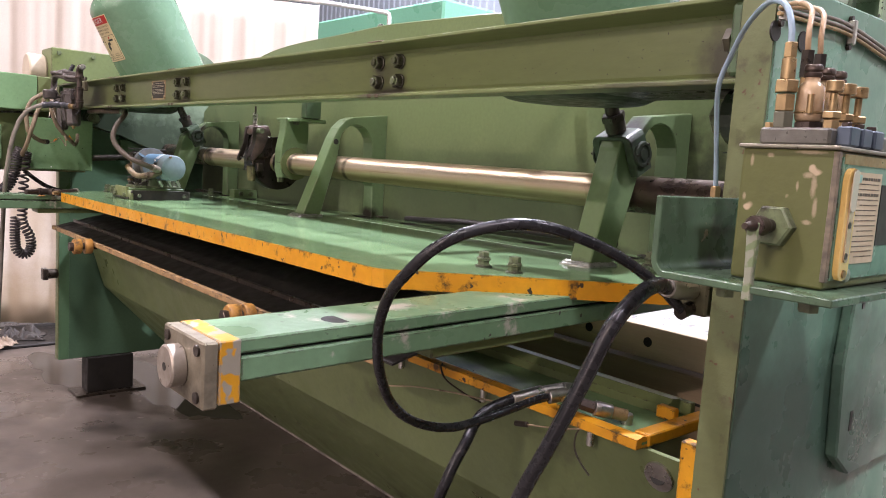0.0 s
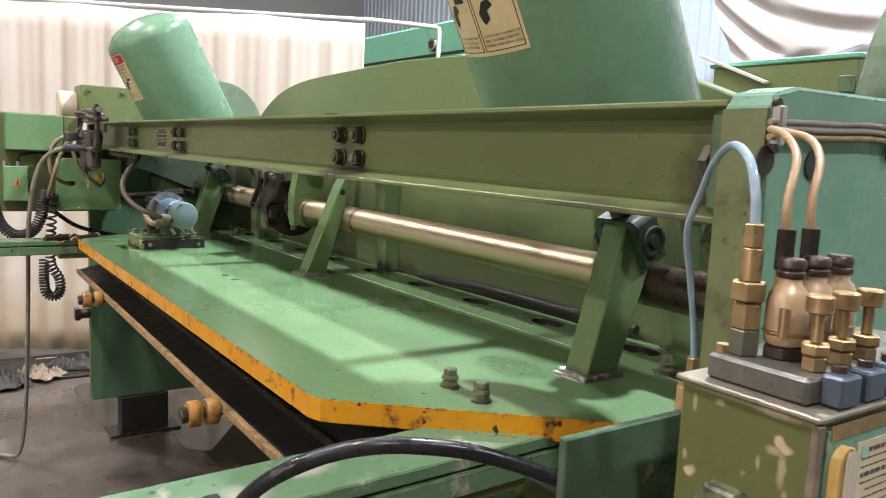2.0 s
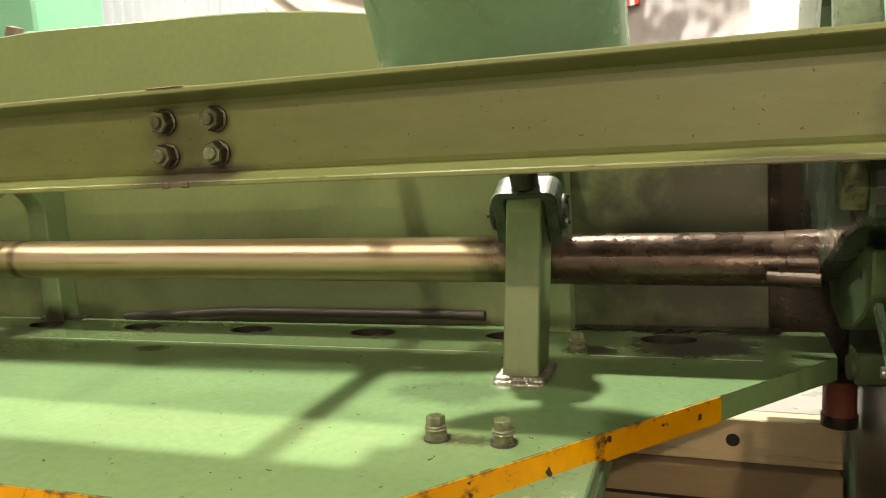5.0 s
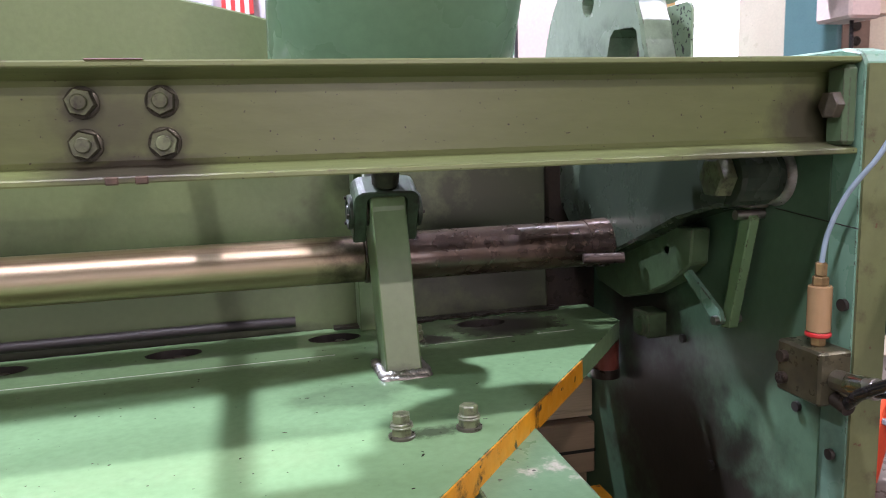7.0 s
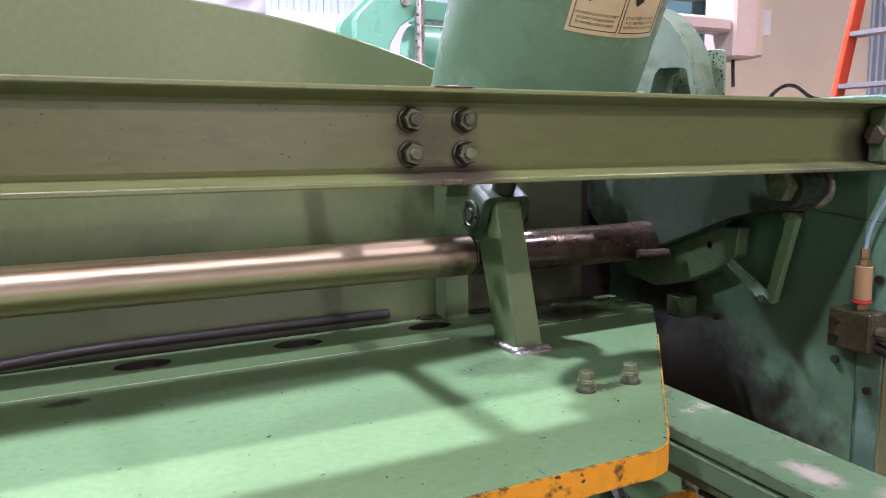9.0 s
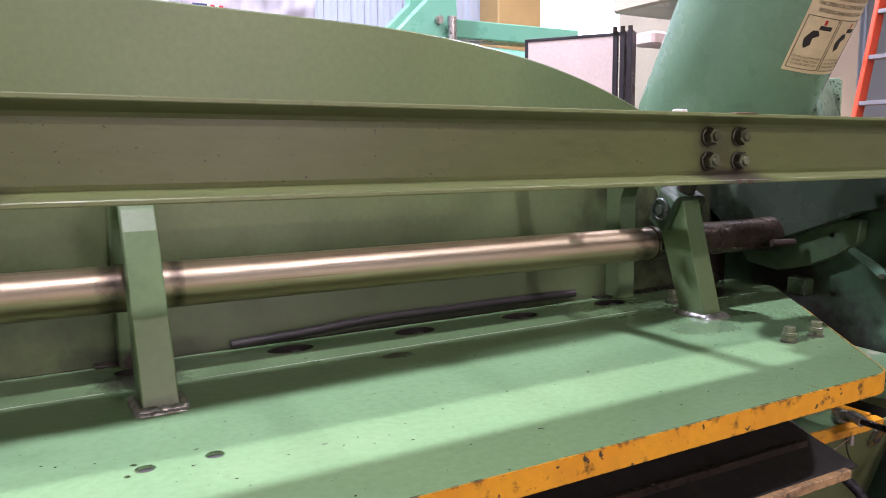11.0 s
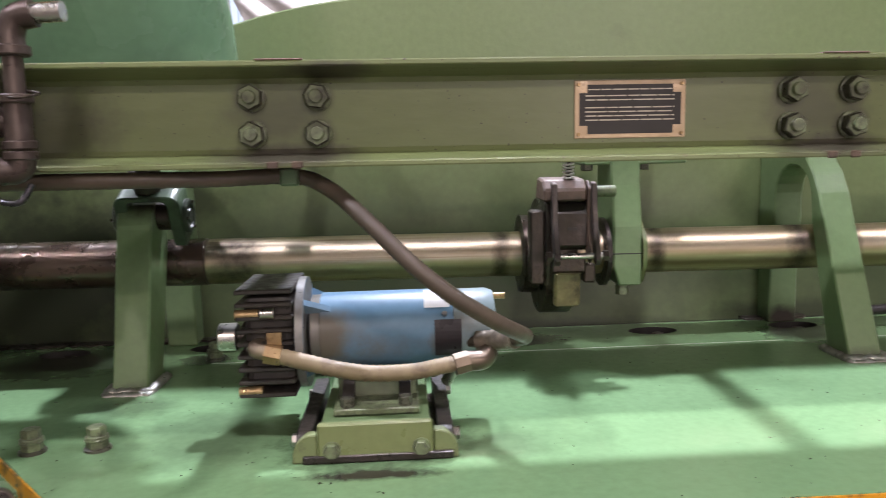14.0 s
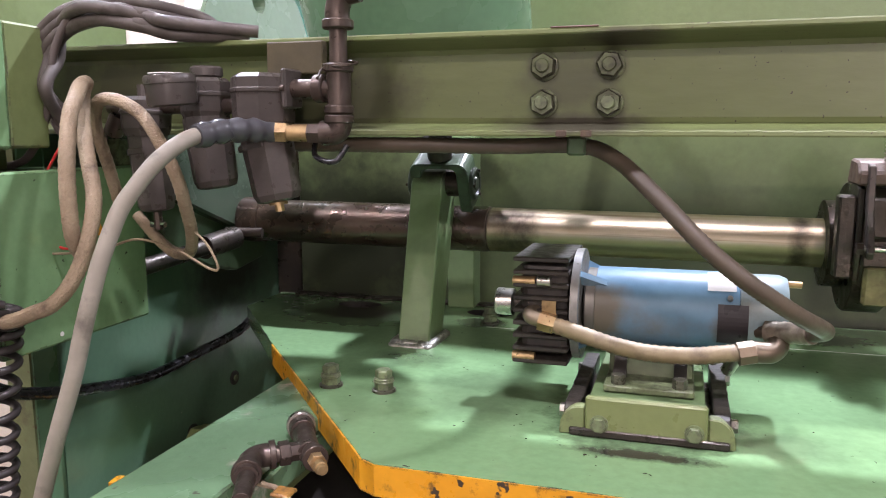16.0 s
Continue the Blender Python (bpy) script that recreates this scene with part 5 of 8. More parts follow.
    fit(2.330, -0.245, (("base_collar", 0, 0.022, 0.013, 6, surface("green_brass", (0.16, 0.16, 0.12), rough=0.4, metal=0.5)), ("hex_body", 0.022, 0.044, 0.0125, 6, brass), ("hex_nut", 0.046, 0.062, 0.015, 6, brass), ("stem", 0.062, 0.09, 0.009, 16, brass), ("tube_nut", 0.09, 0.11, 0.0085, 6, brass)))
    for y in (-0.222, -0.185, -0.148):
        x = 2.352
        fit(x, y, (("sight_base", 0, 0.010, 0.0175, 6, iron_pipe),))
        glass = s("sight_glass", lathe(bmesh.new(), [(0.0125, 0.010), (0.0165, 0.013), (0.0172, 0.018), (0.0170, 0.046), (0.0160, 0.053), (0.0128, 0.059), (0.0095, 0.062), (0.0092, 0.068)], pose(x, y, zt), 24), clouded, "clouded tan sight bottle", 50)
        s("sight_ring", lathe(bmesh.new(), [(0.0172, 0.020), (0.0182, 0.021), (0.0182, 0.0225), (0.0172, 0.0235)], pose(x, y, zt), 24), brass, "", 50, glass)
        s("sight_tube", cyl(bmesh.new(), (x + 0.008, y - 0.0165, zt + 0.020), (x + 0.008, y - 0.0165, zt + 0.044), 0.004, segs=10), brass, "", 40, glass)
        s("cap_knob", lathe(bmesh.new(), [(0.0105, 0.067), (0.0115, 0.069), (0.0115, 0.072), (0.0098, 0.0735), (0.0105, 0.075), (0.0115, 0.076), (0.0115, 0.081), (0.0095, 0.0835)], pose(x, y, zt), 18), iron_pipe, "", 40, glass)
    for y in (-0.238, -0.200, -0.162):
        fit(2.388, y, (("needle_base", 0, 0.012, 0.010, 6, brass), ("needle_nut", 0.013, 0.022, 0.0115, 6, brass), ("needle_stem", 0.022, 0.046, 0.0045, 10, brass), ("knurled_knob", 0.046, 0.060, 0.0105, 24, brass)))
        s("distributor", cube(2.402, 2.420, y - 0.014, y + 0.014, z1 + 0.006, z1 + 0.030, 0.002), surface("blue_grey_block", (0.10, 0.13, 0.17), (0.07, 0.09, 0.12), rough=0.4, metal=0.3), "blue-grey distributor block")
        s("block_cap", hexagon(bmesh.new(), (2.406, y + 0.004, z1 + 0.030), (2.406, y + 0.004, z1 + 0.036), 0.011), iron_pipe)
    for y, top in ((-0.205, 0.0), (-0.168, 0.0)):
        s("tube_fitting", cyl(bmesh.new(), (2.334, y, zt), (2.334, y, zt + 0.075), 0.006, segs=12), brass, smooth=40)
        s("black_nut", cyl(bmesh.new(), (2.334, y, zt + 0.07), (2.334, y, zt + 0.105), 0.0085, segs=6), steel_black)
        s("brass_tube", sweep(bmesh.new(), spline([(2.334, y, zt + 0.10), (2.333, y - 0.002, zt + 0.13), (2.318, y + 0.03, zt + 0.165), (2.275, y + 0.08, 1.852), (2.222, -0.07 + 0.01 * top, 1.862)], 8), 0.0038, 10), surface("tan_tube", (0.45, 0.31, 0.18), (0.36, 0.24, 0.14), rough=0.25), "bent tan plastic oil tube", smooth=60)
    # drain valve with handle on the end wall
    s("valve_hex", hexagon(bmesh.new(), (2.352, y0, 1.540), (2.352, y0 - 0.016, 1.540), 0.048), nut_paint)
    s("valve_stem", cyl(bmesh.new(), (2.352, y0 - 0.014, 1.540), (2.352, y0 - 0.04, 1.540), 0.009, segs=16), steel_black, smooth=40)
    s("valve_hub", cyl(bmesh.new(), (2.352, y0 - 0.036, 1.540), (2.352, y0 - 0.056, 1.540), 0.013, segs=20, bevel=0.002), iron_pipe, smooth=40)
    s("valve_tip", cyl(bmesh.new(), (2.352, y0 - 0.056, 1.540), (2.352, y0 - 0.078, 1.540), 0.0075, 0.004, 14), iron_pipe, smooth=40)
    s("valve_lever", prism(bmesh.new(), [(2.344, 1.545), (2.360, 1.545), (2.357, 1.475), (2.358, 1.447), (2.346, 1.447), (2.347, 1.475)], "y", y0 - 0.058, y0 - 0.048, 0.0015), surface("chipped_lever", (0.30, 0.31, 0.24), (0.2, 0.22, 0.16), rough=0.5, chips=(0.15, 0.2, 0.1), chips_at=(0.5, 0.55), chips_scale=60))
    s("box_bolt", hexagon(bmesh.new(), (2.31, y0 + 0.02, 1.467), (2.31, y0 + 0.02, 1.462), 0.02), nut_paint)
    # sight gauge, name strip and paper label on the long face
    g = s("level_gauge", prism(bmesh.new(), [(q[1] - 0.247, q[0] + 1.548) for q in slot_outline(0, 0, 0.140, 0.030)], "x", x1 + 0.0023, x1 + 0.010, 0.001), gauge_yellow, "yellowed clear plastic oil level gauge")
    s("gauge_glass", prism(bmesh.new(), [(q[1] - 0.247, q[0] + 1.552) for q in slot_outline(0, 0, 0.10, 0.013)], "x", x1 + 0.010, x1 + 0.0118), clouded)
    s("gauge_window", prism(bmesh.new(), [(q[1] - 0.247, q[0] + 1.590) for q in slot_outline(0, 0, 0.052, 0.017)], "x", x1 + 0.0119, x1 + 0.013), surface("pale_window", (0.62, 0.56, 0.46), (0.5, 0.44, 0.34), rough=0.12, bump=0.0, coat=0.6), "pale clear upper half of the gauge")
    for z in (1.548, 1.510):
        s("gauge_port", cyl(bmesh.new(), (x1 + 0.0118, -0.249, z), (x1 + 0.0124, -0.249, z), 0.0042, segs=12), steel_black, smooth=40)
    s("drain_port", lathe(bmesh.new(), [(0.0035, 0), (0.0085, 0.0005), (0.0085, 0.004), (0.0045, 0.005)], pose(x1 + 0.0022, -0.222, 1.484, 0, 90, 0), 18), steel_bare, "", 40)
    for z in (1.488, 1.612):
        s("gauge_screw", cyl(bmesh.new(), (x1 + 0.007, -0.247, z), (x1 + 0.012, -0.247, z), 0.005, segs=12), brass, smooth=40)
    s("name_strip", cube(x1 + 0.0023, x1 + 0.0032, -0.262, -0.02, 1.622, 1.634, 0), brass, "brass name strip")
    lab = s("paper_label", cube(x1 + 0.0023, x1 + 0.0032, -0.222, -0.142, 1.498, 1.614, 0), surface("stained_paper", (0.58, 0.50, 0.34), (0.48, 0.40, 0.26), rough=0.6, big=20), "stained paper instruction label")
    rnd = random.Random(8)
    for i in range(16):
        z, half = 1.606 - i * 0.0066, (0.0018 if i in (0, 3) else 0.0006)
        lines, y = bmesh.new(), (-0.214 if i % 5 else -0.204)
        while y < -0.152:
            w = rnd.uniform(0.003, 0.010)
            box(lines, x1 + 0.0032, x1 + 0.0036, y, min(y + w, -0.148), z - half, z + half)
            y += w + 0.0022
        s("text_line", lines, hose_brown, under=lab)
    s("label_mark", cube(x1 + 0.0032, x1 + 0.0037, -0.216, -0.207, 1.601, 1.611, 0), aqua, "small blue-green square mark", under=lab)
    s("dark_label", cube(x1 + 0.0023, x1 + 0.0032, -0.138, -0.09, 1.52, 1.60, 0), ink)


lubricator()


# ---- support arms under the table's ends ----
def support_arm(x0, x1, y_end, left):
    arm = thing("support_arm", "green square support arm with worn yellow end cap", "machine arm", "support arms", at=((x0 + x1) / 2, 0, 1.2))
    s = sprung(arm, ((x0 + x1) / 2, 0, 1.2))
    cx = (x0 + x1) / 2
    worn = surface("scuffed_green", (0.15, 0.27, 0.15), (0.12, 0.22, 0.12), rough=0.33, dirt=(0.46, 0.42, 0.37), dirt_at=(0.585, 0.64), dirt_scale=4.5, chips=(0.05, 0.05, 0.035), chips_at=(0.7, 0.74), bump=0.15, worn_edge=(0.045, 0.035, 0.028), worn_at=(0.46, 0.54),
                   stains_and_shade=[((1.600, -0.31, 1.29), (0.045, 0.085, 0.03), 0.9, 40.0), ((1.64, -0.43, 1.29), (0.06, 0.06, 0.03), 0.7, 30.0)], stain_shade_colour=(0.46, 0.42, 0.37))
    rise = 0.0 if left else 0.020

    def sloped(bm):
        for v in bm.verts:
            v.co.z += rise * (v.co.y - y_end)
        return bm
    s("arm_tube", sloped(cube(x0 + 0.002, x1 - 0.002, y_end + 0.012, 0.78, 1.262, 1.2865, 0.003)), worn)
    s("lower_tube", sloped(cube(x0 - 0.002, x1 + 0.002, y_end + 0.05, 0.78, 1.216, 1.257, 0.003)), worn)
    s("seam", sloped(cube(x0 + 0.012, x1 - 0.012, y_end + 0.03, 0.78, 1.256, 1.263, 0)), ink)
    s("slide_block", sloped(cube(x0 + 0.012, x1 - 0.012, -0.27, 0.10, 1.192, 1.216, 0.003)), paint)
    s("end_cap", cube(x0 - 0.003, x1 + 0.003, y_end - 0.014, y_end + 0.012, 1.178, 1.288, 0.003), surface("oily_end_cap", (0.33, 0.295, 0.22), (0.22, 0.19, 0.135), rough=0.4, metal=0.45, big=15, dirt=(0.07, 0.06, 0.04), dirt_at=(0.5, 0.7)))
    s("yellow_band", cube(x0 - 0.0035, x1 + 0.0035, y_end + 0.013, y_end + 0.05, 1.183, 1.2885, 0.002), flaking_yellow, "yellow painted end band, flaking")
    s("boss", cyl(bmesh.new(), (cx - 0.01, y_end - 0.013, 1.232), (cx - 0.01, y_end - 0.040, 1.232), 0.036, segs=36, bevel=0.003), surface("pale_boss_steel", (0.40, 0.355, 0.30), (0.28, 0.24, 0.195), rough=0.38, metal=0.5, big=25), "round steel boss", 40)
    s("boss_hole", cyl(bmesh.new(), (cx - 0.01, y_end - 0.0395, 1.232), (cx - 0.01, y_end - 0.0408, 1.232), 0.007, segs=14), ink)
    for dx in (-0.062, 0.062):
        for z in (1.195, 1.272):
            s("cap_screw", cyl(bmesh.new(), (cx + dx, y_end - 0.013, z), (cx + dx, y_end - 0.018, z), 0.0095, segs=16), steel_black, smooth=40)
    ring = [Vector((cx + 0.01 + 0.032 * math.cos(a), -0.49 + 0.024 * math.sin(a), 1.2845)) for a in [i * 0.28 for i in range(22)]]
    if not left:
        s("wire_ring", sweep(bmesh.new(), ring, 0.0026, 8), steel_bare, "thin wire ring lying on top", 60)
        s("round_hole", lathe(bmesh.new(), [(0.001, 0), (0.028, 0.0), (0.030, 0.0006)], pose(cx + 0.028, -0.470, 1.2914), 28), black_void, "dark round hole in the top plate", 40)
    else:
        def pipe(nm, a, b, r, mat, sides=14):
            s(nm, cyl(bmesh.new(), a, b, r, segs=sides, bevel=0.001), mat, smooth=40)
        z = 1.306
        pipe("top_socket", (-1.531, -0.090, z), (-1.512, -0.118, z), 0.0195, iron_pipe, 20)
        pipe("socket_band", (-1.532, -0.088, z), (-1.526, -0.097, z), 0.0225, steel_bare, 20)
        pipe("tee_body", (-1.516, -0.112, z), (-1.468, -0.182, z), 0.0165, iron_pipe, 18)
        pipe("tee_branch", (-1.490, -0.150, z), (-1.452, -0.196, z + 0.001), 0.0145, iron_pipe, 18)
        pipe("branch_band", (-1.458, -0.188, z), (-1.450, -0.198, z), 0.0185, iron_pipe, 18)
        pipe("brass_nipple", (-1.450, -0.198, z), (-1.440, -0.210, z), 0.0125, brass, 6)
        pipe("brass_tip", (-1.440, -0.210, z), (-1.424, -0.228, z), 0.0075, brass)
        pipe("tip_ring", (-1.433, -0.218, z), (-1.429, -0.223, z), 0.0095, brass)
        pipe("union", (-1.478, -0.172, z), (-1.500, -0.192, z), 0.0135, iron_pipe, 6)
        pipe("union_nut", (-1.496, -0.188, z), (-1.508, -0.198, z), 0.0175, iron_pipe, 6)
        pipe("nipple", (-1.506, -0.197, z), (-1.520, -0.206, z), 0.0125, iron_pipe)
        s("pipe_elbow", sweep(bmesh.new(), spline([(-1.514, -0.202, z), (-1.528, -0.212, z), (-1.533, -0.228, z), (-1.526, -0.250, z), (-1.510, -0.280, z)], 8), 0.0165, 16), iron_pipe, "", 60)
        pipe("elbow_band", (-1.512, -0.200, z), (-1.519, -0.205, z), 0.0205, iron_pipe, 20)
        pipe("elbow_band", (-1.520, -0.262, z), (-1.515, -0.271, z), 0.0205, iron_pipe, 20)
        pipe("tail_pipe", (-1.510, -0.278, z), (-1.480, -0.340, z), 0.0125, iron_pipe)
        s("cable_tie", prism(bmesh.new(), [(-1.520, -0.248), (-1.478, -0.256), (-1.430, -0.292), (-1.434, -0.299), (-1.481, -0.264), (-1.521, -0.257)], "z", 1.2868, 1.2905), hose_braid, "pale strap end")
        s("tie_clasp", cube(-1.474, -1.446, -0.284, -0.258, 1.2868, 1.2925, 0.002), yellow_old)
    return arm


support_arm(1.535, 1.695, -0.735, False)
support_arm(-1.700, -1.540, -0.735, True)


# ---- lower bed, blades, chute ----
def lower_bed():
    bed = thing("lower_bed", "oily brown lower blade bed with drilled tan blade bar", "blade bed", at=(0, 0.9, 0.9))
    s = sprung(bed, (0, 0.9, 0.9))
    s("blade_bar", cube(-2.11, 2.14, 0.868, 0.93, 1.0, 1.108, 0.003), blade_steel, "pale tan blade bar with round holes")
    s("blade_seat", cube(-2.11, 2.14, 0.85, 0.95, 0.84, 0.99, 0.004), blade_dark)
    s("seat_groove", cube(-2.11, 2.14, 0.8485, 0.86, 0.902, 0.911, 0), ink)
    s("bed_body", cube(-2.11, 2.14, 0.90, 1.30, 0.30, 0.84, 0.005), blade_dark)
    s("sheet_rest", cube(-2.11, 2.14, 0.935, 1.55, 1.095, 1.107, 0.002), surface("bright_sheet", (0.5, 0.49, 0.47), (0.38, 0.37, 0.35), rough=0.35, metal=0.3, big=6))
    for x in [1.903 - 0.24 * k for k in range(17)]:
        s("blade_hole", cyl(bmesh.new(), (x, 0.867, 1.055), (x, 0.880, 1.055), 0.016, segs=18), ink)
    tray = thing("rear_tray", "green rear tray with chipped yellow edges", "tray", at=(0, 0.2, 1.0))
    t = sprung(tray, (0, 0.2, 1.0))
    t("tray_floor", cube(-2.08, 1.93, 0.115, 0.385, 1.026, 1.034, 0.001), paint_table)
    t("front_lip", prism(bmesh.new(), [(0.098, 1.020), (0.135, 1.020), (0.135, 1.042), (0.122, 1.046), (0.098, 1.042)], "x", -2.08, 1.93), yellow, "yellow front lip")
    t("end_lip", cube(1.895, 1.935, 0.136, 0.39, 1.020, 1.047, 0.003), yellow)
    t("stiffener", prism(bmesh.new(), [(0.315, 1.034), (0.365, 1.034), (0.365, 1.069), (0.335, 1.073), (0.315, 1.056)], "x", -2.05, 1.86), paint, "green stiffening angle")
    t("angle_back", cube(-2.05, 1.89, 0.3655, 0.385, 1.0345, 1.066, 0.002), paint)
    t("yellow_block", cube(1.845, 1.893, 0.29, 0.313, 1.0345, 1.064, 0.003), yellow)
    for x in (1.45, 1.80, 1.1):
        t("hanger_stud", cyl(bmesh.new(), (x, 0.113, 1.020), (x, 0.113, 0.985), 0.009, segs=12), steel_bare, smooth=40)
    t("pale_wire", sweep(bmesh.new(), spline([(1.064, 0.085, 0.934), (1.087, 0.084, 0.932), (1.205, 0.085, 0.961), (1.36, 0.085, 0.988), (1.489, 0.085, 1.005), (1.577, 0.090, 1.018)], 8), 0.0022, 8), hose_braid, "thin pale wire along the lip", 60)
    t("black_wire", sweep(bmesh.new(), spline([(1.285, 0.110, 1.044), (1.298, 0.095, 1.036), (1.323, 0.093, 1.012), (1.393, 0.094, 0.995), (1.459, 0.095, 0.988)], 8), 0.0026, 8), steel_black, "thin black wire along the lip", 60)
    t("wire_connector", cyl(bmesh.new(), (1.581, 0.10, 0.970), (1.622, 0.10, 0.979), 0.007, segs=12, bevel=0.002), steel_black, "small black cable connector", 40)
    t("connector_wire", sweep(bmesh.new(), spline([(1.622, 0.10, 0.979), (1.668, 0.098, 0.989), (1.73, 0.098, 1.003), (1.784, 0.10, 1.020)], 8), 0.002, 8), hose_braid, "", 60)
    t("loose_wire", sweep(bmesh.new(), spline([(1.775, 0.112, 1.022), (1.765, 0.105, 1.0), (1.768, 0.10, 0.97), (1.785, 0.10, 0.945), (1.815, 0.10, 0.922)], 8), 0.0022, 8), steel_black, "loose black wire", 60)
    wall = thing("rear_chute", "large green sloping rear plate of the machine bed", "machine panel", at=(0, 0.2, 0.5))
    w = sprung(wall, (0, 0.2, 0.5))
    w("chute_plate", prism(bmesh.new(), [(0.125, 1.019), (0.14, 1.019), (0.24, 0.70), (0.90, 0.02), (0.885, 0.005), (0.225, 0.69)], "x", -2.10, 2.06), chute_paint)
    w("floor_rail", cube(-2.1, 2.1, 0.875, 0.905, 0.0, 0.022, 0.004), rail_grey, "bare steel angle on the floor")
    w("port_ring", lathe(bmesh.new(), [(0.020, 0), (0.034, 0.001), (0.034, 0.008), (0.020, 0.010)], pose(1.965, 0.142, 0.968, 107, 0, 0), 24), steel_bare, "", 40)
    w("port_hole", cyl(bmesh.new(), (1.965, 0.142, 0.968), (1.965, 0.136, 0.970), 0.020, segs=20), ink)


lower_bed()


# ---- roller rail under the table's front edge ----
def roller_rail():
    rl = thing("roller_rail", "dirty yellow roller rail under the table edge", "roller rail", at=(0, -0.17, 1.1))
    s = sprung(rl, (0, -0.17, 1.1))
    s("rail_bar", cube(-1.70, 1.35, -0.168, -0.150, 1.091, 1.112, 0.002), surface("scraped_rail_paint", (0.38, 0.24, 0.10), (0.24, 0.15, 0.075), rough=0.5, big=10.0, dirt=(0.06, 0.04, 0.025), dirt_at=(0.5, 0.66), dirt_scale=24.0, bump=0.2, worn_edge=(0.05, 0.035, 0.025)), "worn tan and yellow bar edge")
    # black sheet added where the gap under the table is only dark
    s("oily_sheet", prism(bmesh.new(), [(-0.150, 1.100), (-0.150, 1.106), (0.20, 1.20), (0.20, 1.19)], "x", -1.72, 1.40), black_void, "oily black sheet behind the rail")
    s("sheet_rib", cube(-1.70, 1.35, -0.06, -0.045, 1.128, 1.145, 0.002), steel_black)
    for x in (-0.95, 0.71):
        for k, r in ((0, 0.036), (0.048, 0.036)):
            y = -0.172 - k
            s("roller", lathe(bmesh.new(), [(0.012, 0), (r - 0.003, 0), (r, 0.004), (r, 0.030), (r - 0.003, 0.034), (0.012, 0.034)], pose(x, y, 1.092, 90, 0, 0), 28), yellow_old, "yellow steel roller", 40)
        s("roller_axle", cyl(bmesh.new(), (x, -0.15, 1.092), (x, -0.268, 1.092), 0.016, segs=14), iron_pipe, smooth=40)
        s("axle_nut", hexagon(bmesh.new(), (x, -0.254, 1.092), (x, -0.272, 1.092), 0.038), iron_pipe)


roller_rail()


# ---- black hydraulic hoses at the right ----
def black_hoses():
    a = thing("hydraulic_hose", "glossy black looped hydraulic hose with steel fittings", "hose", "hydraulic hoses", at=(2.05, -0.2, 1.3))
    s = sprung(a, (2.05, -0.2, 1.3))
    s("hose", sweep(bmesh.new(), spline([(2.116, -0.088, 1.371), (2.110, -0.105, 1.385), (2.105, -0.125, 1.401), (2.099, -0.170, 1.428), (2.091, -0.220, 1.454), (2.079, -0.266, 1.475), (2.062, -0.320, 1.494), (2.049, -0.377, 1.507), (2.030, -0.422, 1.509), (2.006, -0.460, 1.500), (1.990, -0.499, 1.486), (1.963, -0.524, 1.461), (1.927, -0.535, 1.425), (1.881, -0.530, 1.385), (1.845, -0.520, 1.334), (1.808, -0.495, 1.280), (1.773, -0.460, 1.220), (1.739, -0.410, 1.154), (1.730, -0.360, 1.110), (1.728, -0.300, 1.082), (1.728, -0.240, 1.069), (1.730, -0.180, 1.070), (1.735, -0.100, 1.080), (1.730, -0.010, 1.087), (1.729, 0.05, 1.088)], 8), 0.0092, 12), rubber, "", 60)
    b = thing("hydraulic_hose", "thick black hydraulic hose hanging to the floor", "hose", "hydraulic hoses", at=(2.15, -0.4, 1.2))
    t = sprung(b, (2.15, -0.4, 1.2))
    t("hose", sweep(bmesh.new(), spline([(2.116, -0.098, 1.405), (2.118, -0.14, 1.412), (2.126, -0.18, 1.420), (2.141, -0.245, 1.414), (2.141, -0.31, 1.370), (2.117, -0.34, 1.278), (2.079, -0.36, 1.172), (2.038, -0.37, 1.077), (1.97, -0.38, 0.9), (1.86, -0.40, 0.5), (1.80, -0.42, 0.10), (1.76, -0.46, 0.02), (1.68, -0.55, 0.0145), (1.55, -0.64, 0.0145)], 8), 0.0128, 12), rubber, "", 60)
    t("ferrule", cyl(bmesh.new(), (2.116, -0.096, 1.4045), (2.118, -0.142, 1.4125), 0.0165, segs=18, bevel=0.0015), steel_bare, "crimped steel ferrule", 40)
    c = thing("hydraulic_hose", "black hydraulic hose with crimped steel coupling", "hose", "hydraulic hoses", at=(1.95, -0.3, 1.1))
    u = sprung(c, (1.95, -0.3, 1.1))
    u("hose", sweep(bmesh.new(), spline([(1.60, 0.13, 1.045), (1.575, 0.06, 1.028), (1.56, 0.0, 1.0), (1.578, -0.06, 0.95), (1.566, -0.1, 0.865), (1.54, -0.11, 0.75), (1.5, -0.13, 0.35), (1.47, -0.2, 0.03), (1.4, -0.4, 0.015), (1.3, -0.5, 0.015)], 8), 0.013, 12), rubber, "", 60)
    for p, q, r, n, mat in (((1.585, 0.08, 1.034), (1.612, 0.155, 1.05), 0.0165, 16, steel_bare), ((1.61, 0.15, 1.048), (1.632, 0.205, 1.056), 0.015, 6, steel_bare), ((1.632, 0.205, 1.056), (1.642, 0.235, 1.052), 0.016, 12, steel_bare), ((1.642, 0.235, 1.056), (1.642, 0.235, 1.010), 0.012, 12, steel_bare)):
        u("coupling", cyl(bmesh.new(), p, q, r, segs=n, bevel=0.0015), mat, smooth=40)
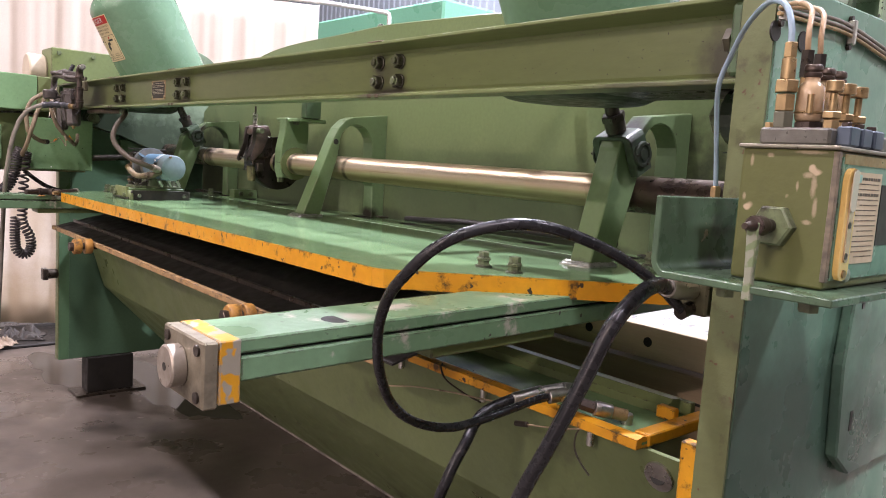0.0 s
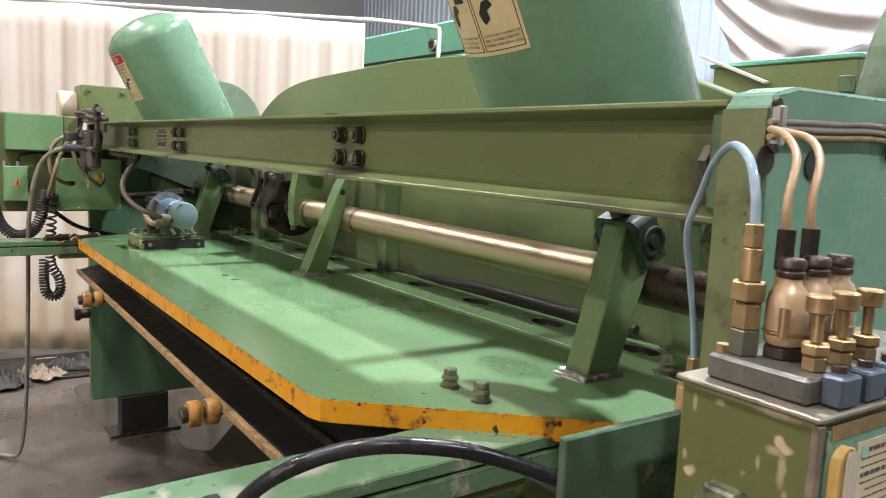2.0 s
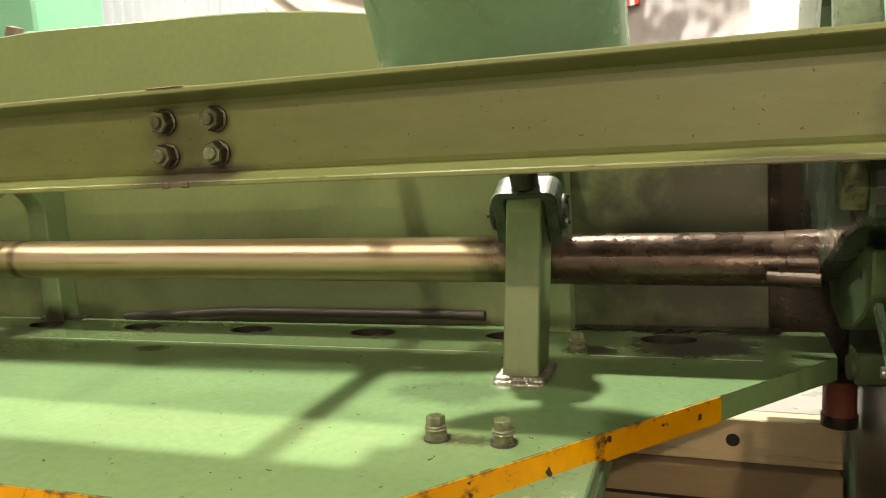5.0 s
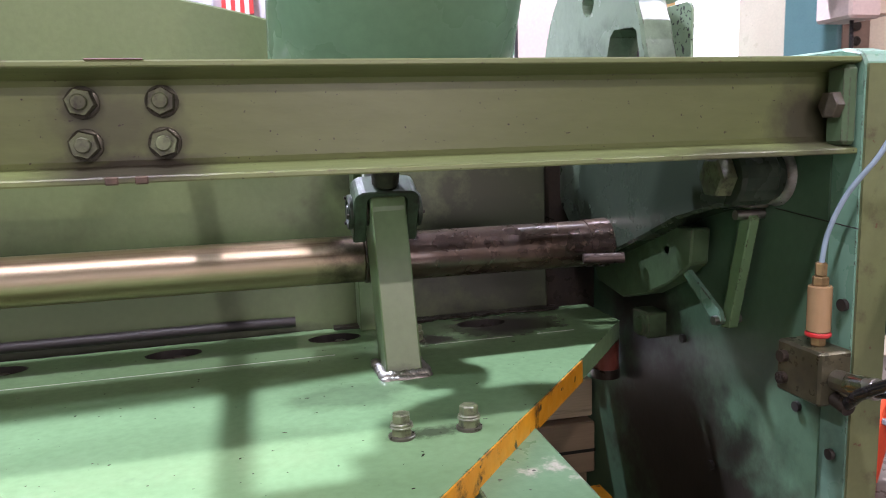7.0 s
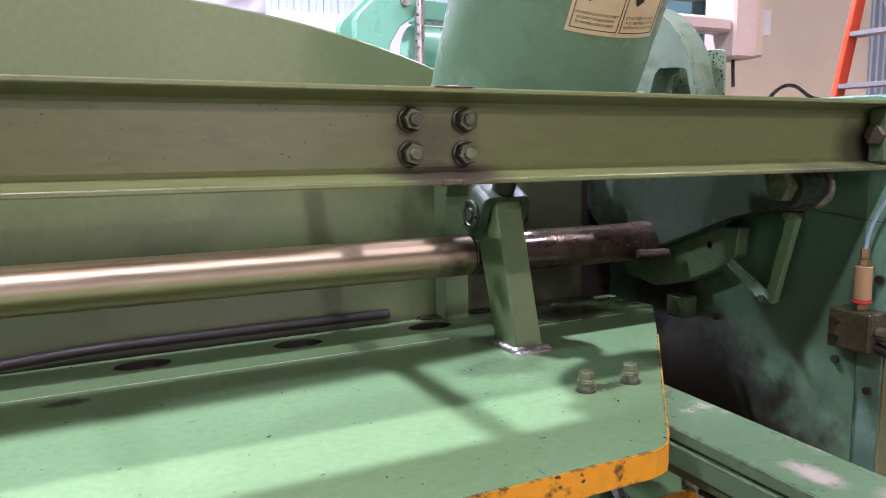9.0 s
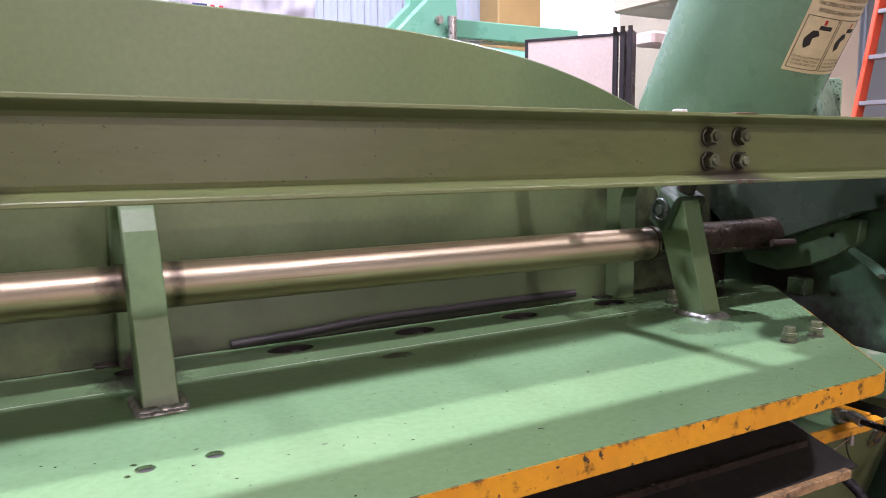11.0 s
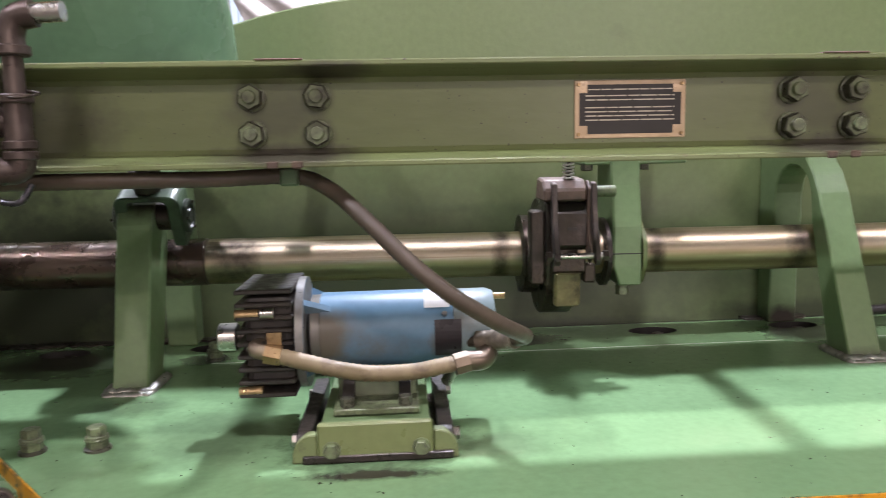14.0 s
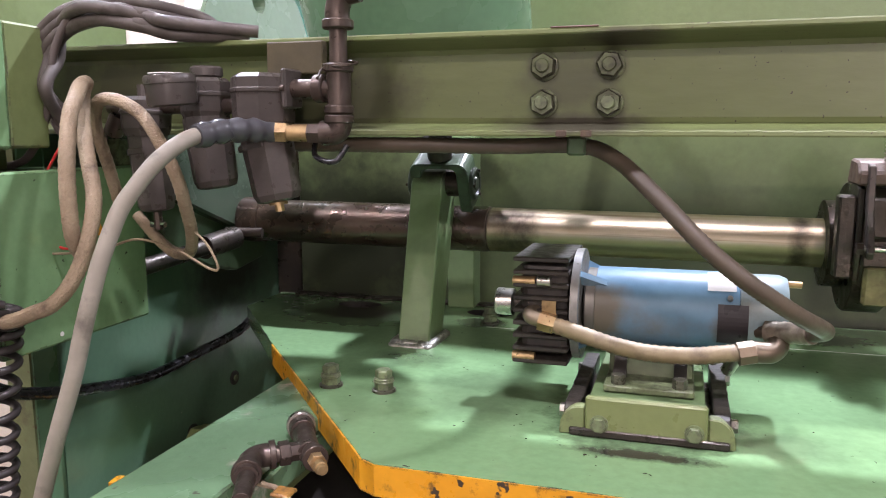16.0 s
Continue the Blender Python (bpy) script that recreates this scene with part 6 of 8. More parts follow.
    for p, q, r, n, mat in (((1.729, 0.04, 1.088), (1.745, 0.085, 1.092), 0.016, 12, steel_bare), ((1.745, 0.08, 1.083), (1.79, 0.13, 1.066), 0.014, 6, iron_pipe), ((1.79, 0.13, 1.066), (1.815, 0.16, 1.058), 0.018, 12, steel_bare), ((1.815, 0.16, 1.058), (1.84, 0.185, 1.052), 0.015, 12, brass), ((1.84, 0.185, 1.058), (1.84, 0.187, 1.010), 0.014, 12, steel_bare)):
        s("coupling", cyl(bmesh.new(), p, q, r, segs=n, bevel=0.0015), mat, smooth=40)
    d = thing("hose_plug", "dull red plastic plug on a black base", "plug", at=(2.108, 0.72, 1.17))
    v = sprung(d, (2.108, 0.72, 1.17))
    v("red_cap", cyl(bmesh.new(), (2.108, 0.72, 1.19), (2.108, 0.72, 1.265), 0.033, segs=24), surface("dull_red", (0.22, 0.06, 0.04), (0.16, 0.045, 0.03), rough=0.5), "dull red plastic cap", 40)
    v("plug_base", cyl(bmesh.new(), (2.108, 0.72, 1.166), (2.108, 0.72, 1.19), 0.036, segs=24), steel_black, smooth=40)


black_hoses()


# ---- gear motor on the table ----
def gear_motor():
    gm = thing("gear_motor", "grimy blue electric gear motor with black finned housing", "motor", at=(-1.02, 0.155, 1.3168))
    gm.scale = (1.04, 1.04, 1.04)
    gm.rotation_euler = (0, -RAKE, 0)
    s = sprung(gm, (-1.02, 0.12, ZT))
    my, mz = 0.125, 1.486
    def turned(nm, prof, x, mat, label="", segs=40):
        return s(nm, lathe(bmesh.new(), prof, pose(x, my, mz, 0, 90, 0), segs), mat, label, 40)
    turned("body", [(0.056, 0), (0.061, 0.002), (0.061, 0.205), (0.0605, 0.21)], -1.103, motor_blue, "blue motor body, dirty below")
    turned("body_neck", [(0.050, 0), (0.058, 0.004), (0.058, 0.02)], -1.120, surface("grey_collar", (0.22, 0.22, 0.21), (0.15, 0.14, 0.12), rough=0.4, metal=0.4))
    turned("end_bell", [(0.0595, 0), (0.0595, 0.055), (0.055, 0.066), (0.03, 0.070)], -0.892, surface("faded_blue", (0.24, 0.33, 0.36), (0.2, 0.27, 0.29), rough=0.4, dirt=(0.15, 0.13, 0.1), dirt_at=(0.5, 0.75), dirt_scale=10))
    turned("flange", [(0.05, 0), (0.086, 0), (0.088, 0.002), (0.088, 0.011), (0.086, 0.013), (0.05, 0.013)], -1.136, surface("worn_flange", (0.17, 0.26, 0.35), (0.11, 0.17, 0.23), rough=0.38, big=20, dirt=(0.07, 0.065, 0.055), dirt_at=(0.5, 0.7), dirt_scale=14), "round mounting flange")
    turned("flange_rim", [(0.084, 0), (0.0885, 0.0005), (0.0885, 0.0125), (0.084, 0.0132)], -1.1361, surface("bare_rim", (0.30, 0.30, 0.29), (0.2, 0.2, 0.19), rough=0.4, metal=0.5, big=30), "bare grey rim")
    for a in (45, 135, 225, 315):
        bm = bmesh.new()
        prism(bm, [(-0.006, 0.058), (0.045, 0.058), (-0.006, 0.086)], "y", -0.005, 0.005)
        bm.transform(pose(-1.124, my, mz) @ Matrix.Rotation(radians(a), 4, "X"))
        s("flange_web", bm, motor_blue)
    # finned block
    s("gear_case", cube(-1.215, -1.138, my - 0.068, my + 0.068, mz - 0.072, mz + 0.072, 0.012, 2), fin_black)
    for i in range(9):
        z = mz - 0.080 + i * 0.020
        s("fin", cube(-1.224, -1.138, my - 0.080, my + 0.080, z - 0.0035, z + 0.0035, 0.0015), fin_black)
    for z in (mz + 0.045, mz - 0.075):
        s("case_screw", cyl(bmesh.new(), (-1.225, my - 0.072, z), (-1.190, my - 0.072, z), 0.008, segs=12), brass, smooth=40)
    s("side_screw", cyl(bmesh.new(), (-1.185, my - 0.081, mz + 0.048), (-1.165, my - 0.081, mz + 0.048), 0.009, segs=12), steel_bare, smooth=40)
    s("tag", cube(-1.178, -1.156, my - 0.0835, my - 0.0815, mz - 0.002, mz + 0.018, 0), brass)
    s("out_shaft", cyl(bmesh.new(), (-1.222, my, mz - 0.005), (-1.262, my, mz - 0.005), 0.012, segs=16), steel_black, smooth=40)
    s("shaft_collar", cyl(bmesh.new(), (-1.238, my, mz - 0.005), (-1.268, my, mz - 0.005), 0.0225, segs=24, bevel=0.002), steel_bare, "", 40)
    s("white_label", bent_patch(-0.034, 0.012, -0.02, 0.02, 0.0616, pose(-0.918, my, mz, 0, 90, 0) @ Matrix.Rotation(radians(-52), 4, "Z"), 8), white_label)
    s("cover_plate", bent_patch(-0.030, 0.032, -0.021, 0.021, 0.0625, pose(-0.902, my, mz, 0, 90, 0) @ Matrix.Rotation(radians(6), 4, "Z"), 10), black_plate, "black terminal cover plate")
    s("cover_screw", cyl(bmesh.new(), (-0.907, my - 0.056, mz + 0.030), (-0.907, my - 0.062, mz + 0.034), 0.004, segs=10), steel_bare)
    s("rear_fitting", cyl(bmesh.new(), (-0.826, my - 0.02, mz + 0.05), (-0.808, my - 0.02, mz + 0.05), 0.005, segs=10), brass, smooth=40)
    # flexible conduit along the front with its couplings
    s("front_conduit", sweep(bmesh.new(), spline([(-1.168, 0.034, 1.472), (-1.12, 0.026, 1.461), (-1.07, 0.024, 1.448), (-1.02, 0.024, 1.440), (-0.96, 0.024, 1.440), (-0.915, 0.027, 1.446), (-0.885, 0.032, 1.449)], 10), 0.0118, 12, 0.0014), hose_tan, "dirty tan flexible conduit", 60)
    s("elbow", sweep(bmesh.new(), spline([(-1.165, 0.036, 1.474), (-1.190, 0.036, 1.478), (-1.196, 0.046, 1.482), (-1.190, 0.060, 1.482)], 6), 0.012, 12), surface("zinc_elbow", (0.30, 0.25, 0.18), (0.2, 0.16, 0.11), rough=0.4, metal=0.6), "", 60)
    s("coupling_nut", cyl(bmesh.new(), (-1.180, 0.034, 1.475), (-1.156, 0.033, 1.470), 0.0155, segs=6), brass)
    s("coupling_nut", cyl(bmesh.new(), (-0.896, 0.030, 1.446), (-0.874, 0.034, 1.450), 0.0175, segs=8), surface("zinc_nut", (0.15, 0.115, 0.08), rough=0.45, metal=0.5))
    s("box_elbow", sweep(bmesh.new(), spline([(-0.878, 0.034, 1.450), (-0.852, 0.038, 1.450), (-0.842, 0.05, 1.460), (-0.845, 0.075, 1.47)], 6), 0.0155, 12), surface("zinc_elbow", (0.13, 0.10, 0.07), (0.08, 0.06, 0.045), rough=0.4, metal=0.6), "", 60)
    # mount
    mount_ear = surface("mount_ear_paint", (0.15, 0.18, 0.075), (0.11, 0.14, 0.058), rough=0.4, big=14, dirt=(0.05, 0.045, 0.03), dirt_at=(0.5, 0.7), dirt_scale=30)
    s("foot_casting", cube(-1.075, -0.955, 0.055, 0.195, 1.392, 1.432, 0.004), surface("foot_green", (0.13, 0.16, 0.085), (0.05, 0.05, 0.035), rough=0.5, big=14))
    s("foot_flange", cube(-1.078, -0.952, -0.008, 0.21, 1.386, 1.396, 0.002), nut_paint)
    for x in (-1.058, -0.972):
        s("foot_web", prism(bmesh.new(), [(0.0, 1.396), (0.07, 1.396), (0.07, 1.43)], "x", x - 0.009, x + 0.009), fin_black)
        s("foot_bolt", hexagon(bmesh.new(), (x, 0.006, 1.396), (x, 0.006, 1.410), 0.018), nut_dark)
    s("mount_top", prism(bmesh.new(), [(-0.052, 1.378), (-0.028, 1.3845), (0.215, 1.3845), (0.215, 1.352), (-0.048, 1.352)], "x", -1.095, -0.937, 0.002), surface("mount_green", (0.13, 0.2, 0.09), (0.11, 0.17, 0.075), rough=0.4, big=8))
    s("front_bar", cube(-1.098, -0.934, -0.053, -0.040, 1.339, 1.391, 0.003), surface("mount_olive", (0.16, 0.19, 0.075), (0.13, 0.16, 0.06), rough=0.4, big=8), "olive front bar with two bolts")
    for x in (-1.078, -0.951):
        s("bar_bolt", hexagon(bmesh.new(), (x, -0.052, 1.353), (x, -0.062, 1.353), 0.019), nut_paint)
        s("bar_washer", cyl(bmesh.new(), (x, -0.0525, 1.353), (x, -0.055, 1.353), 0.013, segs=18), nut_paint, smooth=40)
    for x in (-1.118, -0.915):
        s("side_cheek", prism(bmesh.new(), [(-0.045, ZT)] + arc(-0.027, 1.357, 0.018, 180, 90, 5) + [(0.225, 1.375)] + arc(0.225, 1.365, 0.010, 90, 0, 4) + [(0.235, ZT)], "x", x - 0.011, x + 0.011, 0.002), fin_black)
        out = -1 if x < -1.02 else 1
        for y in (-0.006, 0.205):
            s("cheek_bolt", hexagon(bmesh.new(), (x + out * 0.011, y, 1.353), (x + out * 0.022, y, 1.353), 0.017), steel_bare)
        edge = -1.099 if out < 0 else -0.933
        ear = [(edge, ZT), (edge, ZT + 0.042)] + [(edge + out * (0.008 + 0.027 * math.sin(a * math.pi / 12)), ZT + 0.010 + 0.032 * math.cos(a * math.pi / 12)) for a in range(7)] + [(edge + out * 0.036, ZT)]
        s("cheek_tab", prism(bmesh.new(), ear, "y", -0.050, -0.030, 0.002), mount_ear, "rounded olive ear of the mount")
    # black plate put in as the shade under the mount
    s("base_plate", cube(-1.12, -0.905, -0.055, 0.21, ZT + 0.0005, ZT + 0.012, 0.002), steel_black)
    for x, y in ((-0.925, 0.15), (-0.905, 0.10), (-0.93, 0.19)):
        s("loose_stud", cyl(bmesh.new(), (x, y, 1.40), (x + 0.012, y - 0.02, 1.428), 0.010, segs=10), steel_bare, smooth=40)
    c = thing("flexible_conduit", "brown flexible conduit from the motor up to the beam", "conduit", at=(-1.0, 0, 1.6))
    t = sprung(c, (-1.0, 0, 1.6))
    t("conduit", sweep(bmesh.new(), spline([(-0.862, 0.11, 1.462), (-0.825, 0.085, 1.468), (-0.795, 0.040, 1.480), (-0.788, 0.006, 1.492), (-0.801, -0.027, 1.505), (-0.830, -0.054, 1.524), (-0.872, -0.077, 1.553), (-0.911, -0.086, 1.581), (-0.958, -0.080, 1.620), (-1.011, -0.046, 1.670), (-1.070, 0.006, 1.718), (-1.124, 0.022, 1.738), (-1.23, 0.0, 1.737), (-1.357, -0.02, 1.738), (-1.46, -0.02, 1.738), (-1.60, -0.01, 1.738)], 14), 0.0115, 12, 0.0007), hose_brown, "", 60)
    t("conduit_ferrule", sweep(bmesh.new(), spline([(-0.850, 0.098, 1.464), (-0.822, 0.080, 1.469), (-0.797, 0.046, 1.479)], 8), 0.0158, 12, 0.0014, 3), surface("frayed_ferrule", (0.26, 0.22, 0.17), (0.14, 0.115, 0.085), rough=0.45, metal=0.3, big=60, bump=0.4), "frayed pale conduit fitting", 60)
    t("conduit_clip", cube(-1.143, -1.116, 0.004, 0.040, 1.7245, 1.7518, 0.003), paint_dark)


gear_motor()


# ---- air filter set, pipes and hoses at the left ----
def air_set():
    af = thing("air_filter_set", "brown-grey air filter, regulator and lubricator set on iron pipe", "air filter", at=(-1.6, -0.09, 1.75))
    s = sprung(af, (-1.6, -0.09, 1.75))
    Y = -0.10
    def pipe(nm, pts, r, mat, label="", segs=16):
        return s(nm, sweep(bmesh.new(), spline(pts, 6), r, segs), mat, label, 60)
    pipe("riser_pipe", [(-1.4515, Y, 1.83), (-1.4515, Y, 1.90), (-1.4515, Y, 1.925)], 0.0125, iron_pipe)
    s("top_elbow", sweep(bmesh.new(), spline([(-1.4515, Y, 1.905), (-1.4515, Y, 1.926), (-1.443, Y, 1.945), (-1.420, Y, 1.951)], 6), 0.0175, 16), iron_pipe, "", 60)
    s("elbow_band", cyl(bmesh.new(), (-1.4515, Y, 1.899), (-1.4515, Y, 1.912), 0.0225, segs=20, bevel=0.002), iron_pipe, smooth=40)
    s("end_plug", cyl(bmesh.new(), (-1.422, Y, 1.951), (-1.385, Y, 1.953), 0.013, segs=16), steel_bare, smooth=40)
    s("tee", cyl(bmesh.new(), (-1.4515, Y, 1.785), (-1.4515, Y, 1.850), 0.0175, segs=20, bevel=0.002), iron_pipe, smooth=40)
    for z in (1.788, 1.846, 1.775):
        s("tee_band", cyl(bmesh.new(), (-1.4515, Y, z - 0.006), (-1.4515, Y, z + 0.006), 0.0212, segs=20, bevel=0.002), iron_pipe, smooth=40)
    s("branch", cyl(bmesh.new(), (-1.535, Y, 1.818), (-1.455, Y, 1.818), 0.0135, segs=16), iron_pipe, smooth=40)
    s("branch_band", cyl(bmesh.new(), (-1.488, Y, 1.818), (-1.472, Y, 1.818), 0.020, segs=20, bevel=0.002), iron_pipe, smooth=40)
    s("low_elbow", sweep(bmesh.new(), spline([(-1.4515, Y, 1.78), (-1.4515, Y, 1.767), (-1.458, Y, 1.757), (-1.478, Y - 0.002, 1.755)], 6), 0.0178, 16), iron_pipe, "", 60)
    s("hex_nipple", cyl(bmesh.new(), (-1.476, Y - 0.003, 1.755), (-1.497, Y - 0.006, 1.755), 0.0155, segs=6), iron_pipe)
    s("brass_coupling", cyl(bmesh.new(), (-1.497, Y - 0.006, 1.755), (-1.552, Y - 0.022, 1.757), 0.0125, segs=16, bevel=0.002), brass, "brass quick coupling", 40)
    s("brass_hex", cyl(bmesh.new(), (-1.527, Y - 0.015, 1.756), (-1.542, Y - 0.02, 1.7565), 0.0155, segs=6), brass)
    # three housings with bowls
    def facets(nm, x, prof, lean=0.0, sides=8, mat=None):
        """An eight-sided casting whose lower end leans along the pipe."""
        m = Matrix.Translation((x, Y, prof[0][1])) @ Matrix.Rotation(-lean, 4, "Y") @ Matrix.Rotation(math.pi / sides, 4, "Z")
        return s(nm, lathe(bmesh.new(), [(r / math.cos(math.pi / sides), h - prof[0][1]) for r, h in prof], m, sides), mat or plastic_dark)
    def housing(x, top, mid, bot, w, bowl_r, lean):
        facets("head", x, [(w * 0.80, top), (w, top - 0.006), (w * 1.01, top - 0.022), (w * 0.97, mid + 0.012), (w * 0.86, mid)])
        facets("head_ring", x, [(w * 1.01, top - 0.020), (w * 1.05, top - 0.022), (w * 1.05, top - 0.026), (w * 1.01, top - 0.028)])
        facets("bowl", x, [(bowl_r * 1.05, mid + 0.004), (bowl_r * 1.08, mid - 0.02), (bowl_r * 1.03, bot + 0.035), (bowl_r, bot + 0.012), (bowl_r * 0.88, bot + 0.003), (bowl_r * 0.5, bot)], lean)
        facets("bowl_band", x, [(bowl_r * 1.08, mid - 0.018), (bowl_r * 1.13, mid - 0.020), (bowl_r * 1.13, mid - 0.026), (bowl_r * 1.08, mid - 0.028)], lean)
    housing(-1.573, 1.840, 1.760, 1.652, 0.043, 0.033, 0.19)
    housing(-1.672, 1.836, 1.775, 1.670, 0.036, 0.031, 0.14)
    housing(-1.780, 1.810, 1.750, 1.632, 0.036, 0.027, 0.10)
    for dy in (-0.024, 0.024):
        s("head_screw", cyl(bmesh.new(), (-1.531, Y + dy, 1.818), (-1.524, Y + dy, 1.818), 0.005, segs=10), iron_pipe, smooth=40)
    s("port_flange", cube(-1.531, -1.522, Y - 0.026, Y + 0.026, 1.790, 1.846, 0.003), plastic_dark)
    s("regulator_knob", cyl(bmesh.new(), (-1.668, Y, 1.836), (-1.668, Y, 1.853), 0.024, segs=12, bevel=0.003), plastic_dark, smooth=30)
    s("drip_knob", cyl(bmesh.new(), (-1.783, Y, 1.808), (-1.783, Y, 1.828), 0.009, segs=10), plastic_dark, smooth=30)
    s("pressure_gauge", lathe(bmesh.new(), [(0.030, 0), (0.0335, 0.002), (0.0345, 0.008), (0.0345, 0.030), (0.0355, 0.031), (0.0355, 0.040), (0.033, 0.043)], pose(-1.665, -0.186, 1.792, 4, -3, 0), 32), plastic_dark, "round dark pressure gauge", 40)
    s("gauge_face", cyl(bmesh.new(), (-1.667, -0.189, 1.8345), (-1.667, -0.189, 1.8362), 0.028, segs=32), white_label)
    s("gauge_stem", cyl(bmesh.new(), (-1.665, -0.13, 1.806), (-1.665, -0.158, 1.808), 0.009, segs=12), iron_pipe, smooth=40)
    for x0, x1 in ((-1.640, -1.605), (-1.755, -1.69), (-1.845, -1.808)):
        s("nipple", cyl(bmesh.new(), (x0, Y, 1.795), (x1, Y, 1.795), 0.012, segs=14), iron_pipe, smooth=40)
    s("drain_stem", cyl(bmesh.new(), (-1.552, Y, 1.653), (-1.550, Y, 1.640), 0.007, segs=8), brass)
    s("drain_ring", cyl(bmesh.new(), (-1.553, Y, 1.6545), (-1.5525, Y, 1.650), 0.014, segs=16), brass, smooth=40)
    s("drain_stem", cyl(bmesh.new(), (-1.768, Y, 1.634), (-1.766, Y, 1.604), 0.007, segs=8), iron_pipe)
    s("drain_tap", cyl(bmesh.new(), (-1.780, Y, 1.612), (-1.755, Y, 1.612), 0.005, segs=8), steel_bare)
    pipe("wire_tie", [(-1.47, Y - 0.01, 1.85), (-1.44, Y - 0.023, 1.846), (-1.42, Y - 0.005, 1.852), (-1.45, Y + 0.01, 1.856), (-1.475, Y, 1.846), (-1.47, Y - 0.03, 1.83)], 0.0018, steel_black)
    pipe("small_tube", [(-1.50, Y + 0.02, 1.745), (-1.49, Y + 0.0, 1.722), (-1.455, Y - 0.01, 1.715), (-1.44, Y, 1.738)], 0.0042, rubber)

    ah = thing("air_hose", "grey rubber air hose with a ribbed black strain relief", "hose", at=(-1.8, -0.14, 1.5))
    t = sprung(ah, (-1.8, -0.14, 1.5))
    t("hose", sweep(bmesh.new(), spline([(-1.580, -0.205, 1.757), (-1.591, -0.245, 1.750), (-1.597, -0.278, 1.737), (-1.607, -0.306, 1.716), (-1.621, -0.326, 1.688), (-1.633, -0.339, 1.663), (-1.644, -0.349, 1.629), (-1.652, -0.360, 1.594), (-1.661, -0.368, 1.553), (-1.670, -0.375, 1.511), (-1.682, -0.380, 1.461), (-1.715, -0.386, 1.365), (-1.752, -0.386, 1.26), (-1.785, -0.386, 1.15), (-1.83, -0.385, 0.98), (-1.87, -0.39, 0.7), (-1.91, -0.40, 0.35), (-1.95, -0.43, 0.06), (-2.02, -0.50, 0.016), (-2.2, -0.6, 0.016)], 8), 0.0110, 12), hose_grey, "", 60)
    path = spline([(-1.552, -0.122, 1.757), (-1.566, -0.160, 1.759), (-1.580, -0.202, 1.757), (-1.591, -0.242, 1.750)], 12)
    t("strain_relief", sweep(bmesh.new(), path, 0.0152, 16, 0.0026, 8), surface("grey_rubber_sleeve", (0.07, 0.07, 0.078), (0.05, 0.05, 0.055), rough=0.3), "ribbed black rubber sleeve", 60)

    bh = thing("braided_hose", "oil-stained braided hose hanging in a loop", "hose", "braided hoses", at=(-1.9, -0.1, 1.6))
    u = sprung(bh, (-1.9, -0.1, 1.6))
    u("hose", sweep(bmesh.new(), spline([(-1.93, -0.262, 1.478), (-1.885, -0.274, 1.488), (-1.845, -0.277, 1.503), (-1.813, -0.277, 1.516), (-1.786, -0.273, 1.542), (-1.766, -0.267, 1.578), (-1.756, -0.257, 1.622), (-1.759, -0.243, 1.667), (-1.781, -0.225, 1.714), (-1.814, -0.195, 1.764), (-1.838, -0.165, 1.812), (-1.842, -0.153, 1.828), (-1.826, -0.182, 1.822), (-1.806, -0.215, 1.802), (-1.784, -0.251, 1.775), (-1.770, -0.276, 1.716), (-1.772, -0.276, 1.658), (-1.780, -0.262, 1.605), (-1.812, -0.205, 1.567), (-1.85, -0.16, 1.56)], 10), 0.0106, 12, 0.0007), hose_braid, "", 60)
    for a, b in (((-1.955, -0.257, 1.472), (-1.922, -0.264, 1.480)), ((-1.858, -0.155, 1.561), (-1.836, -0.176, 1.562))):
        u("hose_ferrule", cyl(bmesh.new(), a, b, 0.0145, segs=14, bevel=0.002), iron_pipe, "dark crimped ferrule", 40)
    bh2 = thing("braided_hose", "oil-stained braided hose looped under the filters", "hose", "braided hoses", at=(-1.75, -0.1, 1.6))
    u = sprung(bh2, (-1.75, -0.1, 1.6))
    u("hose", sweep(bmesh.new(), spline([(-1.852, -0.085, 1.64), (-1.856, -0.10, 1.70), (-1.850, -0.13, 1.768), (-1.826, -0.148, 1.800), (-1.795, -0.153, 1.804), (-1.762, -0.158, 1.794), (-1.733, -0.164, 1.777), (-1.698, -0.175, 1.740), (-1.680, -0.165, 1.690), (-1.684, -0.142, 1.643), (-1.708, -0.098, 1.599), (-1.752, -0.046, 1.560), (-1.794, -0.030, 1.556), (-1.848, -0.004, 1.575), (-1.897, 0.010, 1.611)], 10), 0.0093, 12, 0.0007), hose_braid, "", 60)
    u("wye_fitting", cyl(bmesh.new(), (-1.856, -0.085, 1.755), (-1.832, -0.095, 1.785), 0.015, segs=12), iron_pipe, smooth=40)
    bun = thing("cable_bundle", "coiled bundle of dusty brown-grey cables", "cables", at=(-1.9, -0.08, 1.85))
    w = sprung(bun, (-1.9, -0.08, 1.85))
    dusty = surface("dusty_cable", (0.098, 0.084, 0.076), (0.064, 0.054, 0.049), rough=0.45, big=20, dirt=(0.05, 0.04, 0.035), dirt_at=(0.5, 0.7), dirt_scale=30)
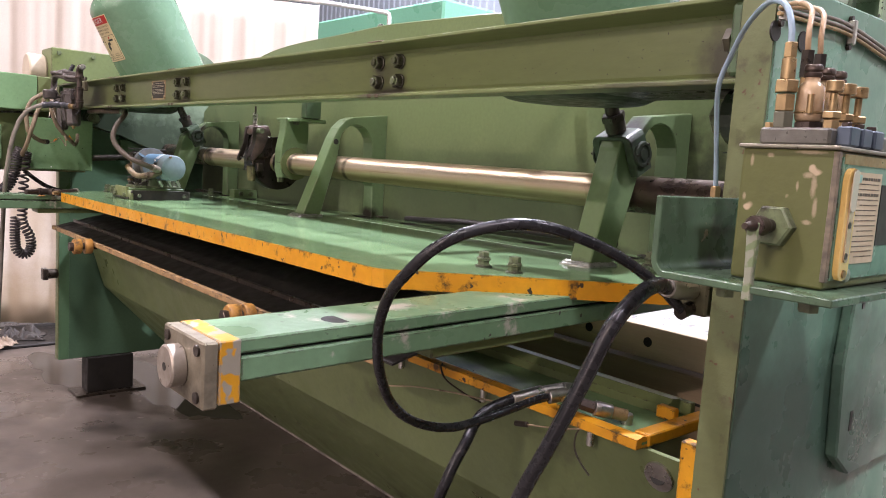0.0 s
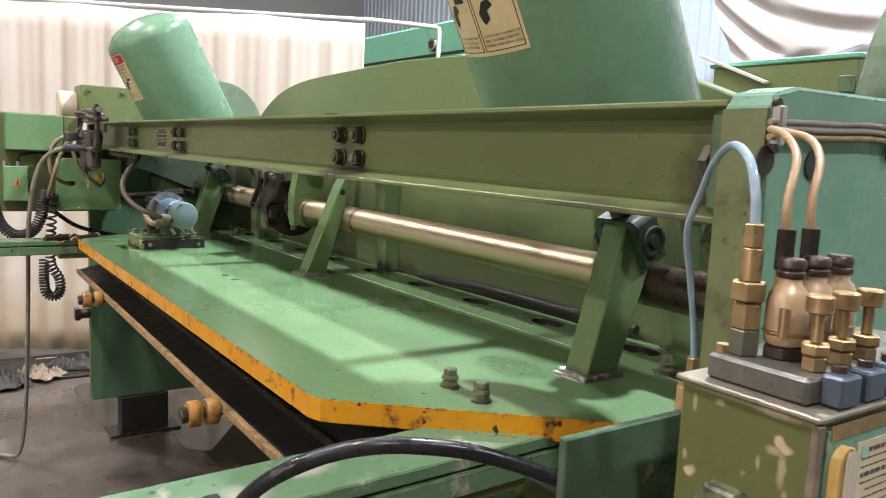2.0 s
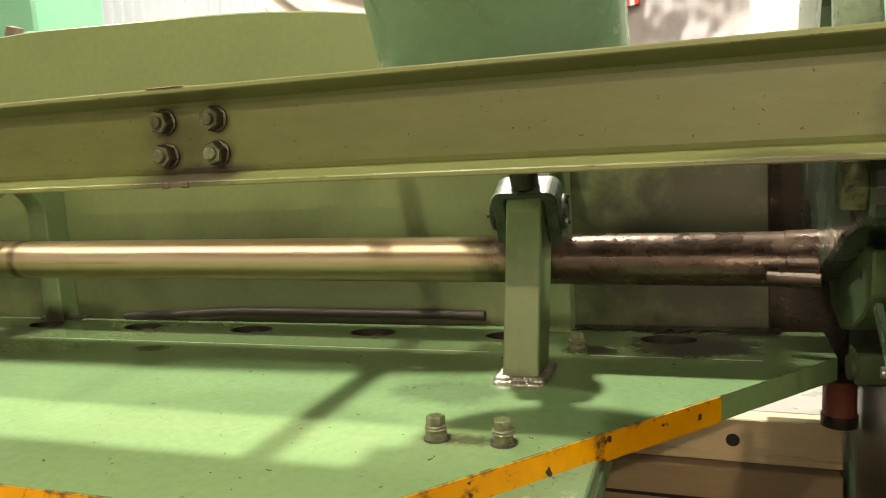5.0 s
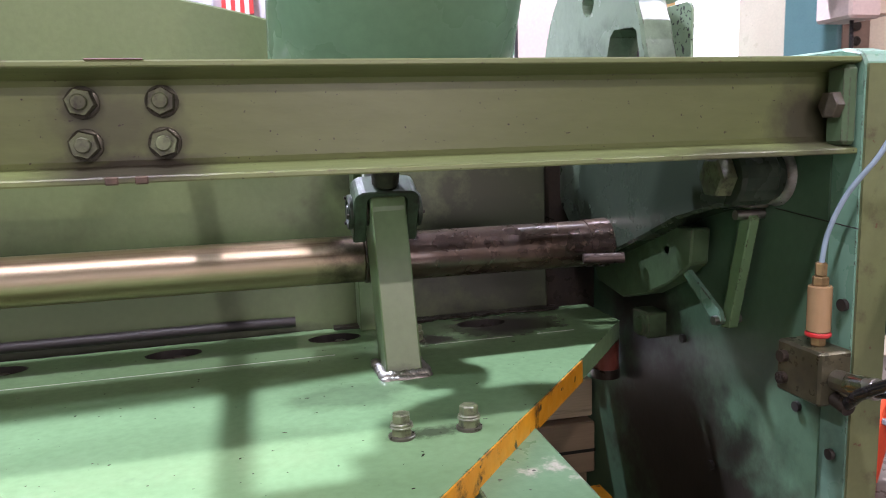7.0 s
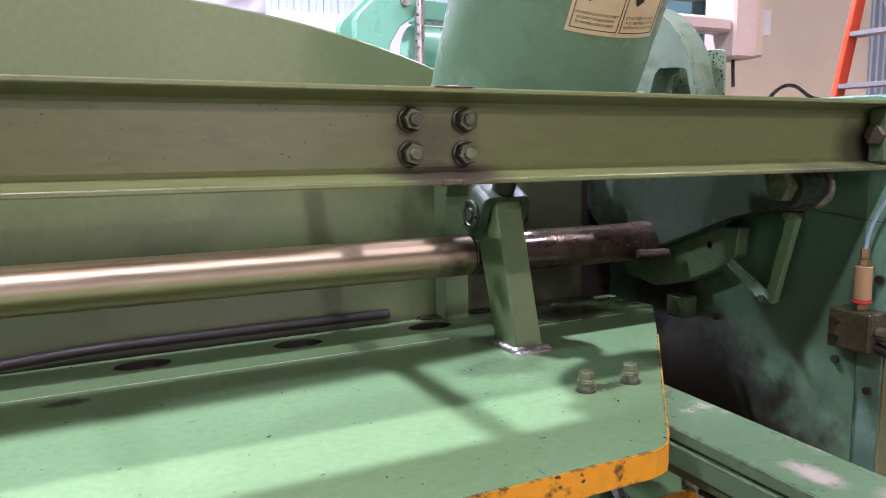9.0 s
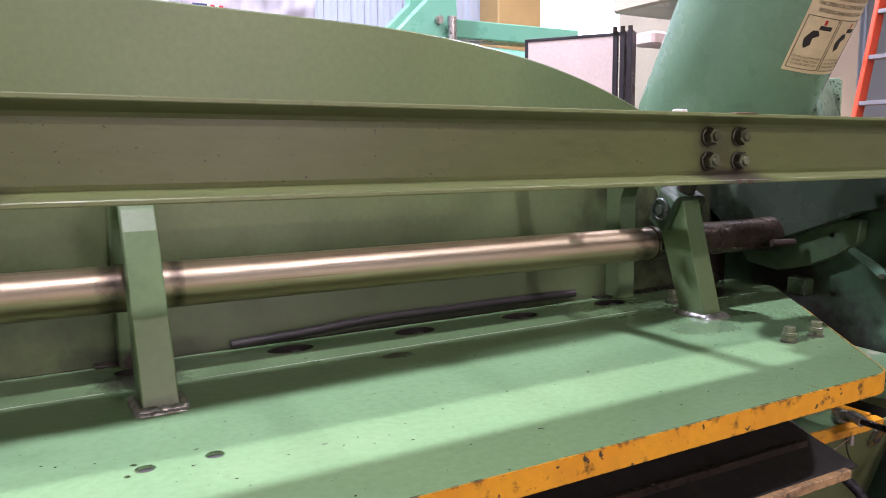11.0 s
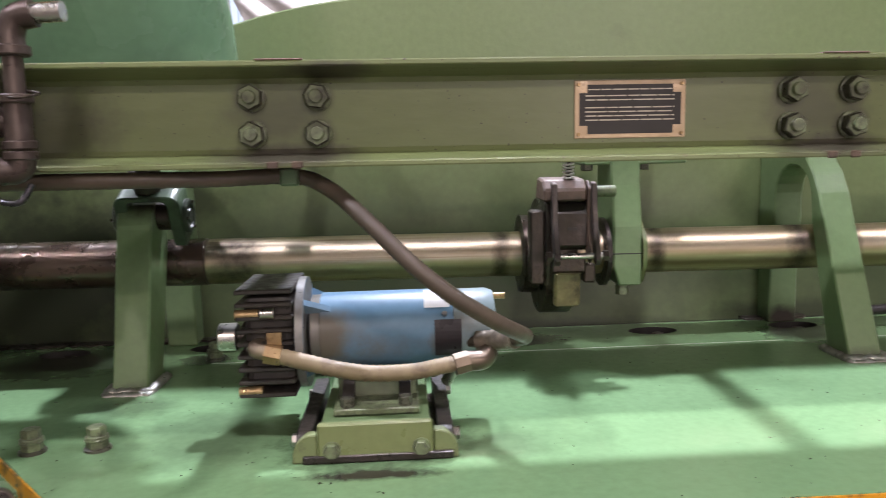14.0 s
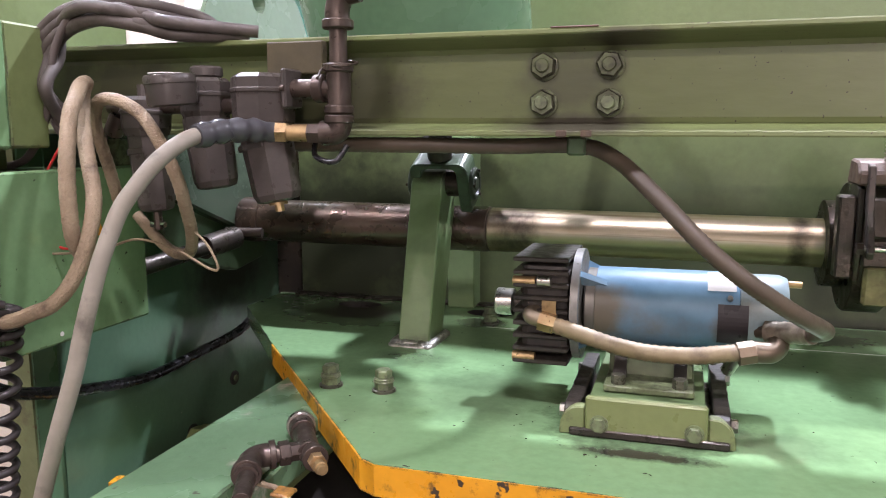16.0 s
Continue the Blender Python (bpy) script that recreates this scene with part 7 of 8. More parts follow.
    for off, lift, r in ((0.0, 0.0, 0.0115), (0.020, 0.016, 0.0105), (-0.018, -0.004, 0.0110), (0.034, 0.030, 0.0095), (-0.034, 0.012, 0.0100)):
        w("cable", sweep(bmesh.new(), spline([(-1.66 - off, -0.02, 1.908 + 0.3 * lift), (-1.73, -0.06 + off, 1.908 + lift), (-1.785, -0.09, 1.921 + lift), (-1.852, -0.10 + off, 1.930 + lift), (-1.93, -0.10, 1.912 + lift), (-1.975 - off, -0.10, 1.872), (-1.972 - off, -0.10 + off, 1.823), (-1.950, -0.09, 1.785 - lift), (-1.915, -0.07 + off, 1.772 - lift)], 8), r, 10), dusty, "", 60)
    w("cable", sweep(bmesh.new(), spline([(-1.86, -0.11, 1.945), (-1.90, -0.115, 1.93), (-1.932, -0.115, 1.884), (-1.948, -0.115, 1.831), (-1.965, -0.11, 1.778), (-2.02, -0.10, 1.713), (-2.10, -0.09, 1.693)], 8), 0.0065, 10), surface("dusty_cable", (0.12, 0.10, 0.095), (0.08, 0.065, 0.06), rough=0.5, big=20), "", 60)
    w("cable", sweep(bmesh.new(), spline([(-1.80, -0.04, 1.99), (-1.79, -0.06, 1.95), (-1.77, -0.07, 1.925), (-1.72, -0.05, 1.91)], 8), 0.011, 10), rubber, "", 60)
    cords = [
        ("stretched dark grey spiral cord hanging straight down", [(-1.93, -0.245, 1.50), (-1.94, -0.247, 1.44), (-1.952, -0.255, 1.30), (-1.96, -0.257, 1.20), (-1.97, -0.255, 1.10), (-1.985, -0.215, 1.02), (-1.985, -0.21, 0.95), (-1.985, -0.24, 0.915), (-1.985, -0.28, 0.94), (-1.985, -0.29, 1.0), (-1.985, -0.29, 1.06), (-1.985, -0.288, 1.13)], 44, 0.022),
        ("dark grey spiral cord hanging in a loop", [(-1.93, -0.27, 1.515), (-1.945, -0.29, 1.46), (-1.955, -0.30, 1.38), (-1.96, -0.33, 1.31), (-1.97, -0.375, 1.272), (-1.975, -0.43, 1.27), (-1.98, -0.48, 1.31), (-1.985, -0.51, 1.37), (-1.99, -0.52, 1.44)], 40, 0.026),
    ]
    for words, line, turns, rad in cords:
        cc = thing("coiled_cord", words, "coiled cord", "coiled cords", at=line[-1])
        q = sprung(cc, line[-1])
        axis, coil, side = spline(line, 60), [], Vector((1, 0, 0))
        for i, p in enumerate(axis):
            d = (axis[min(i + 1, len(axis) - 1)] - axis[max(i - 1, 0)]).normalized()
            side = (side - d * side.dot(d)).normalized()
            a = 2 * math.pi * turns * i / (len(axis) - 1)
            coil.append(p + rad * (math.cos(a) * side + math.sin(a) * d.cross(side)))
        q("cord", sweep(bmesh.new(), coil, 0.0062, 8), surface("cord_grey", (0.05, 0.045, 0.045), (0.035, 0.03, 0.03), rough=0.4), "", 60)
    wi = thing("loose_wires", "thin bare-ended wires, red and pale, hanging loose", "wires", at=(-1.9, -0.1, 1.6))
    q = sprung(wi, (-1.9, -0.1, 1.6))
    q("red_wire", sweep(bmesh.new(), spline([(-1.948, -0.10, 1.735), (-1.979, -0.105, 1.686), (-2.005, -0.105, 1.629), (-2.0, -0.105, 1.591), (-1.965, -0.10, 1.566), (-1.93, -0.10, 1.565)], 8), 0.0022, 6), red_label, "", 60)
    q("pale_wire", sweep(bmesh.new(), spline([(-2.03, -0.11, 1.57), (-1.99, -0.115, 1.558), (-1.93, -0.115, 1.560), (-1.86, -0.11, 1.572), (-1.80, -0.11, 1.588), (-1.73, -0.11, 1.575), (-1.67, -0.11, 1.548), (-1.655, -0.11, 1.552), (-1.672, -0.11, 1.585), (-1.695, -0.11, 1.606)], 8), 0.0022, 6), hose_braid, "", 60)
    q("orange_tag", cyl(bmesh.new(), (-1.93, -0.10, 1.572), (-1.905, -0.10, 1.578), 0.006, segs=10), yellow, smooth=40)


air_set()


# ---- electrical boxes and cables by the left frame ----
def left_boxes():
    bp = thing("electrical_board", "green back plate with rounded corners carrying control boxes", "electrical panel", at=(-2.0, -0.2, 1.39))
    s = sprung(bp, (-2.0, -0.2, 1.39))
    out = arc(-0.47, 1.415, 0.025, 180, 270, 5) + [(0.10, 1.39), (0.10, 1.69), (-0.10, 1.69), (-0.10, 1.925)] + arc(-0.47, 1.905, 0.025, 90, 180, 5)
    s("back_plate", prism(bmesh.new(), out, "x", -2.085, -2.06, 0.004), paint)
    s("wall_arm", cube(-2.13, -2.08, 0.0, 0.10, 1.45, 1.66, 0.003), paint_dark)
    up = thing("control_box", "mint green sheet-metal control box cover", "electrical box", "control boxes", at=(-2.0, -0.3, 1.73))
    s = sprung(up, (-2.0, -0.3, 1.73))
    s("box_body", cube(-2.06, -1.957, -0.465, -0.185, 1.728, 1.924, 0.006, 2), paint_table)
    s("side_cover", cube(-2.06, -1.962, -0.1835, -0.105, 1.730, 1.921, 0.004), paint)
    lo = thing("control_box", "green sheet-metal panel box below the air filters", "electrical box", "control boxes", at=(-2.0, 0, 1.4))
    s = sprung(lo, (-2.0, 0, 1.4))
    s("box_body", cube(-2.06, -1.965, -0.225, 0.112, 1.403, 1.695, 0.004), paint_table)
    s("lightning_sign", prism(bmesh.new(), [(-0.035, 1.575), (0.005, 1.575), (-0.015, 1.61)], "x", -1.9648, -1.9638), yellow)
    s("edge_hole", cyl(bmesh.new(), (-1.9645, -0.11, 1.42), (-1.9635, -0.11, 1.42), 0.004, segs=10), white_label)
    sm = thing("warning_box", "small green box with a yellow warning triangle", "electrical box", "control boxes", at=(-2.0, -0.42, 1.45))
    s = sprung(sm, (-2.0, -0.42, 1.45))
    s("box_body", cube(-2.06, -1.975, -0.475, -0.358, 1.452, 1.642, 0.004), paint_table)
    s("triangle", prism(bmesh.new(), [(-0.438, 1.535), (-0.384, 1.535), (-0.411, 1.585)], "x", -1.9745, -1.9735), yellow_old)
    s("triangle_mark", prism(bmesh.new(), [(-0.415, 1.541), (-0.406, 1.541), (-0.408, 1.566), (-0.413, 1.566)], "x", -1.9735, -1.973), ink)
    for y in (-0.462, -0.40):
        s("cable_gland", cyl(bmesh.new(), (-2.015, y, 1.642), (-2.015, y, 1.668), 0.012, segs=12), steel_bare, smooth=40)
    s("gland_cable", sweep(bmesh.new(), spline([(-2.015, -0.40, 1.66), (-2.01, -0.395, 1.70), (-2.0, -0.30, 1.715), (-1.99, -0.2, 1.712)], 6), 0.006, 8), rubber, "", 60)
    hi = thing("guard_box", "green guard box with bolts above the frame", "machine guard", at=(-2.3, 0.05, 1.93))
    s = sprung(hi, (-2.3, 0.05, 1.93))
    s("box_body", cube(-2.42, -2.185, -0.06, 0.36, 1.90, 2.115, 0.005), paint)
    s("round_cap", cyl(bmesh.new(), (-2.36, -0.06, 1.98), (-2.36, -0.16, 1.98), 0.10, segs=32, bevel=0.01), beige, "cream round end cap", 40)
    for y in (-0.02, 0.17, 0.33):
        s("box_bolt", hexagon(bmesh.new(), (-2.185, y, 2.085), (-2.175, y, 2.085), 0.024), nut_paint)
    def l(name, bm, mat, label="", smooth=None):
        return left_sub(name, bm, mat, label=label, smooth=smooth)
    for y, z, r in ((0.269, 0.749, 0.018), (0.479, 0.746, 0.018), (0.43, 1.02, 0.014), (0.30, 0.97, 0.016), (0.62, 1.10, 0.014)):
        l("bolt_recess", lathe(bmesh.new(), [(r, 0), (r * 1.4, 0.001), (r * 1.4, 0.004), (r, 0.005)], pose(-2.117, y, z, 0, 90, 0), 20), ink, smooth=40)
        l("recess_bolt", hexagon(bmesh.new(), (-2.116, y, z), (-2.108, y, z), r * 1.1), nut_paint)
    l("frame_stub", cyl(bmesh.new(), (-2.15, -0.03, 0.77), (-2.15, -0.09, 0.77), 0.03, segs=20), steel_black, smooth=40)
    l("stub_cap", cube(-2.18, -2.12, -0.115, -0.085, 0.735, 0.805, 0.004), steel_black)
    ca = thing("frame_cable", "greasy black cable sagging along the frame", "cable", at=(-2.08, 0.2, 1.25))
    s = sprung(ca, (-2.08, 0.2, 1.25))
    s("cable", sweep(bmesh.new(), spline([(-2.10, -0.22, 1.385), (-2.098, -0.12, 1.31), (-2.095, -0.03, 1.275), (-2.09, 0.096, 1.245), (-2.09, 0.261, 1.22), (-2.085, 0.448, 1.228), (-2.06, 0.571, 1.25), (-2.04, 0.66, 1.30)], 8), 0.012, 10), rubber, "", 60)
    ro = thing("oily_rod", "oily dark rod running behind the boxes", "machine rod", at=(-2.0, 0.3, 1.49))
    s = sprung(ro, (-2.0, 0.3, 1.49))
    s("rod", cyl(bmesh.new(), (-2.04, 0.02, 1.47), (-2.0, 0.44, 1.505), 0.018, segs=16), steel_black, smooth=40)
    s("rod_end", cyl(bmesh.new(), (-2.01, 0.36, 1.498), (-2.0, 0.47, 1.508), 0.027, segs=16), steel_black, smooth=40)


left_boxes()


# ---- surroundings ----
def drape(name, base, z0, z1, label, category, mat, fold=0.045, per_m=5.5, seed=1, top_sag=0.02, steps_m=36, rows=14):
    """Hanging cloth along a line of ground points, with uneven folds that open downwards."""
    rnd = random.Random(seed)
    phase = [rnd.uniform(0, 6.28) for _ in range(6)]
    pts, lengths = [Vector((*p, 0)) for p in base], [0.0]
    for a, b in zip(pts, pts[1:]):
        lengths.append(lengths[-1] + (b - a).length)
    total = lengths[-1]
    n = int(total * steps_m)
    bm, grid = bmesh.new(), []
    for i in range(n + 1):
        s = total * i / n
        k = max(j for j in range(len(pts) - 1) if lengths[j] <= s + 1e-9)
        d = (pts[k + 1] - pts[k]).normalized()
        p, nrm = pts[k] + d * (s - lengths[k]), Vector((-d.y, d.x, 0))
        col = []
        for r in range(rows + 1):
            v = r / rows
            wob = 0.55 * math.sin(per_m * 2 * math.pi * 0.5 * s + phase[0] + 0.5 * math.sin(1.3 * s + phase[1]))
            wob += 0.3 * math.sin(per_m * 2 * math.pi * 0.83 * s + phase[2] + 0.8 * v) + 0.2 * math.sin(per_m * 2 * math.pi * 1.7 * s + phase[3] + 1.2 * v) * (1 - v)
            wob += 0.35 * math.sin(0.9 * s + phase[4] + 2.0 * v)
            amp = fold * (0.55 + 0.6 * v)
            z = z1 - (z1 - z0) * v - (top_sag * abs(math.sin(2.2 * s + phase[5])) if r == 0 else 0)
            col.append(bm.verts.new(p + nrm * amp * wob + Vector((0, 0, z))))
        grid.append(col)
    for a, b in zip(grid, grid[1:]):
        for r in range(rows):
            bm.faces.new((a[r], b[r], b[r + 1], a[r + 1]))
    ob = part(name, bm, mat, None, "", smooth=80)
    sol = ob.modifiers.new("cloth", "SOLIDIFY")
    sol.thickness = 0.004
    return tagged(ob, label, category)


drape("curtain", [(-5.3, -2.2), (-4.75, -1.1), (-4.25, -0.05), (-2.985, 2.2)], 0.04, 2.86, "long cream cloth curtain hanging in soft folds to the floor", "curtain", cloth, seed=3, per_m=7.0, fold=0.024, steps_m=48)
rod = thing("pipe_stand", "white pipe stand that carries the cloth curtain", "pipe stand", at=(-2.98, 2.2, 0))
cs = sprung(rod, (-2.98, 2.2, 0))
cs("pipe", sweep(bmesh.new(), spline([(-5.35, -2.25, 2.875), (-4.78, -1.1, 2.875), (-4.28, -0.05, 2.875), (-3.0, 2.24, 2.875)], 4), 0.017, 10), white_pipe, "", 60)
cs("pipe", sweep(bmesh.new(), [Vector(p) for p in ((-3.02, 2.2, 2.878), (-2.90, 2.7, 2.878), (-2.872, 2.815, 2.876), (-2.862, 2.84, 2.865), (-2.860, 2.845, 2.84), (-2.860, 2.845, 0.0))], 0.02, 12), white_pipe, "", 60)

mat_ob = part("floor_mat", cube(-4.10, -3.42, -0.75, 1.6, 0.0, 0.025, 0.008), black_void)
tagged(mat_ob, "dirty black rubber mat lying on the floor", "mat")


def puddle(cx, cy, rx, ry, seed):
    rnd = random.Random(seed)
    ph = [rnd.uniform(0, 6.28) for _ in range(4)]
    rim = []
    for k in range(48):
        a = 2 * math.pi * k / 48
        f = 1 + 0.18 * math.sin(2 * a + ph[0]) + 0.12 * math.sin(3 * a + ph[1]) + 0.08 * math.sin(7 * a + ph[2]) + 0.05 * math.sin(11 * a + ph[3])
        rim.append((cx + rx * f * math.cos(a), cy + ry * f * math.sin(a)))
    tagged(part("puddle", prism(bmesh.new(), rim, "z", 0.0, 0.0012), wet_floor), "shiny wet oil patch on the concrete floor", "puddle", "puddles")


for row in ((-1.95, 0.62, 0.62, 0.22, 1), (-2.75, 0.15, 0.4, 0.2, 3)):
    puddle(*row)


dirty_rag = surface("dirty_rag_cloth", (0.34, 0.27, 0.20), (0.20, 0.155, 0.115), rough=0.85, big=8, dirt=(0.05, 0.04, 0.03), dirt_at=(0.5, 0.65), dirt_scale=9, bump=0.3)
black_rag = surface("oily_rag_cloth", (0.035, 0.03, 0.027), (0.055, 0.047, 0.04), rough=0.6, big=9, bump=0.3)


def rag(x, y, size, turn, mat, seed, label):
    """A crumpled cloth: a sheet folded up into ridges."""
    bm = bmesh.new()
    n = 34
    grid = []
    for i in range(n + 1):
        row = []
        for j in range(n + 1):
            u, v = 2 * i / n - 1, 2 * j / n - 1
            edge = max(abs(u), abs(v))
            k = 1 + 0.30 * noise.noise(Vector((u * 2.2, v * 2.2, seed)))
            h = abs(noise.noise(Vector((u * 2.6, v * 3.4, seed + 3)))) + 0.5 * abs(noise.noise(Vector((u * 6, v * 5, seed + 8))))
            row.append(bm.verts.new((u * k * size, v * k * size * 0.72, 0.006 + size * 0.75 * h * (1 - edge ** 3))))
        grid.append(row)
    for i in range(n):
        for j in range(n):
            bm.faces.new((grid[i][j], grid[i + 1][j], grid[i + 1][j + 1], grid[i][j + 1]))
    bm.transform(pose(x, y, 0.026, 0, 0, turn))
    ob = part("rag", bm, mat, None, "", 70)
    ob.modifiers.new("cloth", "SOLIDIFY").thickness = 0.003
    tagged(ob, label, "rag", "rags on the floor")


rag(-3.52, -0.15, 0.15, 35, dirty_rag, 2, "crumpled tan shop rag on the black mat")
rag(-3.46, -0.42, 0.20, 10, black_rag, 11, "oily black rag lying on the mat")
rag(-3.66, 0.06, 0.17, 70, black_rag, 21, "oily black rag beside the tan one")
stick = part("stick", cube(-3.985, -3.965, -0.14, 0.0, 0.026, 0.034, 0.002), dirty_rag)
tagged(stick, "short pale wooden stick on the black mat", "stick")


def neighbour():
    nb = thing("neighbour_machine", "long green press with an aqua side panel, seen behind the curtain", "machine", at=(-4, 3.4, 0))
    s = sprung(nb, (-4, 3.4, 0))
    s("upper_beam", cube(-7.5, -2.42, 3.10, 3.75, 2.64, 3.0, 0.02), mint)
    s("beam_lip", cube(-7.5, -2.42, 3.06, 3.10, 2.62, 2.68, 0.006), mint)
    s("beam_groove", cube(-7.5, -2.75, 3.085, 3.098, 2.70, 2.72, 0), ink)
    s("side_panel", cube(-7.5, -2.62, 3.16, 3.7, 0.0, 2.56, 0.01), aqua)
    s("panel_box", cube(-3.62, -3.10, 3.06, 3.16, 2.20, 2.50, 0.01), surface("aqua_box", (0.16, 0.42, 0.36), (0.14, 0.36, 0.31), rough=0.4))
    # black strip in place of the shaded gap below the upper beam
    s("gap_strip", cube(-7.5, -2.60, 3.12, 3.65, 2.56, 2.64, 0), ink)
    s("eye_boss", cyl(bmesh.new(), (-3.30, 3.10, 2.80), (-3.30, 3.05, 2.80), 0.06, segs=24, bevel=0.008), steel_bare, "round steel boss", 40)
    s("eye_centre", cyl(bmesh.new(), (-3.30, 3.05, 2.80), (-3.30, 3.046, 2.80), 0.035, segs=20), iron_pipe, smooth=40)
    s("bracket", prism(bmesh.new(), [(-2.62, 2.56), (-2.50, 2.56), (-2.48, 2.70), (-2.55, 2.72)], "y", 2.98, 3.06, 0.004), surface("rusty_hook", (0.13, 0.10, 0.08), rough=0.5))
    s("post", cube(-2.76, -2.70, 2.98, 3.05, 2.40, 2.66, 0.005), mint)


neighbour()

def dust_sheet(label, mat, left, x1, y, z1, fold, back=1.2):
    """A sheet that falls over the front of a tall machine, in folds that swoop from its left edge."""
    nx, nz = 90, 110
    bm = bmesh.new()
    grid = []
    for i in range(nx + 1):
        col = []
        for j in range(nz + 1):
            z = z1 * j / nz
            xl = left(z)
            x = xl + (x1 - xl) * i / nx
            col.append(bm.verts.new((x, y - fold(x, z, x - xl), z)))
        col.append(bm.verts.new((col[-1].co.x, y + back, z1)))
        col.append(bm.verts.new((col[0].co.x, y + back, 0)))
        grid.append(col)
    for a, b in zip(grid, grid[1:]):
        for r in range(len(a) - 1):
            bm.faces.new((a[r], b[r], b[r + 1], a[r + 1]))
    bm.faces.new(grid[0])
    bm.faces.new(grid[-1][::-1])
    return tagged(part("covered_machine", bm, mat, None, "", smooth=80), label, "covered machine")


def ridge(w):
    return 0.5 + 0.5 * math.sin(w) + 0.18 * math.sin(2 * w + 0.7)


def cream_fold(x, z, d):
    w = z - 1.3 * math.exp(-1.3 * d)
    low = min(1, max(0, (2.98 - z) / 0.12))
    high = 0.055 * ridge(13 * w + 0.6 * math.sin(2 * x)) + 0.018 * ridge(29 * w + 1 + math.sin(3 * x))
    flat = 0.05 * ridge(17 * (z - 0.22 * x) + math.sin(2.5 * x)) + 0.014 * ridge(37 * (z - 0.3 * x))
    return (1 - low) * high + low * flat


def grey_fold(x, z, d):
    return 0.04 * ridge(6 * (z - 0.35 * x)) + 0.05 * noise.noise(Vector((x * 4.5, 0, z * 1.5))) + 0.025 * noise.noise(Vector((x * 11, 4, z * 7)))


dust_sheet("tall machine under a cream cloth sheet with swooping folds", tarp_cream, lambda z: -2.35 - 0.47 * (z - 2.93), 0.1, 6.2, 4.7, cream_fold)
dust_sheet("machine under a wrinkled pale grey tarpaulin", tarp_grey, lambda z: -1.50 + 3.4 * max(0, z - 2.76), 1.32, 5.98, 3.5, grey_fold, 0.14)
dust_sheet("machine under a wrinkled grey tarpaulin that carries a flag", tarp_grey, lambda z: 1.02, 2.14, 5.35, 3.3, grey_fold, 0.5)


def far_things():
    col = thing("column", "ochre painted building column beside the daylight bay", "column", at=(6.5, 8.6, 0))
    s = sprung(col, (6.5, 8.6, 0))
    s("shaft", cube(6.10, 6.88, 8.40, 8.92, 0, 8.5, 0.02), ochre)
    s("trim", cube(6.885, 6.96, 8.55, 8.92, 0, 8.5, 0.01), white_pipe)
    band = part("trim", cube(-1.5, 6.05, 8.90, 8.955, 0, 3.55, 0.01), surface("white_wainscot", (0.66, 0.65, 0.63), (0.58, 0.57, 0.55), rough=0.6, big=0.7))
    tagged(band, "off-white lower lining of the hall wall", "wall lining", kind="structure")
    fl = thing("flag", "small striped flag with a blue corner hung on the grey tarpaulin", "flag", at=(1.2, 5.2, 2.9))
    f = sprung(fl, (1.2, 5.2, 2.9))
    x0, x1, z0, z1 = 1.10, 1.34, 2.76, 3.02
    # the flag hangs upright: stripes run down, the blue corner at the top
    n = 7
    for i in range(n):
        a, b = x0 + (x1 - x0) * i / n, x0 + (x1 - x0) * (i + 1) / n
        f("stripe", prism(bmesh.new(), [(a, z0 + 0.006 * math.sin(i)), (b, z0 + 0.006 * math.sin(i + 1)), (b, z1), (a, z1)], "y", 5.245 + 0.004 * (i % 2), 5.33), red_label if i % 2 == 0 else white_label)
    f("corner", cube(x0 - 0.004, x0 + 0.11, 5.236, 5.244, z1 - 0.10, z1 + 0.003, 0), surface("navy_cloth", (0.04, 0.05, 0.14), rough=0.7))
    gm = thing("green_press", "bright green hydraulic press arm with a fat cylinder", "machine", at=(3.2, 5.6, 0))
    g = sprung(gm, (3.2, 5.6, 0))
    arm = [(2.97, 0.0), (2.97, 2.92), (3.01, 2.98), (3.36, 3.32), (3.38, 3.9), (3.64, 3.9), (3.66, 3.13), (3.62, 3.03), (3.54, 2.98), (3.40, 2.88), (3.30, 2.72), (3.30, 0.0)]
    g("arm_plate", prism(bmesh.new(), arm, "y", 5.45, 5.56, 0.01), mint)
    g("arm_plate", prism(bmesh.new(), arm, "y", 5.90, 6.0, 0.01), mint)
    g("top_pin", cyl(bmesh.new(), (3.44, 5.40, 3.10), (3.44, 6.02, 3.10), 0.04, segs=24), steel_bare, smooth=40)
    g("chrome_rod", cyl(bmesh.new(), (3.57, 5.40, 1.8), (3.57, 5.40, 3.14), 0.045, segs=24), steel_bare, smooth=40)
    g("cylinder", cyl(bmesh.new(), (3.60, 5.72, 2.72), (5.2, 5.72, 2.66), 0.23, segs=40, bevel=0.02), mint, smooth=40)
    g("top_beam", cube(3.67, 5.3, 5.6, 5.89, 2.98, 3.16, 0.01), mint)
    g("machine_bed", cube(2.95, 6.0, 5.3, 6.4, 0.0, 2.35, 0.02), mint)
    pn = thing("folding_screen", "pale folding screen panel with black edging", "screen", at=(2.8, 2.6, 0))
    p = sprung(pn, (2.8, 2.6, 0))
    ang = math.atan2(2.40 - 2.90, 2.99 - 2.65)
    def turned(bm):
        bm.transform(pose(2.65, 2.90, 0, 0, 0, math.degrees(ang)))
        return bm
    L = 0.605
    p("panel", turned(cube(0.02, L - 0.04, -0.012, 0.012, 0.03, 2.515, 0.002)), panel_tan)
    p("edge", turned(cube(0.0, 0.022, -0.016, 0.016, 0.0, 2.53, 0.003)), black_plate)
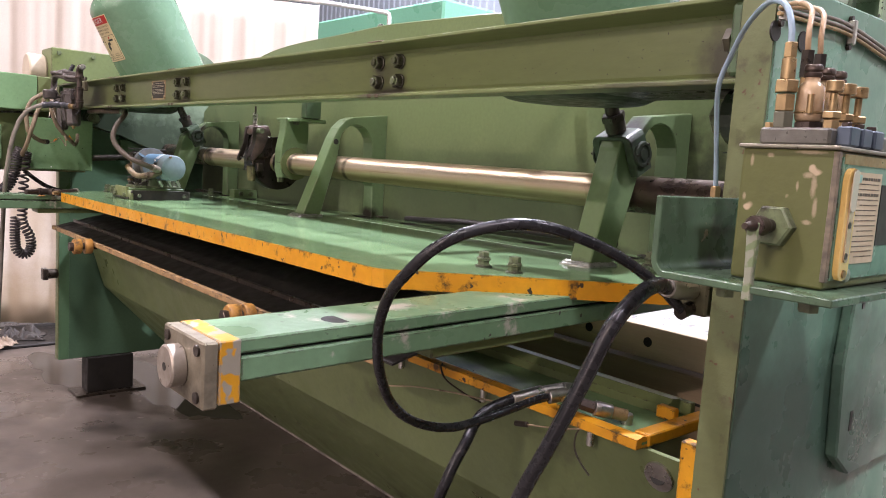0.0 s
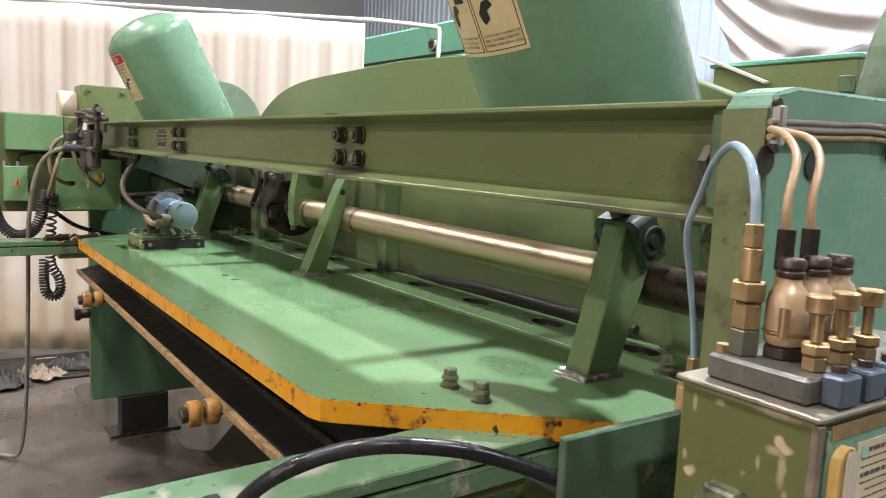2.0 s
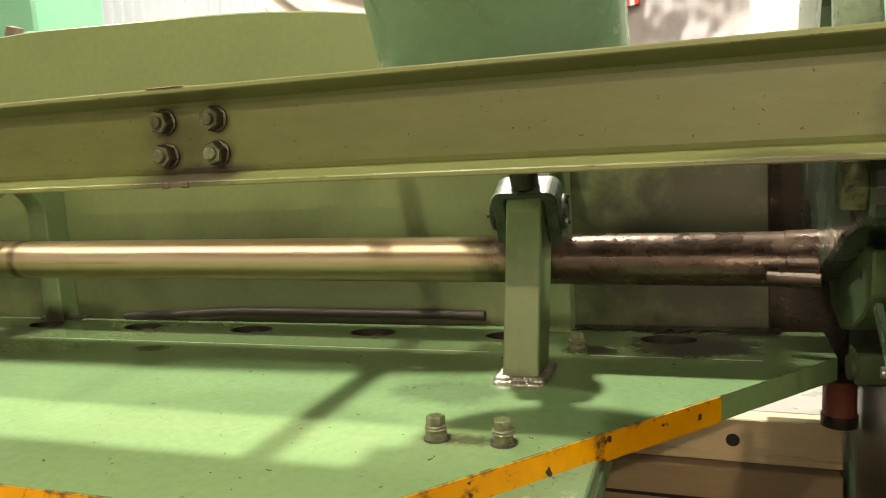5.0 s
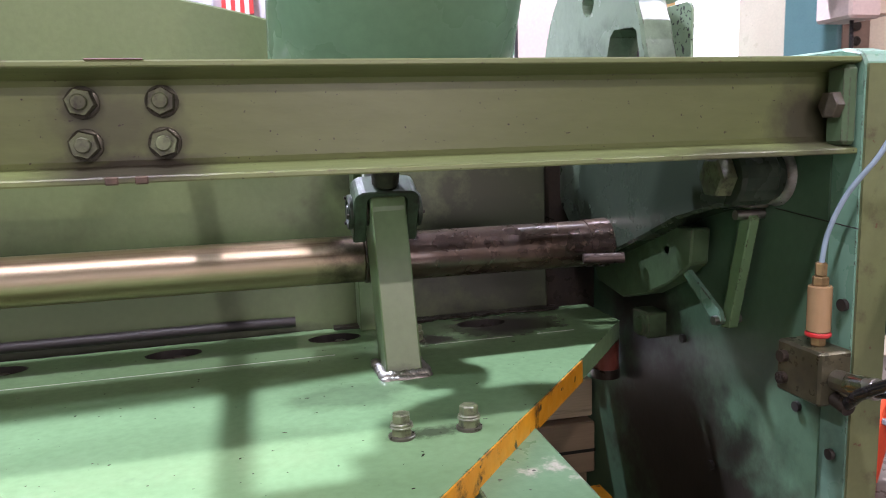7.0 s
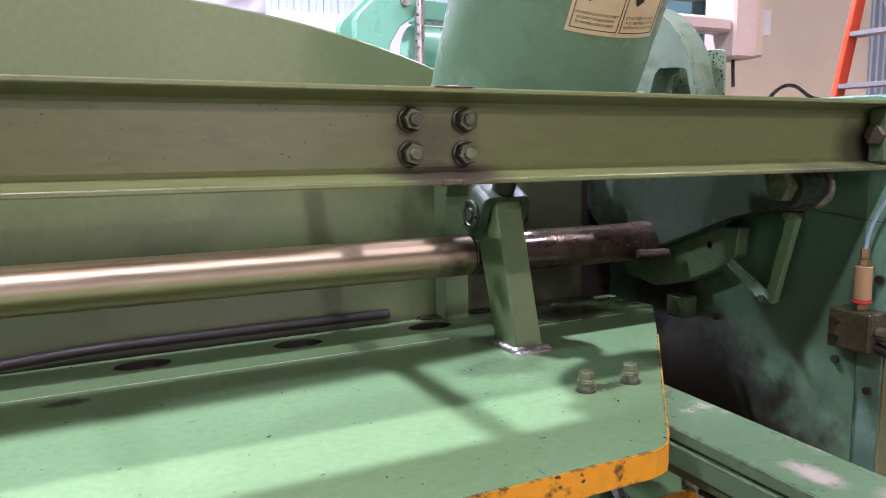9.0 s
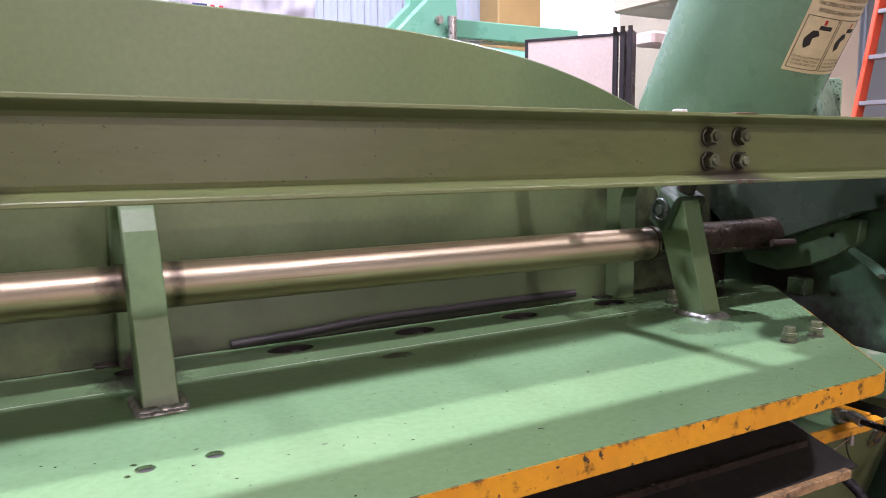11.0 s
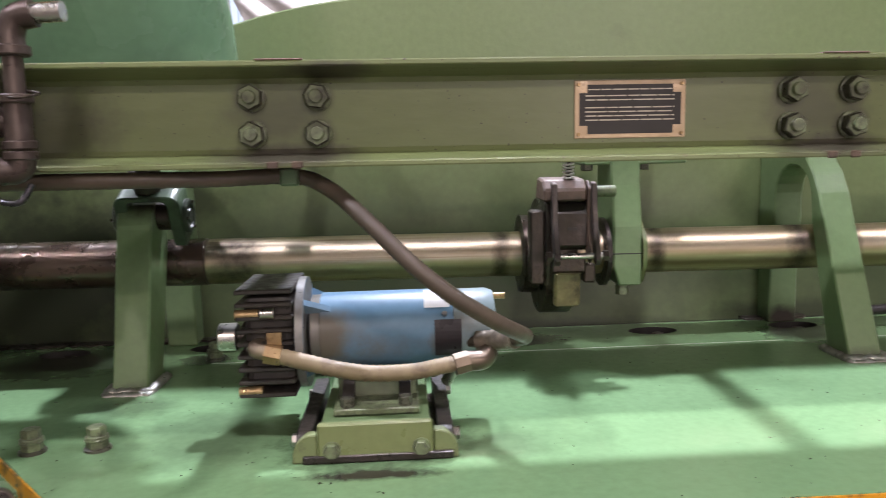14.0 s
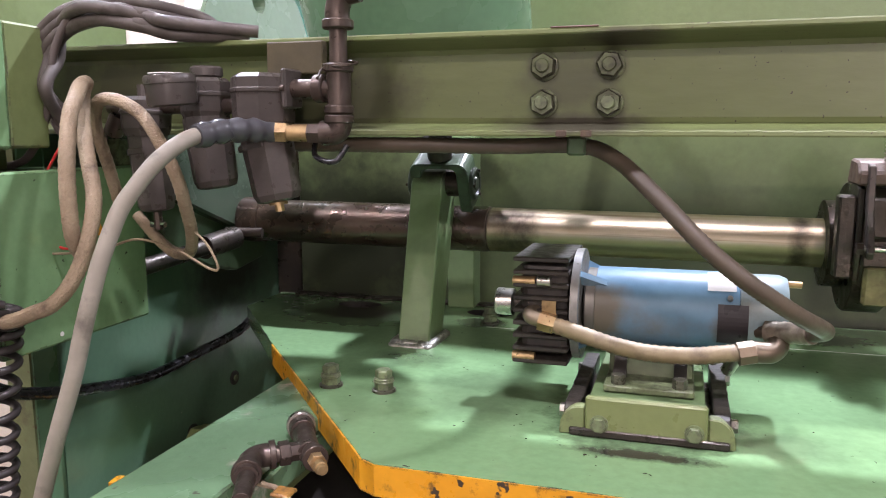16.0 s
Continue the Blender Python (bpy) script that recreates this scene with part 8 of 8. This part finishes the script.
    p("top_edge", turned(cube(0.0, L, -0.016, 0.016, 2.513, 2.532, 0.003)), black_plate)
    for k in range(3):
        p("folded_edge", turned(cube(L - 0.045 + 0.045 * k, L - 0.015 + 0.045 * k, -0.016 - 0.01 * k, 0.016 + 0.03 * k, 0.0, 2.54, 0.003)), black_plate)
        p("hinge", turned(cyl(bmesh.new(), (L - 0.03 + 0.045 * k, -0.02, 2.53), (L - 0.03 + 0.045 * k, -0.02, 2.565), 0.014, segs=12)), steel_black)
    cb = thing("teal_cabinet", "tall teal control cabinet with a row of dark knobs", "cabinet", at=(5.6, 4.2, 0))
    c = sprung(cb, (5.6, 4.2, 0))
    c("cabinet_body", cube(5.50, 5.78, 3.86, 4.46, 0.0, 3.14, 0.01), teal_box)
    c("knob_panel", cube(5.53, 5.77, 3.845, 3.86, 2.2, 3.05, 0.004), surface("brown_panel", (0.22, 0.15, 0.11), rough=0.5))
    for i in range(6):
        c("knob", cyl(bmesh.new(), (5.62, 3.845, 2.38 + i * 0.11), (5.62, 3.80, 2.38 + i * 0.11), 0.036, segs=20, bevel=0.005), steel_black, smooth=40)
    c("top_drum", cyl(bmesh.new(), (5.62, 4.15, 3.14), (5.62, 4.15, 3.26), 0.16, segs=28), steel_black, smooth=40)
    bg = thing("beige_machine", "beige painted machine tool with a paper notice", "machine", at=(6.6, 4.6, 0))
    b = sprung(bg, (6.6, 4.6, 0))
    b("column", cube(5.86, 7.9, 4.0, 5.6, 0.0, 4.2, 0.03), beige)
    b("arm", cube(3.27, 4.299, 2.42, 2.58, 2.485, 2.57, 0.015), panel_tan, "pale horizontal arm")
    b("arm_housing", cube(4.30, 4.50, 2.40, 2.66, 2.33, 3.4, 0.015), panel_tan)
    b("housing_side", cube(4.505, 4.60, 2.44, 2.60, 2.35, 3.4, 0.01), beige)
    b("boom", cube(4.34, 5.0, 2.661, 3.99, 3.0, 3.35, 0.02), beige)
    b("boom_root", cube(5.001, 6.0, 3.6, 3.99, 3.0, 3.35, 0.02), beige)
    b("cable_port", cyl(bmesh.new(), (4.40, 2.50, 2.34), (4.37, 2.46, 2.16), 0.011, segs=10), rubber, smooth=40)
    b("notice", cube(6.28, 6.45, 3.985, 3.999, 2.78, 3.0, 0), white_label)
    b("ledge", cube(5.86, 8.2, 3.55, 4.0, 0.0, 2.12, 0.02), beige)
    b("cable", sweep(bmesh.new(), spline([(6.3, 3.9, 2.15), (6.45, 3.85, 2.3), (6.65, 3.85, 2.32), (6.9, 3.85, 2.22), (7.2, 3.8, 2.2), (7.4, 3.8, 2.13)], 8), 0.018, 8), rubber, "", 60)
    ld = thing("step_ladder", "orange fibreglass step ladder with grey treads, standing open", "ladder", at=(4.5, 1.7, 0))
    l = sprung(ld, (4.5, 1.7, 0))
    tread = surface("grey_tread", (0.38, 0.38, 0.39), (0.3, 0.3, 0.31), rough=0.4, metal=0.5)
    for y in (1.95, 1.45):
        l("rail", prism(bmesh.new(), [(4.10, 0.0), (4.19, 0.0), (4.965, 3.1), (4.875, 3.1)], "y", y - 0.016, y + 0.016, 0.006), orange)
        l("back_rail", prism(bmesh.new(), [(5.75, 0.0), (5.81, 0.0), (5.0, 3.05), (4.94, 3.05)], "y", y - 0.014, y + 0.014, 0.005), tread)
    for i in range(1, 10):
        z = 0.3 * i + 0.03
        x = 4.155 + 0.25 * z
        l("step", cube(x - 0.05, x + 0.05, 1.467, 1.933, z - 0.014, z + 0.014, 0.003), tread)
    l("cap", cube(4.85, 5.10, 1.40, 2.0, 3.08, 3.14, 0.01), orange)
    fr = thing("machine_frame", "long light green box beam on legs behind the shear", "machine frame", at=(0.4, 2.9, 0))
    q = sprung(fr, (0.4, 2.9, 0))
    # Top face in lighter mint: its lit look is put into the colour.
    q("top_flange", cube(-0.05, 0.78, 2.80, 3.02, 2.352, 2.378, 0.006), mint)
    q("web", cube(-0.03, 0.77, 2.815, 3.0, 1.95, 2.351, 0.004), paint)
    q("switch_box", cube(0.70, 0.765, 2.775, 2.8145, 2.19, 2.27, 0.005), paint_dark)
    for x in (0.05, 0.66):
        q("leg", cube(x, x + 0.08, 2.86, 2.96, 0.0, 1.9495, 0.004), paint)
    q("brace", prism(bmesh.new(), [(-0.09, 2.412), (-0.085, 2.425), (0.33, 2.262), (0.325, 2.248)], "y", 2.755, 2.7995, 0.002), white_pipe, "pale diagonal brace")


far_things()
